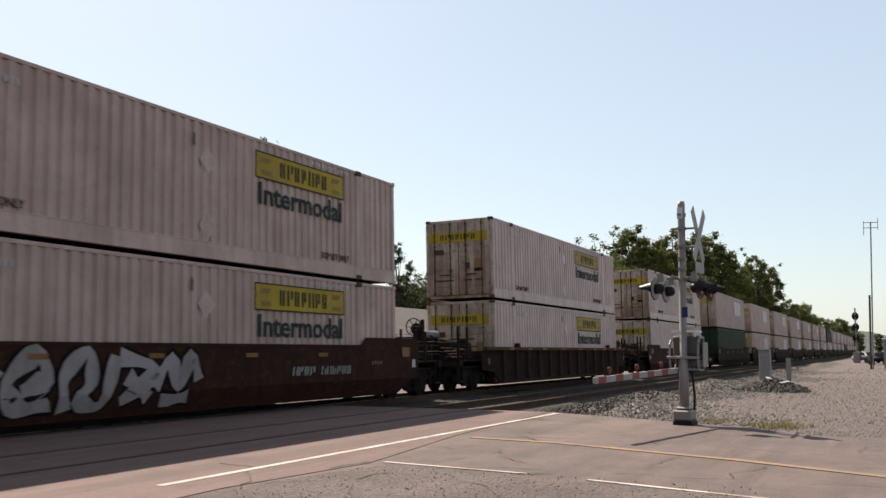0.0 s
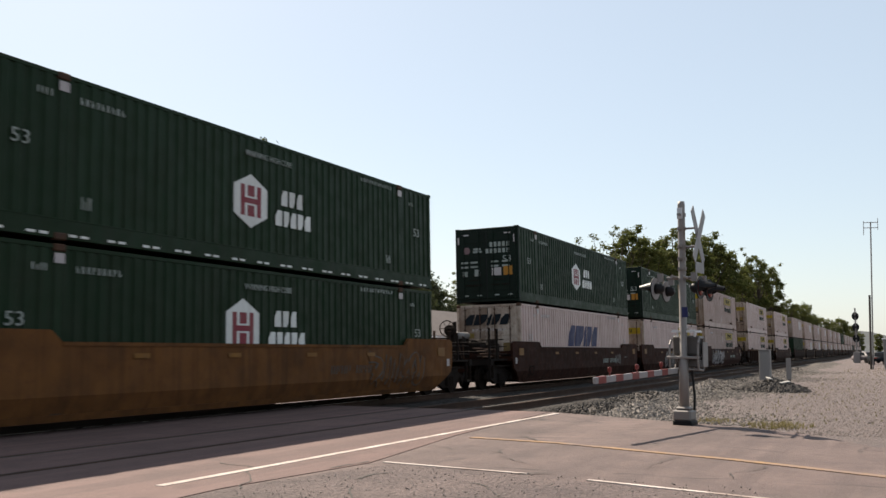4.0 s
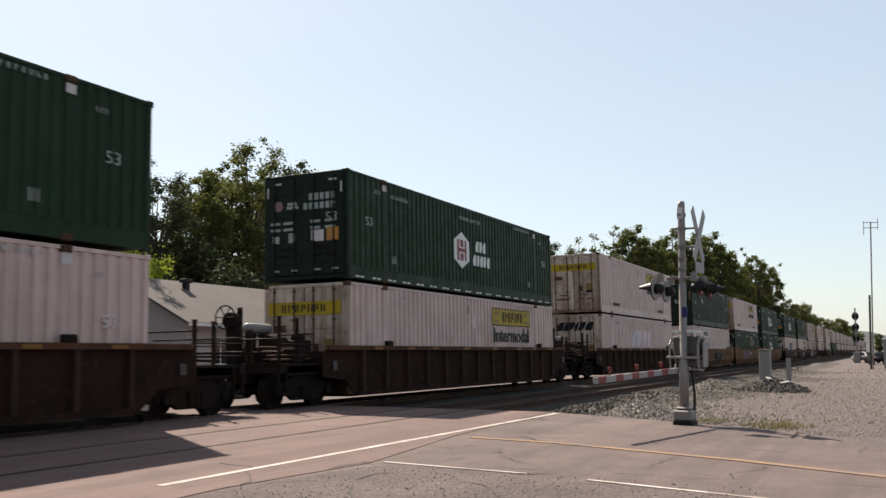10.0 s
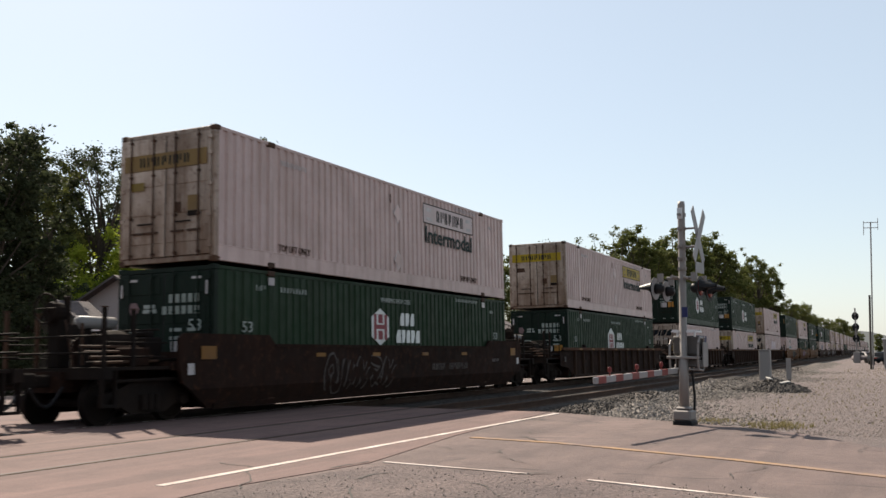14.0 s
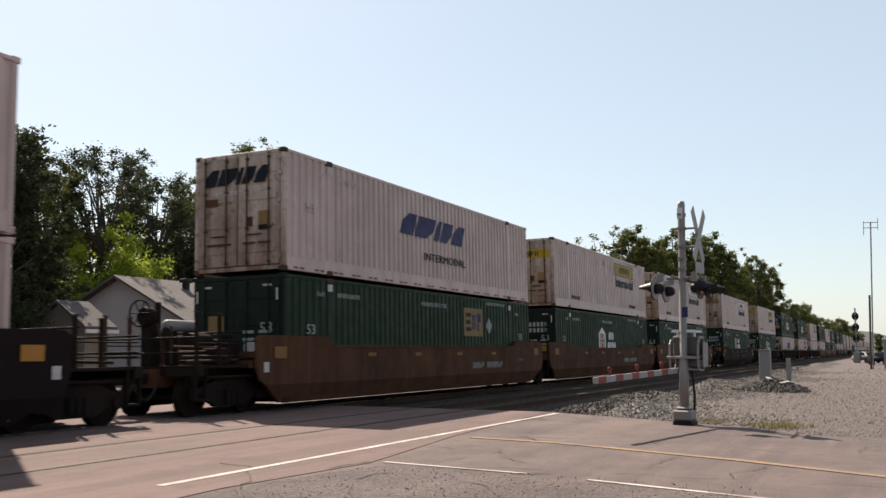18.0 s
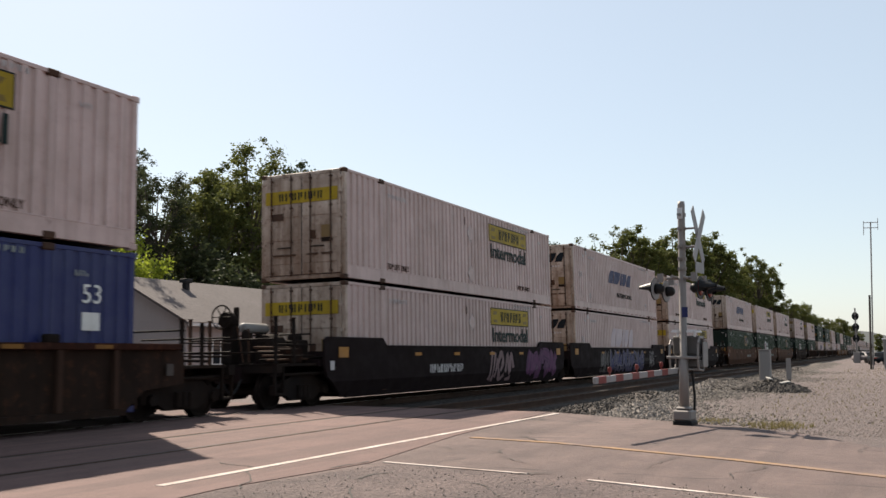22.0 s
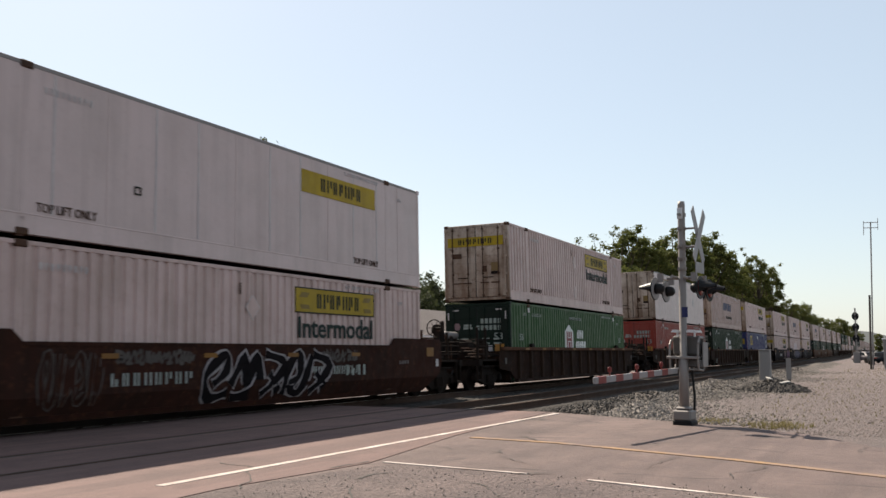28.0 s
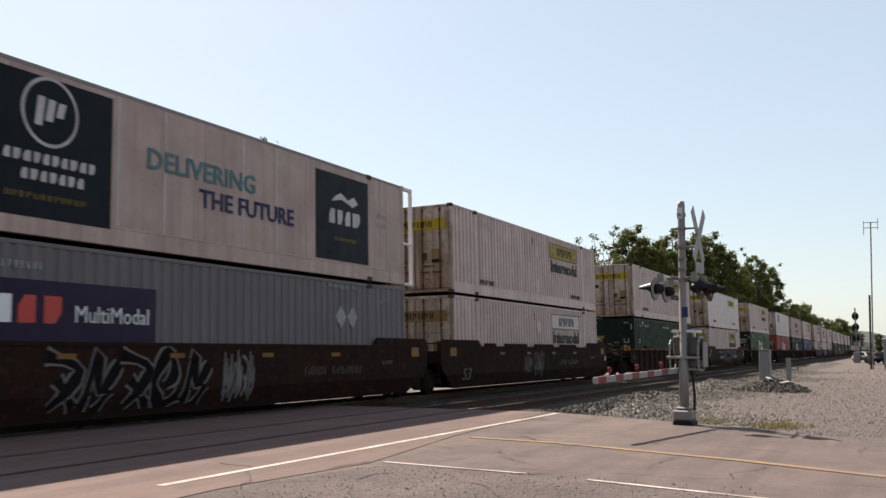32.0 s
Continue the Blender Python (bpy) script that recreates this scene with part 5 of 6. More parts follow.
def grid_sheet(name, x0, x1, y0, y1, z, material, label, category):
    ob = new(name, finish(name, slab(bmesh.new(), [(x0, y0), (x1, y0), (x1, y1), (x0, y1)], z - 0.5, z), material))
    return tagged(ob, label, category, kind="structure")


def ribbon(pts, wide, z0, z1):
    bm = bmesh.new()
    for (ax, ay), (bx_, by) in zip(pts, pts[1:]):
        d = Vector((bx_ - ax, by - ay)).normalized() * (wide / 2)
        slab(bm, [(ax + d.y, ay - d.x), (bx_ + d.y, by - d.x), (bx_ - d.y, by + d.x), (ax - d.y, ay + d.x)], z0, z1)
    return bm


def skirted(name, outline, z0, z1, spread, material):
    bm = bmesh.new()
    cx, cy = sum(p[0] for p in outline) / len(outline), sum(p[1] for p in outline) / len(outline)
    top = [bm.verts.new((x, y, z1)) for x, y in outline]
    foot = []
    for x, y in outline:
        d = Vector((x - cx, y - cy)).normalized() * spread
        foot.append(bm.verts.new((x + d.x, y + d.y, z0)))
    bm.faces.new(top)
    for i in range(len(top)):
        j = (i + 1) % len(top)
        bm.faces.new((top[j], top[i], foot[i], foot[j]))
    return new(name, finish(name, bm, material))


GROUND = -0.20
grid_sheet("ground", -2500, 2500, -2500, 2500, GROUND, M_GRAVEL, "pale tan gravel ground", "ground")
road = skirted("road", [(20.3, 6.9), (20.35, 17.5), (19.5, 60), (3.0, 60), (-4.0, 17.5), (-6.0, 6.9), (-8, -3), (-12, -14), (3.0, -14), (8.0, -7.0), (14.6, 0.05), (16.9, 1.45), (18.1, 3.0), (18.6, 3.9)], GROUND - 0.05, 0.0, 0.7, M_ASPHALT)
tagged(road, "worn pinkish grey asphalt road with cracks", "road", kind="structure")
lot = new("pavement", finish("pavement", slab(bmesh.new(), [(10.25, 5.45), (9.2, 5.75), (7.7, 6.0), (5.6, 5.9), (2.0, 5.9), (-3, 5.9), (-6, -3), (-9, -12), (2, -12), (6.0, -7.0), (8.6, -2.0), (9.3, 1.2)], -0.06, 0.006), M_COARSE))
tagged(lot, "coarse old asphalt lot with loose grit", "pavement", kind="structure")
crossing = new("crossing", finish("crossing", slab(bmesh.new(), [(20.25, 6.95), (20.3, 17.0), (-3.9, 17.0), (-5.8, 6.95), (-3, 5.95), (5.6, 5.96), (7.7, 6.06), (10.2, 5.8), (14, 6.4)], -0.08, 0.008), M_SMOOTH))
tagged(crossing, "smooth asphalt level crossing surface", "crossing", kind="structure")
stop = tagged(new("stop_line", finish("stop_line", ribbon([(7.53, 6.71), (19.73, 6.61)], 0.115, -0.02, 0.014), M_LINE)), "worn white stop line on the asphalt", "road marking", kind="structure")
edge = tagged(new("edge_line", finish("edge_line", ribbon([(10.32, 5.67), (10.02, 3.7)], 0.075, -0.02, 0.012), M_LINE)), "thin white edge line, broken", "road marking", kind="structure")
tagged(new("edge_line", finish("edge_line", ribbon([(9.82, 2.95), (9.32, 1.24), (8.6, -2), (6.0, -7)], 0.075, -0.02, 0.012), M_LINE)), "thin white edge line, broken", "road marking", kind="structure")
tagged(new("centre_line", finish("centre_line", ribbon([(13.81, 6.03), (13.53, 4.5), (12.4, 1.83), (11.46, 0.12), (8, -5.5)], 0.16, -0.02, 0.010), M_LINEY)), "faded yellow centre line", "road marking", kind="structure")


def track(y, lean, label, near):
    base = pose(0, y - 0.755, 0, lean) @ pose(0, 0.755, 0)
    bed = bmesh.new()
    for x0, x1 in ((-160, -4.2), (20.5, 900)):
        a = [(-2.3, GROUND - 0.06), (-1.5, -0.17), (1.5, -0.17), (2.3, GROUND - 0.06)]
        v0 = [bed.verts.new((x0, p, q)) for p, q in a]
        v1 = [bed.verts.new((x1, p, q)) for p, q in a]
        for i in range(3):
            bed.faces.new((v0[i], v0[i + 1], v1[i + 1], v1[i]))
        bed.faces.new(v0)
        bed.faces.new(v1[::-1])
    root = empty("railway_track", label, "railway track", "railway tracks", "structure")
    root.matrix_basis = base
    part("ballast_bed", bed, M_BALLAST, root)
    for s in (-1, 1):
        out = [(-0.036, 0.0), (0.036, 0.0), (0.036, -0.035), (0.012, -0.045), (0.012, -0.145), (0.07, -0.16), (0.07, -0.172), (-0.07, -0.172), (-0.07, -0.16), (-0.012, -0.145), (-0.012, -0.045), (-0.036, -0.035)]
        bm = bmesh.new()
        a = [bm.verts.new((-160, s * 0.755 + u, v + 0.012)) for u, v in out]
        b = [bm.verts.new((900, s * 0.755 + u, v + 0.012)) for u, v in out]
        bm.faces.new(a)
        bm.faces.new(b[::-1])
        for i in range(len(a)):
            bm.faces.new((a[i], a[(i + 1) % 12], b[(i + 1) % 12], b[i]))
        rail = part("rail", bm, M_RAIL, root)
        part("rail_head", boxes((-160, 900, s * 0.755 - 0.030, s * 0.755 + 0.030, 0.0, 0.0135)), M_RAIL if near else M_TREAD, rail, "rail head worn by wheels")
        part("flangeway", boxes((-3.9, 20.3, s * 0.755 - (0.095 if s > 0 else 0.045), s * 0.755 + (0.045 if s > 0 else 0.095), -0.05, 0.0095)), M_PATCH if near and s > 0 else M_SIGNAL, root, "dark rubber flangeway")
    return root


near_track = track(9.58, 0.0, "empty railway track in ballast", True)
far_track = track(RAIL_Y + 0.755, LEAN, "railway track under the train", False)
tie = finish("sleeper", boxes((-0.115, 0.115, -1.28, 1.28, -0.33, -0.155), bevel=0.012), M_TIE)
for root, n in ((near_track, 150), (far_track, 60)):
    for k in range(n):
        part("sleeper", tie, None, root, at=pose(20.9 + k * 0.54, 0.02 * math.sin(k * 2.3), 0, 0, 0, 0.8 * math.sin(k * 1.7)))

# ---- crossing signal ----


def crossing_signal():
    x, y = 17.92, 3.52
    root = empty("crossing_signal", "galvanised crossing signal mast with lowered striped gate", "crossing signal")
    root.matrix_basis = pose(x, y, 0.0, 0.6, 0, -8.9)
    bm = bmesh.new()
    lathe(bm, [(0.088, 0.25), (0.088, 1.22), (0.068, 1.24), (0.068, 4.1), (0.06, 4.17)], 16, "Z")
    mast = part("mast", bm, M_GALV, root, smooth=True)
    part("mast_base", boxes((-0.17, 0.17, -0.17, 0.17, 0.08, 0.27), (-0.13, 0.13, -0.13, 0.13, 0.27, 0.33), bevel=0.025), M_GALV, root, "boxy grey mast foot")
    part("base_skirt", boxes((-0.18, 0.18, -0.19, 0.17, -0.1, 0.085), bevel=0.02), M_SIGNAL, root)
    for z in (2.86, 3.05, 3.28, 3.62, 3.88):
        c = bmesh.new()
        lathe(c, [(0.085, z), (0.085, z + 0.06)], 12, "Z")
        box(c, -0.16, 0.02, -0.03, 0.03, z + 0.01, z + 0.05)
        part("mast_clamp", c, M_GALV, mast)
    part("top_plate", boxes((-0.094, -0.084, -0.05, 0.05, 3.83, 4.04)), M_SIGNWHITE, mast)
    part("blue_plate", boxes((-0.115, -0.10, -0.13, -0.02, 1.98, 2.17)), M_BLUE, mast, "small blue notice plate")
    buck = part("crossbuck", boxes((-0.03, 0.03, -0.03, 0.03, -0.05, 0.05)), M_GALV, root, at=pose(0.0, -0.31, 3.50, 0, 0, 4))
    for a in (-1, 1):
        part("crossbuck_board", prism(bmesh.new(), [(-0.60, -0.1), (0.60, -0.1), (0.60, 0.1), (-0.60, 0.1)], -0.02 + 0.012 * a, -0.008 + 0.012 * a), M_BUCK, buck, "white crossbuck board", pose(0, 0, 0, 0, a * 52, 0))
    part("sign_arm", rods(((0, 0, 3.3), (0, -0.31, 3.3), 0.025), ((0, 0, 3.65), (0, -0.31, 3.65), 0.02)), M_GALV, mast)
    part("track_plate", boxes((-0.22, 0.22, -0.345, -0.33, 2.80, 3.00)), M_BUCK, root)
    for s in (-1, 1):
        part("light_arm", rods(((-0.47, s * 0.10 - 0.068, 2.72), (0.47, s * 0.10 + 0.068, 2.72), 0.028), ((0, 0, 2.72), (0, s * 0.30, 2.72), 0.03)), M_GALV, mast)
        for xx in (-0.45, 0.45):
            head = part("signal_light", boxes((-0.03, 0.03, -0.05, 0.05, 0.12, 0.28)), M_GALV, root, at=pose(xx, s * 0.32 + xx * 0.145, 2.50, 0, 0, -1))
            disc = bmesh.new()
            lathe(disc, [(0.21, s * 0.10), (0.21, s * 0.118)], 24, "Y")
            part("backing_disc", disc, M_SIGNAL, head, "round black backing")
            if s > 0:
                part("disc_back", lathe(bmesh.new(), [(0.20, 0.094), (0.20, 0.099)], 24, "Y"), M_BUCK, head, "grey back of the disc")
            lens = bmesh.new()
            lathe(lens, [(0.15, s * 0.12), (0.10, s * 0.14), (0.03, s * 0.15)], 18, "Y")
            part("lens", lens, M_LENS, head, "red lens", smooth=True)
            shell = bmesh.new()
            lathe(shell, [(0.05, -s * 0.06), (0.09, -s * 0.02), (0.10, s * 0.09)], 16, "Y")
            part("housing", shell, M_SIGNAL, head, smooth=True)
            hood = bmesh.new()
            ring = [(math.cos(a), math.sin(a)) for a in [math.pi * (k / 10) for k in range(-2, 13)]]
            rows = []
            for d, r0 in ((0.118, 0.145), (0.40, 0.065), (0.40, 0.055), (0.118, 0.13)):
                rows.append([hood.verts.new((u * r0, s * (d if v > -0.05 or d < 0.2 else 0.22), v * r0)) for u, v in ring])
            for r0, r1 in zip(rows, rows[1:]):
                for k in range(len(ring) - 1):
                    hood.faces.new((r0[k], r0[k + 1], r1[k + 1], r1[k]))
            part("hood", hood, M_SIGNAL, head, "black hood")
    # gate machine behind the mast, side frames and racks
    part("gate_machine", boxes((0.10, 0.42, -0.27, 0.25, 1.28, 1.64), bevel=0.03), M_GATEBOX, root, "dark grey gate machine box")
    part("motor_box", boxes((0.06, 0.40, -0.31, 0.14, 1.05, 1.20), bevel=0.02), M_GATEBOX, root)
    part("machine_bracket", boxes((-0.10, 0.40, -0.28, 0.30, 1.21, 1.26), bevel=0.01), M_GALV, root)
    part("lower_bar", boxes((0.0, 0.25, -0.27, 0.24, 1.0, 1.035), bevel=0.008), M_GALV, root)
    for yy, top in ((-0.29, 1.60), (0.25, 1.56)):
        w = bmesh.new()
        pts = [(-0.02, 1.02), (-0.06, 1.25), (-0.04, top - 0.1), (0.04, top), (0.20, top), (0.28, top - 0.1), (0.28, 1.1), (0.22, 1.0), (-0.02, 1.02)]
        for (a, b), (c, d) in zip(pts, pts[1:]):
            rod(w, (a, yy, b), (c, yy, d), 0.022, 8)
        part("side_frame", w, M_GALV, root)
    part("counterweight", boxes((0.10, 0.36, -0.345, -0.315, 1.06, 1.52), bevel=0.012), M_STEELBOX, root)
    for y0, y1 in ((0.06, 0.20), (-0.27, -0.09)):
        part("top_rack", boxes((-0.1, 0.25, y0, y0 + 0.02, 1.70, 1.73), (-0.1, 0.25, y1 - 0.02, y1, 1.70, 1.73), (-0.1, -0.07, y0 + 0.02, y1 - 0.02, 1.70, 1.75), (0.22, 0.25, y0 + 0.02, y1 - 0.02, 1.70, 1.75), (0.05, 0.08, y0 + 0.06, y0 + 0.09, 1.62, 1.70)), M_SIGNWHITE, root)
    # arm and stripes use tones already dimmed for its shaded side
    arm = part("gate_arm", boxes((-3.78, -0.25, -0.025, 0.025, -0.05, 0.05), bevel=0.008), M_BUCK, root, "white gate arm with red stripes", pose(0, 0.05, 1.0, 0, -1.5, 0))
    for k in range(5):
        x1 = -0.75 - k * 0.66
        part("red_stripe", boxes((x1 - 0.28, x1, -0.029, 0.029, -0.054, 0.054)), M_ARMRED, arm)
    for xx in (-1.0, -2.1, -3.2):
        lampb = bmesh.new()
        lathe(lampb, [(0.014, 0.05), (0.014, 0.10), (0.032, 0.11), (0.032, 0.17), (0.018, 0.19)], 12, "Z", (xx, 0, 0))
        part("arm_lamp", lampb, M_ARMRED, arm, "red gate arm lamp")
    conduit = bmesh.new()
    pts = [(0.12, -0.14, 0.15), (0.14, -0.15, 0.5), (0.13, -0.13, 0.8), (0.08, -0.12, 1.05)]
    for a, b in zip(pts, pts[1:]):
        rod(conduit, a, b, 0.022, 8)
    part("conduit", conduit, M_SIGNAL, root)
    return root


crossing_signal()

# ---- trackside things ----
cab = empty("signal_cabinet", "grey steel trackside cabinet on a post", "cabinet")
cab.matrix_basis = pose(41.0, 4.72, GROUND)
part("cabinet_body", boxes((-0.25, 0.25, -0.22, 0.22, 0.0, 1.58), bevel=0.03), M_STEELBOX, cab)
part("cabinet_door", boxes((-0.27, -0.25, -0.19, 0.19, 0.25, 1.48), bevel=0.01), M_STEELBOX, cab)
part("cabinet_roof", boxes((-0.29, 0.29, -0.235, 0.235, 1.58, 1.61), bevel=0.01), M_STEELBOX, cab)
post = empty("marker_post", "short weathered marker post with a plate", "post")
post.matrix_basis = pose(42.5, 3.95, GROUND)
part("post_shaft", boxes((-0.05, 0.05, -0.05, 0.05, 0, 1.2), bevel=0.01), M_TIE, post)
part("post_plate", boxes((-0.07, -0.05, -0.10, 0.10, 0.35, 1.25), bevel=0.005), M_STEELBOX, post)


def block_signal(x, y):
    root = empty("railway_signal", "tall black railway signal with three round heads", "railway signal")
    root.matrix_basis = pose(x, y, GROUND)
    part("signal_post", rods(((0, 0, 0), (0, 0, 7.0), 0.09)), M_GALV, root)
    for z in (5.95, 4.55, 3.1):
        d = bmesh.new()
        prism(d, [(0.42 * math.cos(a), z + 0.5 * math.sin(a)) for a in [2 * math.pi * k / 20 for k in range(20)]], -0.02, 0.02)
        d.transform(Matrix.Rotation(math.pi / 2, 4, "Z"))
        part("signal_head", d, M_SIGNAL, root, "black oval signal head")
        part("signal_hood", boxes((-0.3, 0.15, -0.14, 0.14, z - 0.14, z + 0.14), bevel=0.03), M_SIGNAL, root)
    part("signal_case", boxes((-0.4, 0.4, -0.4, 0.4, 0, 1.4), bevel=0.04), M_STEELBOX, root)
    part("signal_ladder", boxes((0.25, 0.28, -0.2, -0.17, 0, 6.5), (0.25, 0.28, 0.17, 0.2, 0, 6.5), *[(0.25, 0.28, -0.17, 0.17, 0.4 + k * 0.4, 0.43 + k * 0.4) for k in range(15)]), M_GALV, root)


block_signal(131.9, 4.0)
mast = empty("antenna_mast", "thin steel antenna mast with a small aerial", "antenna")
mast.matrix_basis = pose(87.0, 1.43, GROUND, 1.5)
part("mast_pipe", rods(((0, 0, 0), (0, 0, 12.4), 0.055)), M_GALV, mast)
part("mast_pole", rods(((0.15, 0.17, 0), (0.15, 0.19, 6.2), 0.085)), M_TIE, mast, "stout wooden pole")
part("aerial", rods(((0, -0.55, 11.9), (0, 0.55, 11.9), 0.03), ((0, -0.55, 12.35), (0, 0.55, 12.35), 0.03), ((0, -0.55, 11.7), (0, -0.55, 12.7), 0.025), ((0, 0.55, 11.3), (0, 0.55, 12.5), 0.025)), M_GALV, mast)


def shed():
    root = empty("metal_shed", "small pale grey metal equipment shed", "shed")
    root.matrix_basis = pose(90.0, -0.6, GROUND)
    part("wall", boxes((-1.5, 1.5, -2.2, 1.2, 0, 2.5), bevel=0.02), M_STEELBOX, root)
    part("roof", boxes((-1.6, 1.6, -2.3, 1.3, 2.5, 2.62), bevel=0.02), M_TRIMW, root)
    part("door", boxes((-1.54, -1.5, -0.6, 0.4, 0.05, 2.1), bevel=0.01), M_STEELBOX, root)


shed()


def parked_car(x, y, turn, paint, label):
    root = empty("parked_car", label, "car")
    root.matrix_basis = pose(x, y, GROUND, 0, 0, turn)
    body = prism(bmesh.new(), [(-2.2, 0.35), (-2.25, 0.8), (-1.5, 0.95), (-0.9, 1.42), (0.7, 1.45), (1.5, 0.98), (2.2, 0.85), (2.25, 0.35)], -0.85, 0.85)
    bmesh.ops.bevel(body, geom=body.edges[:], offset=0.06, segments=2, affect="EDGES")
    part("car_body", body, paint, root, smooth=True)
    part("side_window", prism(bmesh.new(), [(-1.3, 0.98), (-0.85, 1.36), (0.65, 1.38), (1.25, 1.0)], -0.87, 0.87), M_WINDOW, root)
    part("rear_window", boxes((-1.45, -1.2, -0.65, 0.65, 1.0, 1.3)), M_WINDOW, root)
    for wx in (-1.35, 1.4):
        for wy in (-0.78, 0.78):
            t = bmesh.new()
            lathe(t, [(0.2, wy - 0.1), (0.33, wy - 0.1), (0.33, wy + 0.1), (0.2, wy + 0.1)], 18, "Y", (wx, 0, 0.33))
            part("wheel", t, M_SIGNAL, root)
    for wy in (-0.65, 0.65):
        part("tail_light", boxes((-2.27, -2.2, wy - 0.14, wy + 0.14, 0.68, 0.82)), M_LENS, root)


parked_car(132.0, 2.9, 30, M_GREY, "small pale grey parked car on gravel")
parked_car(118.0, 1.35, 10, M_NAVY, "dark parked car on gravel")

# ---- houses behind the tracks ----


def house(x0, x1, y0, y1, wall_h, ridge_h, gable_to_track, paint, label, vents=(), over=0.45):
    """A one-storey house; the ridge runs along x, or along y with its gable to the track."""
    root = empty("house", label, "house", "houses behind the tracks")
    root.matrix_basis = pose(x0, y0, GROUND)
    w, d = x1 - x0, y1 - y0
    bm = bmesh.new()
    box(bm, 0, w, 0, d, 0, wall_h)
    part("wall", bm, paint, root)
    gab = bmesh.new()
    if gable_to_track:
        prism(gab, [(0, wall_h), (w, wall_h), (w / 2, ridge_h)], 0.0, d)
    else:
        prism(gab, [(0, wall_h), (d, wall_h), (d / 2, ridge_h)], -w, 0)
        gab.transform(Matrix.Rotation(math.pi / 2, 4, "Z"))
    part("gable", gab, paint, root)
    o, t = over, 0.12
    for s in (-1, 1):
        rb = bmesh.new()
        if gable_to_track:
            k = (ridge_h - wall_h) / (w / 2)
            e = (-o, wall_h - o * k) if s < 0 else (w + o, wall_h - o * k)
            prism(rb, [e, (w / 2, ridge_h), (w / 2, ridge_h + t), (e[0], e[1] + t)], -o, d + o)
        else:
            k = (ridge_h - wall_h) / (d / 2)
            e = (-o, wall_h - o * k) if s < 0 else (d + o, wall_h - o * k)
            prism(rb, [e, (d / 2, ridge_h), (d / 2, ridge_h + t), (e[0], e[1] + t)], -w - o, o)
            rb.transform(Matrix.Rotation(math.pi / 2, 4, "Z"))
        roof = part("roof", rb, M_ROOF, root, "grey shingle roof")
    if gable_to_track:
        k = (ridge_h - wall_h) / (w / 2)
        for s in (-1, 1):
            e = -o if s < 0 else w + o
            part("barge_board", prism(bmesh.new(), [(e, wall_h - o * k - 0.06), (w / 2, ridge_h - 0.06), (w / 2, ridge_h + 0.10), (e, wall_h - o * k + 0.10)], -o - 0.04, -o), M_TRIMW, root)
    else:
        part("gutter", boxes((-o, w + o, -o - 0.1, -o, wall_h - 0.28, wall_h - 0.14)), M_TRIMW, root)
    for vx, vy, vz in vents:
        part("roof_vent", boxes((vx - 0.14, vx + 0.14, vy - 0.14, vy + 0.14, vz - 0.5, vz + 0.42), (vx - 0.24, vx + 0.24, vy - 0.24, vy + 0.24, vz + 0.42, vz + 0.62), bevel=0.02), M_SIGNAL, root, "dark roof vent")
    n = int(w // 4)
    for k in range(n):
        x = (k + 0.5) * w / n
        win = part("window", boxes((x - 0.55, x + 0.55, -0.03, 0.03, 0.95, 2.05)), M_WINDOW, root)
        part("window_frame", boxes((x - 0.63, x - 0.55, -0.05, 0.02, 0.87, 2.13), (x + 0.55, x + 0.63, -0.05, 0.02, 0.87, 2.13), (x - 0.55, x + 0.55, -0.05, 0.02, 2.05, 2.13), (x - 0.55, x + 0.55, -0.05, 0.02, 0.87, 0.95), (x - 0.03, x + 0.03, -0.05, 0.02, 0.95, 2.05)), M_TRIMW, win)
    return root


house(33.9, 48.3, 28.9, 37.1, 2.95, 5.0, False, M_SIDING, "long pale house with a grey shingle roof", [(3.6, 3.2, 4.55), (11.0, 3.2, 4.55)])
house(26.5, 27.7, 27.45, 30.15, 2.5, 3.38, False, M_BEIGE, "small beige outbuilding under the trees", over=0.22)
house(57.5, 86, 31, 39, 2.8, 4.85, False, M_SIDING, "pale house partly behind trees")

# ---- trees ----


def leaf_cloud(rnd, centres, per, size, material, name="crown"):
    vs, fs = [], []
    for (cx, cy, cz, cr) in centres:
        n = int(per * (cr ** 1.6))
        for _ in range(n):
            u = Vector((rnd.gauss(0, 1), rnd.gauss(0, 1), rnd.gauss(0, 1)))
            u = u.normalized() * cr * abs(rnd.gauss(0.62, 0.32))
            p = Vector((cx + u.x, cy + u.y, cz + u.z * 0.8))
            a = Vector((rnd.gauss(0, 1), rnd.gauss(0, 1), rnd.gauss(0, 0.6))).normalized()
            b = a.cross(Vector((rnd.gauss(0, 1), rnd.gauss(0, 1), rnd.gauss(0, 1)))).normalized()
            s = size * rnd.uniform(0.6, 1.4)
            k = len(vs)
            vs += [p - a * s, p + b * s * 0.5, p + a * s, p - b * s * 0.5]
            fs.append((k, k + 1, k + 2, k + 3))
    me = bpy.data.meshes.new(name)
    me.from_pydata(vs, [], fs)
    me.materials.append(material)
    return me


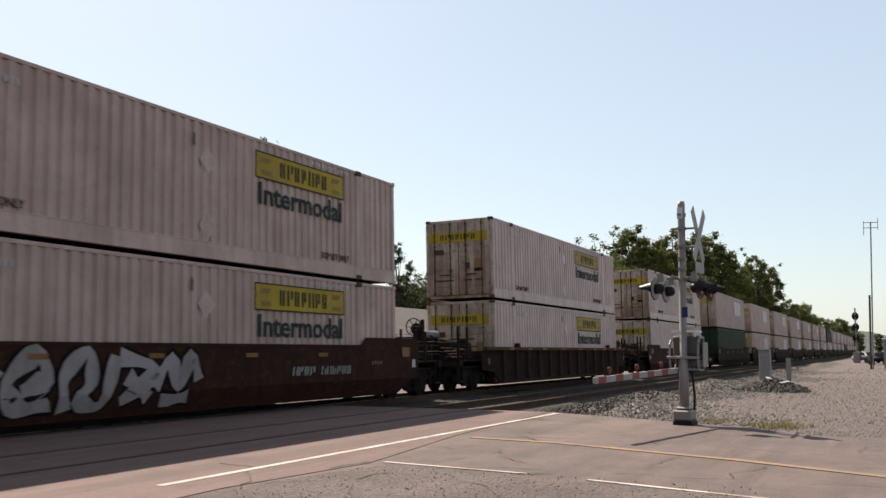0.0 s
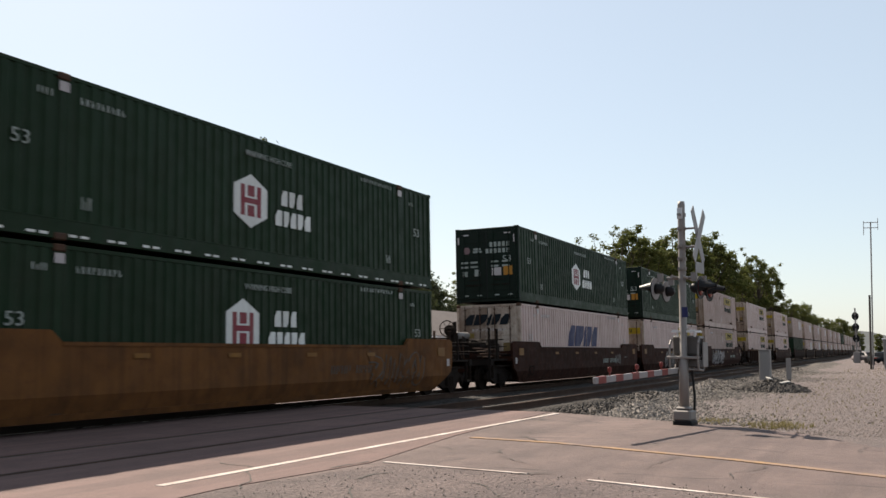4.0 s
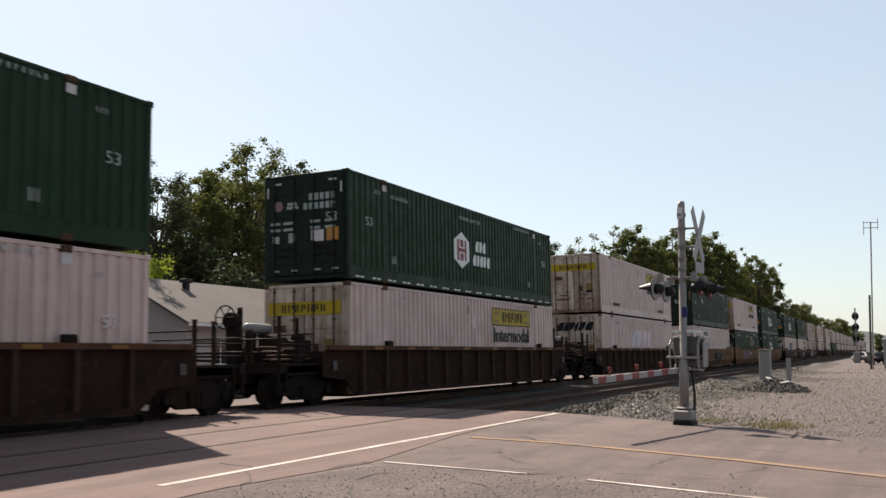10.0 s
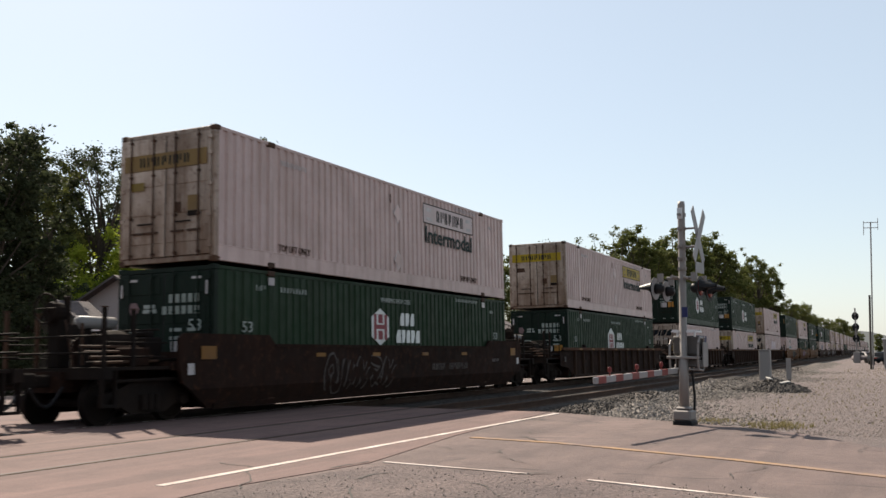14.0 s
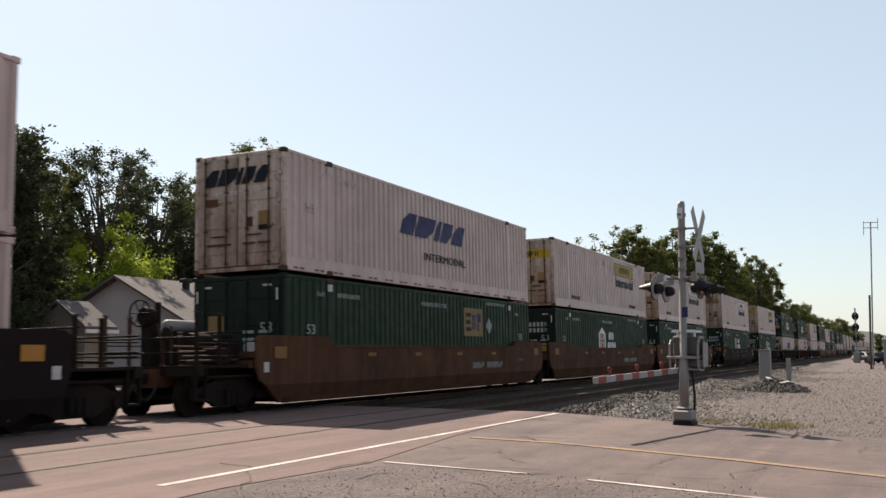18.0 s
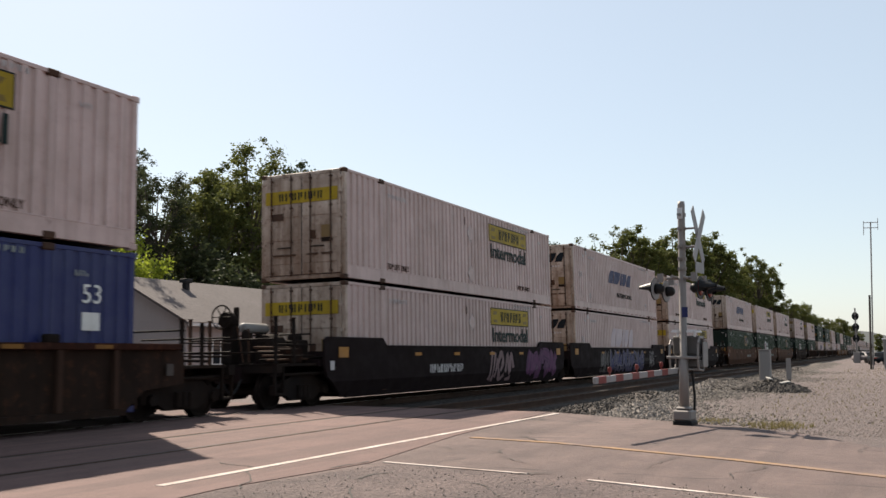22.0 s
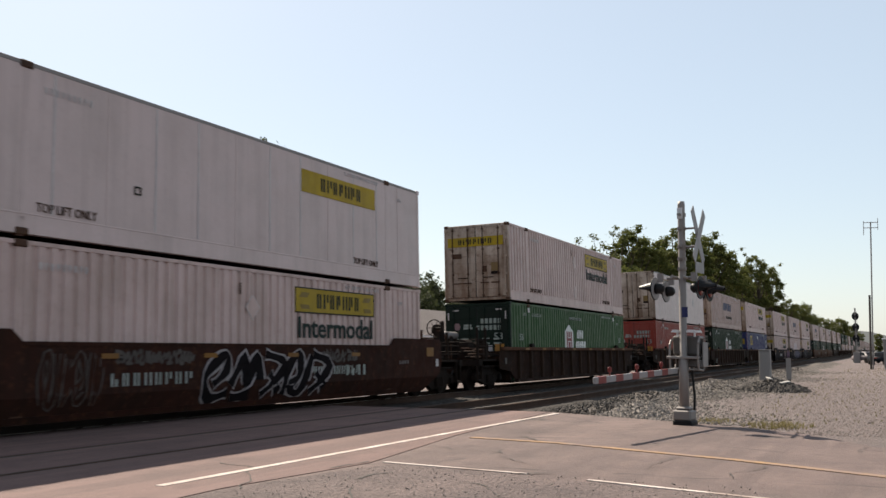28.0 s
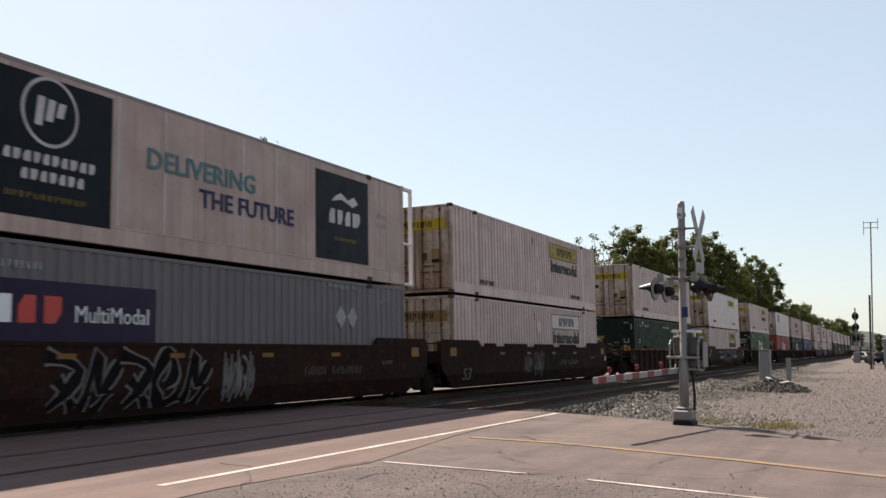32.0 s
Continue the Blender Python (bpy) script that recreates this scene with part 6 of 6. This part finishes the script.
def tree_meshes(seed, high, wide, leaves, per=150, size=0.17, clumps=26, bare=0.28, sparse=0.0, lump=1.0):
    rnd = random.Random(seed)
    bm = bmesh.new()
    top = high * 0.72
    pts = [Vector((0, 0, -0.3))]
    for k in range(1, 6):
        pts.append(Vector((rnd.uniform(-0.25, 0.25) * k * 0.5, rnd.uniform(-0.25, 0.25) * k * 0.5, top * k / 5)))
    r0 = high * 0.022
    for k in range(5):
        rod(bm, pts[k], pts[k + 1], r0 * (1 - k * 0.16), 8, r0 * (1 - (k + 1) * 0.16))
    centres = []
    for k in range(clumps):
        h = bare + (1 - bare) * (k + 0.5) / clumps
        z = high * h
        spread = wide * math.sin(math.pi * min(1, 0.12 + 0.88 * (1 - h) / (1 - bare) * 0.78 + 0.08)) ** 0.8
        ang = k * 2.4 + rnd.uniform(-0.5, 0.5)
        d = spread * rnd.uniform(0.35, 1.0)
        c = Vector((math.cos(ang) * d, math.sin(ang) * d, z + rnd.uniform(-0.05, 0.05) * high))
        i = min(4, int(h * 0.8 / 0.72 * 5 * 0.75))
        rod(bm, pts[i].lerp(pts[i + 1], 0.5), c, r0 * 0.30, 6, r0 * 0.06)
        cr = wide * rnd.uniform(0.22, 0.40) * lump
        centres.append((*c, cr))
        for j in range(3):
            e = c + Vector((rnd.gauss(0, 1), rnd.gauss(0, 1), rnd.gauss(0, 0.7))) * cr * 0.75
            rod(bm, c, e, r0 * 0.09, 5, r0 * 0.02)
            if rnd.random() > sparse:
                centres.append((*e, cr * rnd.uniform(0.35, 0.6)))
    return finish("trunk", bm, M_BARK), leaf_cloud(rnd, centres, per, size, leaves)


def plant(pair, x, y, label, scale=1.0, turn=0.0, group="trees behind the tracks"):
    root = empty("tree", label, "tree", group)
    root.matrix_basis = pose(x, y, GROUND, 0, 0, turn) @ Matrix.Scale(scale, 4)
    part("trunk", pair[0], None, root)
    part("crown", pair[1], None, root)
    return root


T_NEAR = tree_meshes(21, 10.4, 2.3, M_LEAF_DARK, per=430, size=0.10, clumps=44, bare=0.10, lump=0.95)
T_UMBRELLA = tree_meshes(22, 12.5, 2.6, M_LEAF_DARK, per=330, size=0.085, clumps=36, bare=0.62, sparse=0.1, lump=0.8)
T_SLIM = tree_meshes(31, 13.0, 1.7, M_LEAF_DARK, per=420, size=0.11, clumps=24, bare=0.40, sparse=0.2)
T_COLUMN = tree_meshes(27, 14.0, 2.7, M_LEAF, per=330, size=0.125, clumps=48, bare=0.10, lump=0.95)
T_OPEN = tree_meshes(3, 17.0, 3.4, M_LEAF, per=210, size=0.13, clumps=34, bare=0.30, sparse=0.25, lump=0.9)
T_FULL = tree_meshes(5, 14.0, 3.8, M_LEAF_DARK, per=330, size=0.125, clumps=38, bare=0.08)
T_LIME = tree_meshes(11, 6.4, 2.9, M_LEAF_LIME, per=600, size=0.085, clumps=26, bare=0.08)
T_CROWN = tree_meshes(24, 17.2, 2.9, M_LEAF, per=300, size=0.15, clumps=64, bare=0.10, sparse=0.05, lump=0.95)
T_THIN = tree_meshes(25, 13.0, 2.6, M_LEAF, per=150, size=0.13, clumps=34, bare=0.40, sparse=0.5, lump=0.5)
T_MASS = tree_meshes(14, 16.4, 4.4, M_LEAF, per=260, size=0.16, clumps=60, bare=0.04, lump=0.95)
T_BUSH = tree_meshes(17, 5.0, 3.4, M_LEAF_DARK, per=380, size=0.1, clumps=20, bare=0.03)
for pair, x, y, sc, lab in (
    (T_NEAR, 24.8, 31, 1.00, "dense dark green tree beside the houses"),
    (T_NEAR, 27.4, 33, 1.02, "dense dark green tree beside the houses"),
    (T_NEAR, 22.3, 30, 0.84, "dense dark green tree beside the houses"),
    (T_NEAR, 27.1, 31, 0.57, "dense dark green tree beside the houses"),
    (T_COLUMN, 37.6, 42, 0.83, "leafy green broadleaf tree"),
    (T_UMBRELLA, 39.3, 40, 1.01, "dark tree with an open umbrella crown"),
    (T_UMBRELLA, 47.1, 43, 1.02, "dark tree with an open umbrella crown"),
    (T_SLIM, 47.9, 46, 1.03, "slender dark green tree"),
    (T_COLUMN, 52.6, 44, 0.93, "leafy green broadleaf tree"),
    (T_COLUMN, 55.4, 44, 1.06, "leafy green broadleaf tree"),
    (T_OPEN, 58.7, 44, 1.01, "tall broadleaf tree with open airy crown"),
    (T_FULL, 66.7, 46, 1.15, "dense dark green broadleaf tree"),
    (T_COLUMN, 72.3, 47, 1.08, "leafy green broadleaf tree"),
    (T_COLUMN, 76.0, 47, 0.97, "leafy green broadleaf tree"),
    (T_SLIM, 81.7, 48, 0.86, "slender dark green tree"),
    (T_SLIM, 93.8, 50, 1.00, "slender dark green tree"),
    (T_FULL, 41.7, 45, 0.63, "dense dark green broadleaf tree"),
    (T_FULL, 47.0, 46, 0.54, "dense dark green broadleaf tree"),
    (T_FULL, 53.0, 47, 0.63, "dense dark green broadleaf tree"),
    (T_FULL, 58.5, 48, 0.91, "dense dark green broadleaf tree"),
    (T_FULL, 67.0, 50, 1.01, "dense dark green broadleaf tree"),
    (T_FULL, 75.5, 50, 0.97, "dense dark green broadleaf tree"),
    (T_BUSH, 47.9, 41, 1.55, "dark shrub behind the houses"),
    (T_BUSH, 102.9, 52, 1.84, "dark shrub behind the houses"),
    (T_BUSH, 109.3, 52, 1.89, "dark shrub behind the houses"),
    (T_BUSH, 95.7, 52, 1.64, "dark shrub behind the houses"),
    (T_COLUMN, 123.9, 54, 0.92, "leafy green broadleaf tree"),
    (T_COLUMN, 133.7, 54, 1.13, "leafy green broadleaf tree"),
    (T_COLUMN, 140.8, 52, 1.23, "leafy green broadleaf tree"),
    (T_FULL, 148.9, 50, 1.28, "dense dark green broadleaf tree"),
    (T_LIME, 39.6, 39, 1.13, "bright yellow-green young tree"), (T_LIME, 36.9, 38.4, 0.74, "bright yellow-green young tree"), (T_BUSH, 23.6, 29.6, 0.7, "dark shrub beside the outbuilding"), (T_BUSH, 34.0, 39.0, 1.0, "dark shrub behind the houses"),
):
    plant(pair, x, y, lab, sc, x * 37)
for pair, x, y, sc, lab in (
    (T_THIN, 79.9, 24, 0.84, "thin half-bare tree beside the railway"),
    (T_THIN, 89.3, 25, 0.95, "thin half-bare tree beside the railway"),
    (T_THIN, 98.6, 26, 1.06, "thin half-bare tree beside the railway"),
    (T_CROWN, 101.6, 25, 0.85, "leafy green tree beside the railway"),
    (T_CROWN, 114.6, 26, 0.85, "leafy green tree beside the railway"),
    (T_CROWN, 120.9, 24.5, 0.95, "leafy green tree beside the railway"),
    (T_CROWN, 136.3, 25, 0.99, "leafy green tree beside the railway"),
    (T_CROWN, 142.1, 23.5, 1.06, "leafy green tree beside the railway"),
    (T_CROWN, 155.6, 23.5, 1.00, "leafy green tree beside the railway"),
    (T_CROWN, 168.8, 23.5, 0.93, "leafy green tree beside the railway"),
    (T_CROWN, 184.0, 22.5, 1.08, "leafy green tree beside the railway"),
    (T_CROWN, 205.5, 22.5, 1.07, "leafy green tree beside the railway"),
    (T_MASS, 117.9, 28, 0.82, "leafy green tree beside the railway"),
    (T_MASS, 133.1, 28, 0.91, "leafy green tree beside the railway"),
    (T_MASS, 154.0, 27, 0.97, "leafy green tree beside the railway"),
    (T_MASS, 176.4, 26, 0.91, "leafy green tree beside the railway"),
    (T_MASS, 86.8, 22.5, 0.57, "leafy green tree beside the railway"),
    (T_MASS, 208.3, 25, 0.91, "leafy green tree beside the railway"),
    (T_CROWN, 253.2, 23, 0.81, "leafy green tree beside the railway"),
    (T_MASS, 282.3, 23, 0.87, "leafy green tree beside the railway"),
    (T_MASS, 320.0, 23, 0.79, "leafy green tree beside the railway"),
    (T_MASS, 389.3, 24, 0.84, "leafy green tree beside the railway"),
    (T_MASS, 465.4, 24, 0.83, "leafy green tree beside the railway"),
    (T_MASS, 503.1, 22, 1.02, "leafy green tree beside the railway"),
    (T_MASS, 630.3, 22, 0.99, "leafy green tree beside the railway"),
    (T_MASS, 795.0, 22, 0.90, "leafy green tree beside the railway"),
):
    plant(pair, x, y, lab, sc, x * 71, "trees along the railway")
for x, y, sc in ((172, -1.3, 0.38), (190, -9, 0.6), (240, -6, 0.6), (320, -4, 0.7), (950, 10, 1.0)):
    plant(T_MASS, x, y, "leafy green tree beside the railway", sc, x * 13, "trees along the railway")

# ---- distance, stones, grass, cracks ----
hill = bmesh.new()
ridge = [(math.cos(a) * 1800, math.sin(a) * 1800, 26 + 10 * math.sin(a * 23) + 6 * math.sin(a * 61)) for a in [radians(-25 + k) for k in range(0, 121)]]
lo = [hill.verts.new((x, y, -2)) for x, y, z in ridge]
hi = [hill.verts.new((x * 1.04, y * 1.04, z)) for x, y, z in ridge]
back = [hill.verts.new((x * 1.08, y * 1.08, -2)) for x, y, z in ridge]
for k in range(len(ridge) - 1):
    hill.faces.new((lo[k], lo[k + 1], hi[k + 1], hi[k]))
    hill.faces.new((hi[k], hi[k + 1], back[k + 1], back[k]))
tagged(new("backdrop", finish("backdrop", hill, M_HILL)), "low hazy wooded ridge on the horizon", "hill", kind="structure")


def stones(name, n, where, size, label, seed, material=M_STONES):
    rnd = random.Random(seed)
    vs, fs = [], []
    for _ in range(n):
        x, y, z = where(rnd)
        s = size * rnd.uniform(0.5, 1.5)
        k = len(vs)
        for d in ((1, 0, 0), (-1, 0, 0), (0, 1, 0), (0, -1, 0), (0, 0, 1), (0, 0, -1)):
            vs.append((x + (d[0] + rnd.uniform(-0.4, 0.4)) * s, y + (d[1] + rnd.uniform(-0.4, 0.4)) * s, z + (d[2] * 0.8 + rnd.uniform(-0.3, 0.3)) * s))
        fs += [(k, k + 2, k + 4), (k + 2, k + 1, k + 4), (k + 1, k + 3, k + 4), (k + 3, k, k + 4), (k + 2, k, k + 5), (k + 1, k + 2, k + 5), (k + 3, k + 1, k + 5), (k, k + 3, k + 5)]
    me = bpy.data.meshes.new(name)
    me.from_pydata(vs, [], fs)
    me.materials.append(material)
    return tagged(new(name, me), label, "stones", kind="stuff")


def berm(x, y):
    """Height of the uneven ballast shoulder beside the near track."""
    across = max(0.0, 1 - abs(y - 6.6 - 0.35 * math.sin(x * 0.31)) / 1.5)
    wave = 0.55 + 0.30 * math.sin(x * 0.47 + 1.0) + 0.22 * math.sin(x * 1.13 + 0.4)
    return 0.30 * max(0.0, wave) * across * across * (3 - 2 * across) * min(1.0, max(0.0, (x - 20.6) / 1.6))


bed = bmesh.new()
rows = [[bed.verts.new((x, y, GROUND - 0.012 + berm(x, y) + (0.015 * math.sin(x * 7.1 + y * 5.3)))) for y in [4.9 + 0.2 * k for k in range(18)]] for x in [20.5 + 0.3 * k for k in range(330)]]
for ra, rb in zip(rows, rows[1:]):
    for k in range(17):
        bed.faces.new((ra[k], ra[k + 1], rb[k + 1], rb[k]))
tagged(new("ballast_shoulder", finish("ballast_shoulder", bed, M_SHOULDER, True)), "uneven grey ballast shoulder beside the track", "ballast", kind="structure")


def shoulder(rnd):
    x = 20.6 + 55 * rnd.random() ** 1.7
    y = 6.5 + 0.3 * math.sin(x * 1.3) - abs(rnd.gauss(0, 1.15 + 0.5 * math.sin(x * 0.37)))
    return x, y, GROUND + 0.01 + berm(x, y)


def bedside(rnd):
    x = 20.6 + 60 * rnd.random() ** 1.6
    y = rnd.uniform(6.2 + 0.3 * math.sin(x * 1.3), 8.3) if rnd.random() < 0.6 else rnd.uniform(8.9, 12.3)
    return x, y, GROUND + 0.01 + berm(x, y)


def heap_at(cx, cy, rx, ry, h):
    def where(rnd):
        a, d = rnd.uniform(0, 2 * math.pi), rnd.random() ** 0.5
        return cx + math.cos(a) * d * rx, cy + math.sin(a) * d * ry, GROUND + h * (1 - d) ** 0.8 * rnd.uniform(0.75, 1.0)
    return where


stones("ballast_stones", 12000, shoulder, 0.030, "loose grey ballast stones beside the track", 5)
# dark copy of the ballast stones, painting in the shade along the rails
stones("oily_ballast", 11000, bedside, 0.036, "ballast stones along the rails, darkened for the train's shade", 15, M_STONES_DARK)
stones("gravel_stones", 16000, lambda r: (19.0 + 40 * r.random() ** 1.5, r.uniform(-3.5, 4.8), GROUND + 0.004), 0.013, "scattered pale gravel", 8, M_PEBBLES)
stones("stone_heap", 2200, heap_at(38.6, 4.2, 1.3, 1.35, 0.5), 0.07, "low heap of dark broken stone", 9, M_STONES_DARK)
stones("stone_heap", 1500, heap_at(23.2, 5.75, 1.9, 0.75, 0.26), 0.045, "low heap of ballast beside the track", 10)
stones("stone_heap", 1700, heap_at(40.5, 6.75, 4.2, 0.75, 0.42), 0.05, "low heap of ballast beside the track", 11)
stones("road_grit", 900, lambda r: (r.uniform(5.5, 10.0), r.uniform(1.0, 5.7), 0.01), 0.009, "loose grit on the old asphalt", 12)
for k, (x, y, turn) in enumerate(((38.4, 4.3, 20), (38.2, 3.7, -35), (38.9, 3.2, 60), (38.6, 4.9, 5), (38.0, 5.4, 80))):
    plank = tagged(new("broken_board", finish("broken_board", boxes((-0.26, 0.26, -0.07, 0.07, 0, 0.05), bevel=0.008), M_CONCRETE if k < 2 else M_TIE)), "short broken board lying on the stone heap", "board", "boards on the stone heap")
    plank.matrix_basis = pose(x, y, GROUND + (0.48, 0.34, 0.16, 0.26, 0.05)[k], 8, -6, turn)


def tufts(name, n, where, high, label, seed):
    rnd = random.Random(seed)
    vs, fs = [], []
    for _ in range(n):
        x, y, z = where(rnd)
        for _b in range(7):
            a, h = rnd.uniform(0, 6.28), high * rnd.uniform(0.5, 1.3)
            dx, dy = math.cos(a), math.sin(a)
            k = len(vs)
            vs += [(x - dy * 0.008, y + dx * 0.008, z), (x + dy * 0.008, y - dx * 0.008, z), (x + dx * h * 0.5, y + dy * h * 0.5, z + h)]
            fs.append((k, k + 1, k + 2))
    me = bpy.data.meshes.new(name)
    me.from_pydata(vs, [], fs)
    me.materials.append(M_GRASS)
    return tagged(new(name, me), label, "grass", kind="stuff")


tufts("dry_grass", 130, lambda r: (lambda a, d: (20.7 + math.cos(a) * d * 1.0, 2.15 + math.sin(a) * d * 0.75, GROUND - 0.01))(r.uniform(0, 6.28), r.random() ** 0.7), 0.11, "dry yellowish grass at the road edge", 4)
tufts("dry_grass", 90, lambda r: (21.6 + r.gauss(0, 0.35), 3.6 + r.gauss(0, 0.28), GROUND - 0.01), 0.08, "dry yellowish grass beside the signal mast", 7)
tufts("dry_grass", 900, lambda r: (22 + 70 * r.random(), r.uniform(-3, 3.4), GROUND - 0.01), 0.07, "sparse dry weeds in the gravel", 6)


def crack(seed, x, y, ang, length, wide):
    rnd = random.Random(seed)
    pts = [(x, y)]
    for _ in range(int(length / 0.12)):
        ang += rnd.uniform(-0.45, 0.45)
        x, y = x + math.cos(ang) * 0.12, y + math.sin(ang) * 0.12
        pts.append((x, y))
    bm = bmesh.new()
    vs = []
    for k, (px, py) in enumerate(pts):
        w = wide * rnd.uniform(0.3, 1.3) * (0.2 if k in (0, len(pts) - 1) else 1)
        vs.append((bm.verts.new((px - math.sin(ang) * w, py + math.cos(ang) * w, 0.0125)), bm.verts.new((px + math.sin(ang) * w, py - math.cos(ang) * w, 0.0125))))
    for a, b in zip(vs, vs[1:]):
        bm.faces.new((a[0], b[0], b[1], a[1]))
    return part("crack", bm, M_PATCH, road)


for k, (x, y, a, ln, w) in enumerate(((9.97, 3.85, -1.5, 0.5, 0.03), (9.4, 6.0, -0.15, 1.0, 0.02), (7.7, 5.85, 0.05, 2.6, 0.012), (13.6, 4.3, 1.5, 1.5, 0.02), (12.3, 6.1, -1.2, 0.9, 0.012), (11.8, 4.7, 0.4, 0.9, 0.012), (8.8, 5.2, -0.4, 0.8, 0.02),
                                       (12.6, 2.4, 0.3, 1.4, 0.01), (11.0, 2.6, 0.2, 1.6, 0.01), (10.9, 3.9, 1.2, 1.1, 0.01), (13.9, 3.0, 1.9, 1.6, 0.01), (15.3, 4.6, 1.6, 1.2, 0.012), (10.6, 1.6, 0.1, 1.5, 0.01), (14.6, 5.4, 0.2, 1.3, 0.012), (16.8, 5.6, -0.2, 1.1, 0.012), (8.3, 3.3, 0.5, 1.2, 0.014), (7.4, 4.3, 0.9, 1.1, 0.012))):
    crack(k, x, y, a, ln, w)

# ---- what moves ----


def motions():
    times_ = [0.0, 4.0, 8.0, 12.0, 16.0, 20.0, 24.0, 28.0, 32.0]
    for thing, x, z in MOVERS:
        walk(thing, [(t, on_track(x + along(t), z)) for t in times_])
    turning = {}
    for car in CARS:
        for wheel in [o for o in car.children_recursive if o.name.startswith("wheelset")]:
            x = round(wheel.location.x, 2)
            if x not in turning:
                walk(wheel, [(f / FPS, pose(x, 0, WHEEL, 0, math.degrees(along(f / FPS) / WHEEL), 0)) for f in range(0, 32 * FPS + 1)])
                turning[x] = wheel.animation_data
            else:
                wheel.rotation_mode = "QUATERNION"
                keys = wheel.animation_data_create()
                keys.action, keys.action_slot = turning[x].action, turning[x].action_slot


motions()
